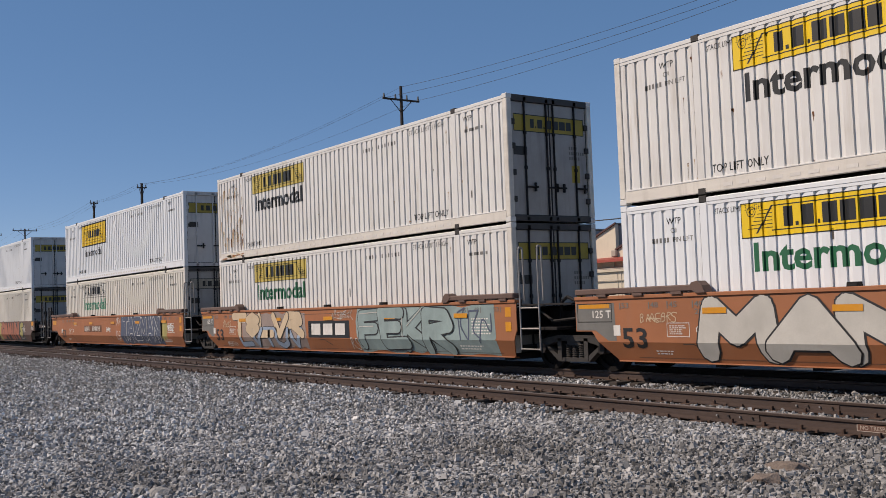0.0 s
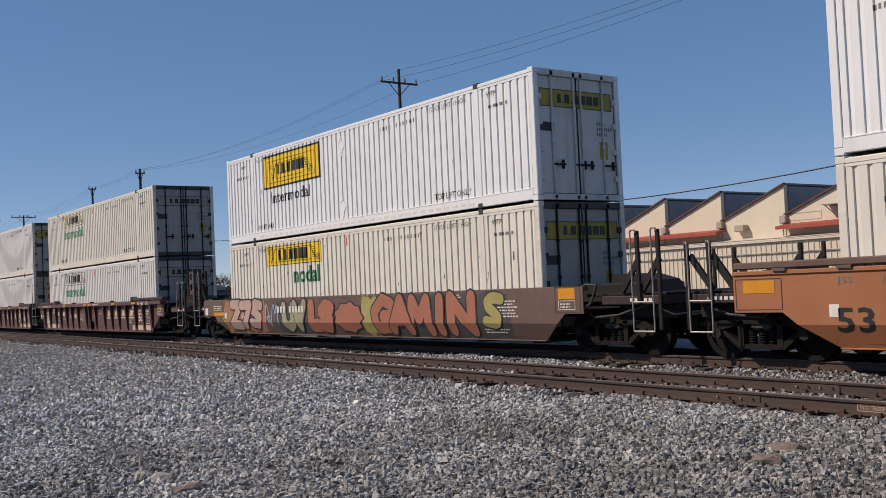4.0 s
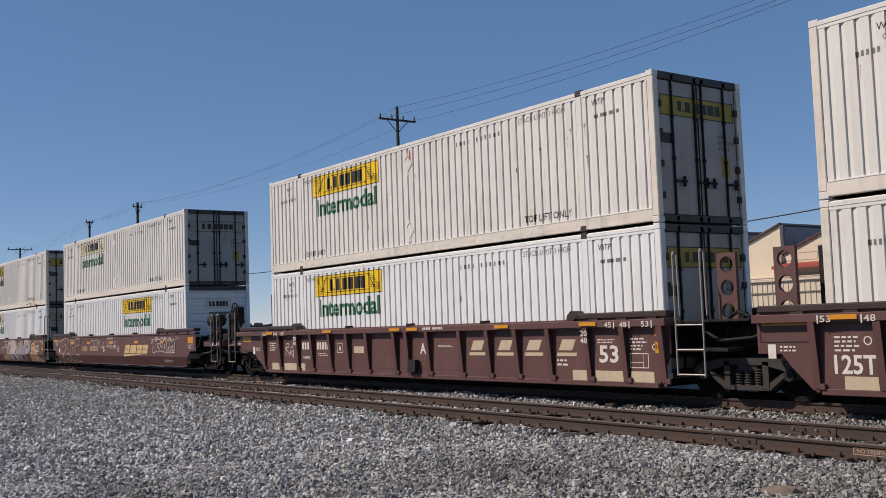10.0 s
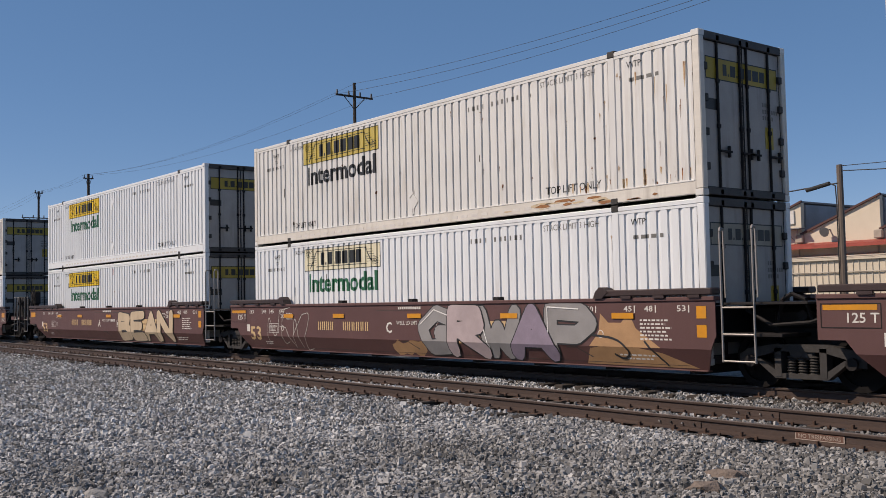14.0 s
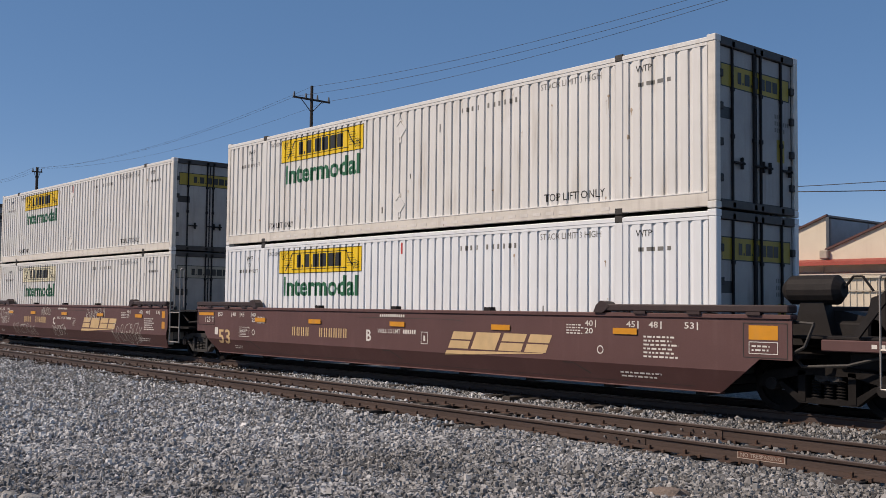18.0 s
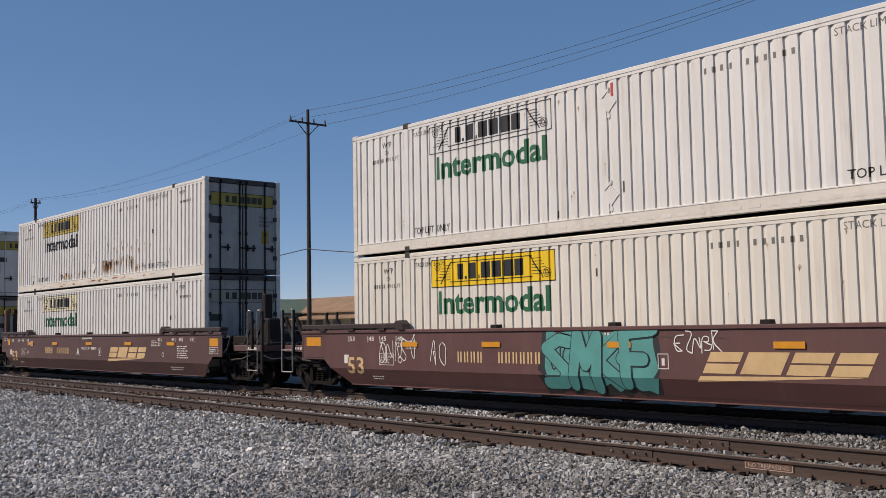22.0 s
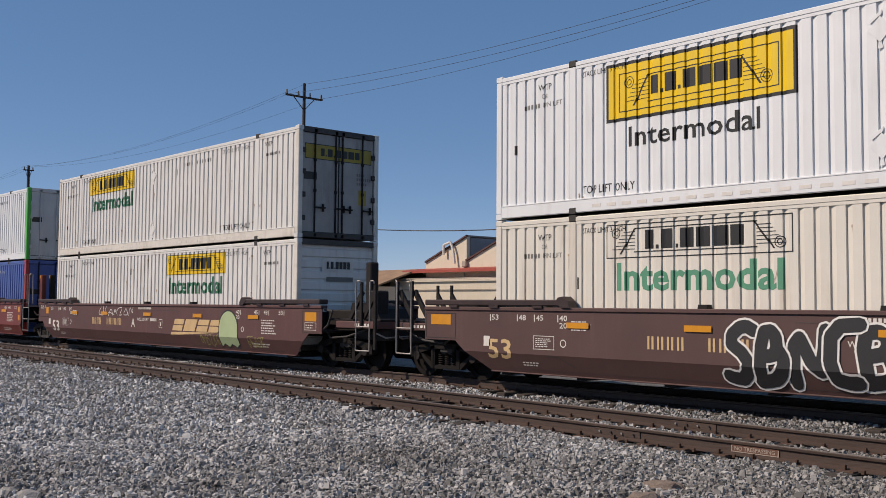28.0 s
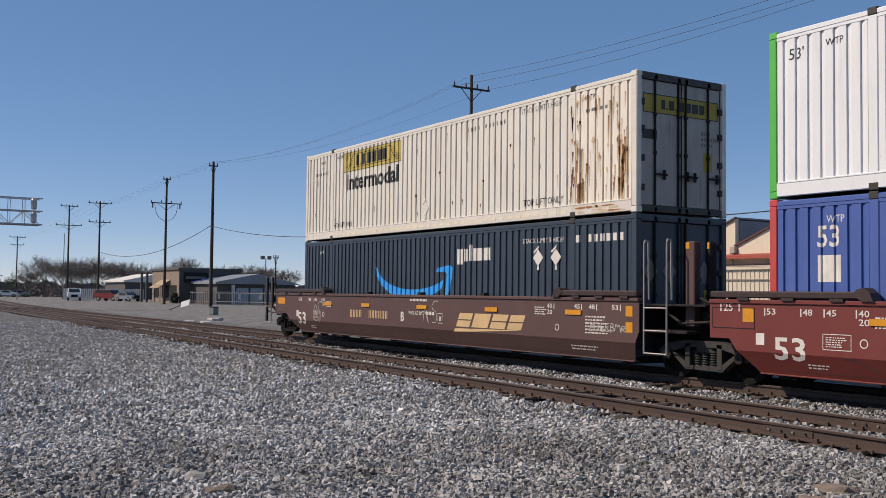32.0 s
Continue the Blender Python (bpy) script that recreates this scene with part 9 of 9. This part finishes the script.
# things lying in the lot
SIGNWHITE = material("white_sign_face", (0.85, 0.85, 0.84), 0.5, vary=0.04, scale=3, bump=0.0)
sg = thing("leaning_sign", "blank white board on a leaning post", "sign", (-89.85, 27.18, GROUND_Z))
put("post", Shape().tube((0, 0, 0), (2.2, 0.8, 0.62), 0.045, 6), POLEWOOD, sg)
put("board", Shape().prism([(-0.55, 0.26), (0.5, 0.50), (0.58, 1.0), (-0.5, 0.74)], "y", 0, 0.03), SIGNWHITE, sg, pose(2.25, 0.78, 0.0, 0, 0, 25))
bxx = thing("junction_box", "grey-green metal junction box on the gravel", "junction box", pose(-72.0, 25.2, GROUND_Z, 0, 0, 20))
put("case", Shape().cbox(-0.26, 0.26, -0.24, 0.24, 0, 0.55, 0.04), material("grey_green_box", (0.16, 0.20, 0.17), 0.6, vary=0.15, scale=4, bump=0.05), bxx)
put("lid", Shape().cbox(-0.29, 0.29, -0.27, 0.27, 0.55, 0.61, 0.02), GEAR, bxx)
CONC = material("pale_concrete", (0.42, 0.40, 0.37), 0.85, vary=0.15, scale=4, bump=0.2)
for k, (cx, cy, cl) in enumerate(((-58.5, 20.5, 0.9), (-59.2, 21.0, 0.5), (-54.0, 17.6, 0.6), (-52.2, 17.9, 0.5))):
    c = thing("concrete_slab", "broken pale concrete slab on the gravel", "slab", pose(cx, cy, GROUND_Z - 0.02, 3 * k - 4, 2, 30 * k))
    put("slab", Shape().cbox(-cl / 2, cl / 2, -0.25, 0.25, 0.0, 0.16, 0.03), CONC, c)
stub = thing("marker_post", "short pale marker post by the tracks", "post", (-168, 26.8, GROUND_Z))
put("post", Shape().tube((0, 0, 0), (0, 0, 1.3), 0.12, 8), CONC, stub)
ROCKB = material("brown_rock", (0.20, 0.155, 0.125), 0.9, vary=0.25, scale=9, bump=0.5, dist=0.02)
ROCKG = material("grey_rock", (0.30, 0.29, 0.27), 0.9, vary=0.25, scale=9, bump=0.5, dist=0.02)
for k, (rx, ry, rs, rm) in enumerate(((-6.02, 8.28, 0.20, ROCKB), (-5.72, 7.51, 0.17, ROCKB), (-8.85, 3.39, 0.16, ROCKB), (-9.61, 3.39, 0.15, ROCKG), (-9.85, 3.3, 0.12, ROCKG), (-8.2, 8.6, 0.11, ROCKG))):
    bm = bmesh.new()
    bmesh.ops.create_icosphere(bm, subdivisions=2, radius=1.0)
    for v in bm.verts:
        v.co *= 0.8 + 0.45 * noise.noise(v.co * 1.3 + Vector((k * 5.0, 0, 0)))
        v.co = Vector((v.co.x * rs * 1.25, v.co.y * rs, v.co.z * rs * 0.5))
    r = put("rock", Shape().bm(bm), rm, None, pose(rx, ry, ground_height(rx, ry) + rs * 0.12, 0, 0, 50 * k))
    tagged(r, "brown weathered rock lying in the gravel" if rm is ROCKB else "grey weathered rock lying in the gravel", "rock")

# siding that leaves the train's track
side_pts = [(-52.0 - 6.0 * k, TRACK_Y + 0.0032 * (6.0 * k) ** 1.75 * 0.55) for k in range(22)]
siding = thing("siding_track", "rusty siding curving away from the main track", "railway track", kind="structure")
for sy in (-0.755, 0.755):
    for k in range(len(side_pts) - 1):
        (xa, ya), (xb, yb) = side_pts[k], side_pts[k + 1]
        put("rail_length", Shape().prism([(u, w) for u, w in RAIL_POLY], "x", -math.hypot(xb - xa, yb - ya), 0.0), RAILSTEEL, siding, pose(xa, ya + sy, 0.002, 0, 0, math.degrees(math.atan2(yb - ya, xb - xa)) + 180))
for k, (mx, my) in enumerate(((-52.2, TRACK_Y), (-53.6, TRACK_Y), (-55.0, TRACK_Y), (-27.5, 13.6), (-26.9, 13.7))):
    c = put("switch_tie" if k < 3 else "pale_plate", Shape().cbox(-0.16, 0.16, -1.9 if k < 3 else -0.2, 1.9 if k < 3 else 0.2, -0.19, -0.135, 0.01), CONC, siding, (mx, my, 0))

# ---- what moves ----


def travel_at(t):
    return float(np.interp(t, [a for a, _ in TRAVEL], [b for _, b in TRAVEL]))


def motions():
    for ob, (x, y, z) in CARRIED:
        walk(ob, [(t, pose(x + s, y, z)) for t, s in TRAVEL])
    # wheels roll while their car passes
    places = {ob: x for ob, (x, y, z) in CARRIED}
    for w, ax, cx in WHEELS:
        car = w.parent.parent
        t_in, t_out = (max(0.0, min(31.9, (goal - places[car] - cx) / 11.1)) for goal in (-46.0, 2.0))
        first, last = frame(t_in), max(frame(t_out), frame(t_in) + 1)
        ticks = [0.0] * (first > 1) + [(f - 1) / FPS for f in range(first, last + 1)] + [32.0] * (last < frame(32.0))
        lo, hi = (first - 1) / FPS, (last - 1) / FPS
        walk(w, [(t, pose(ax, 0, 0.457, 0, math.degrees(travel_at(min(max(t, lo), hi)) / 0.457) % 360, 0)) for t in ticks])


motions()
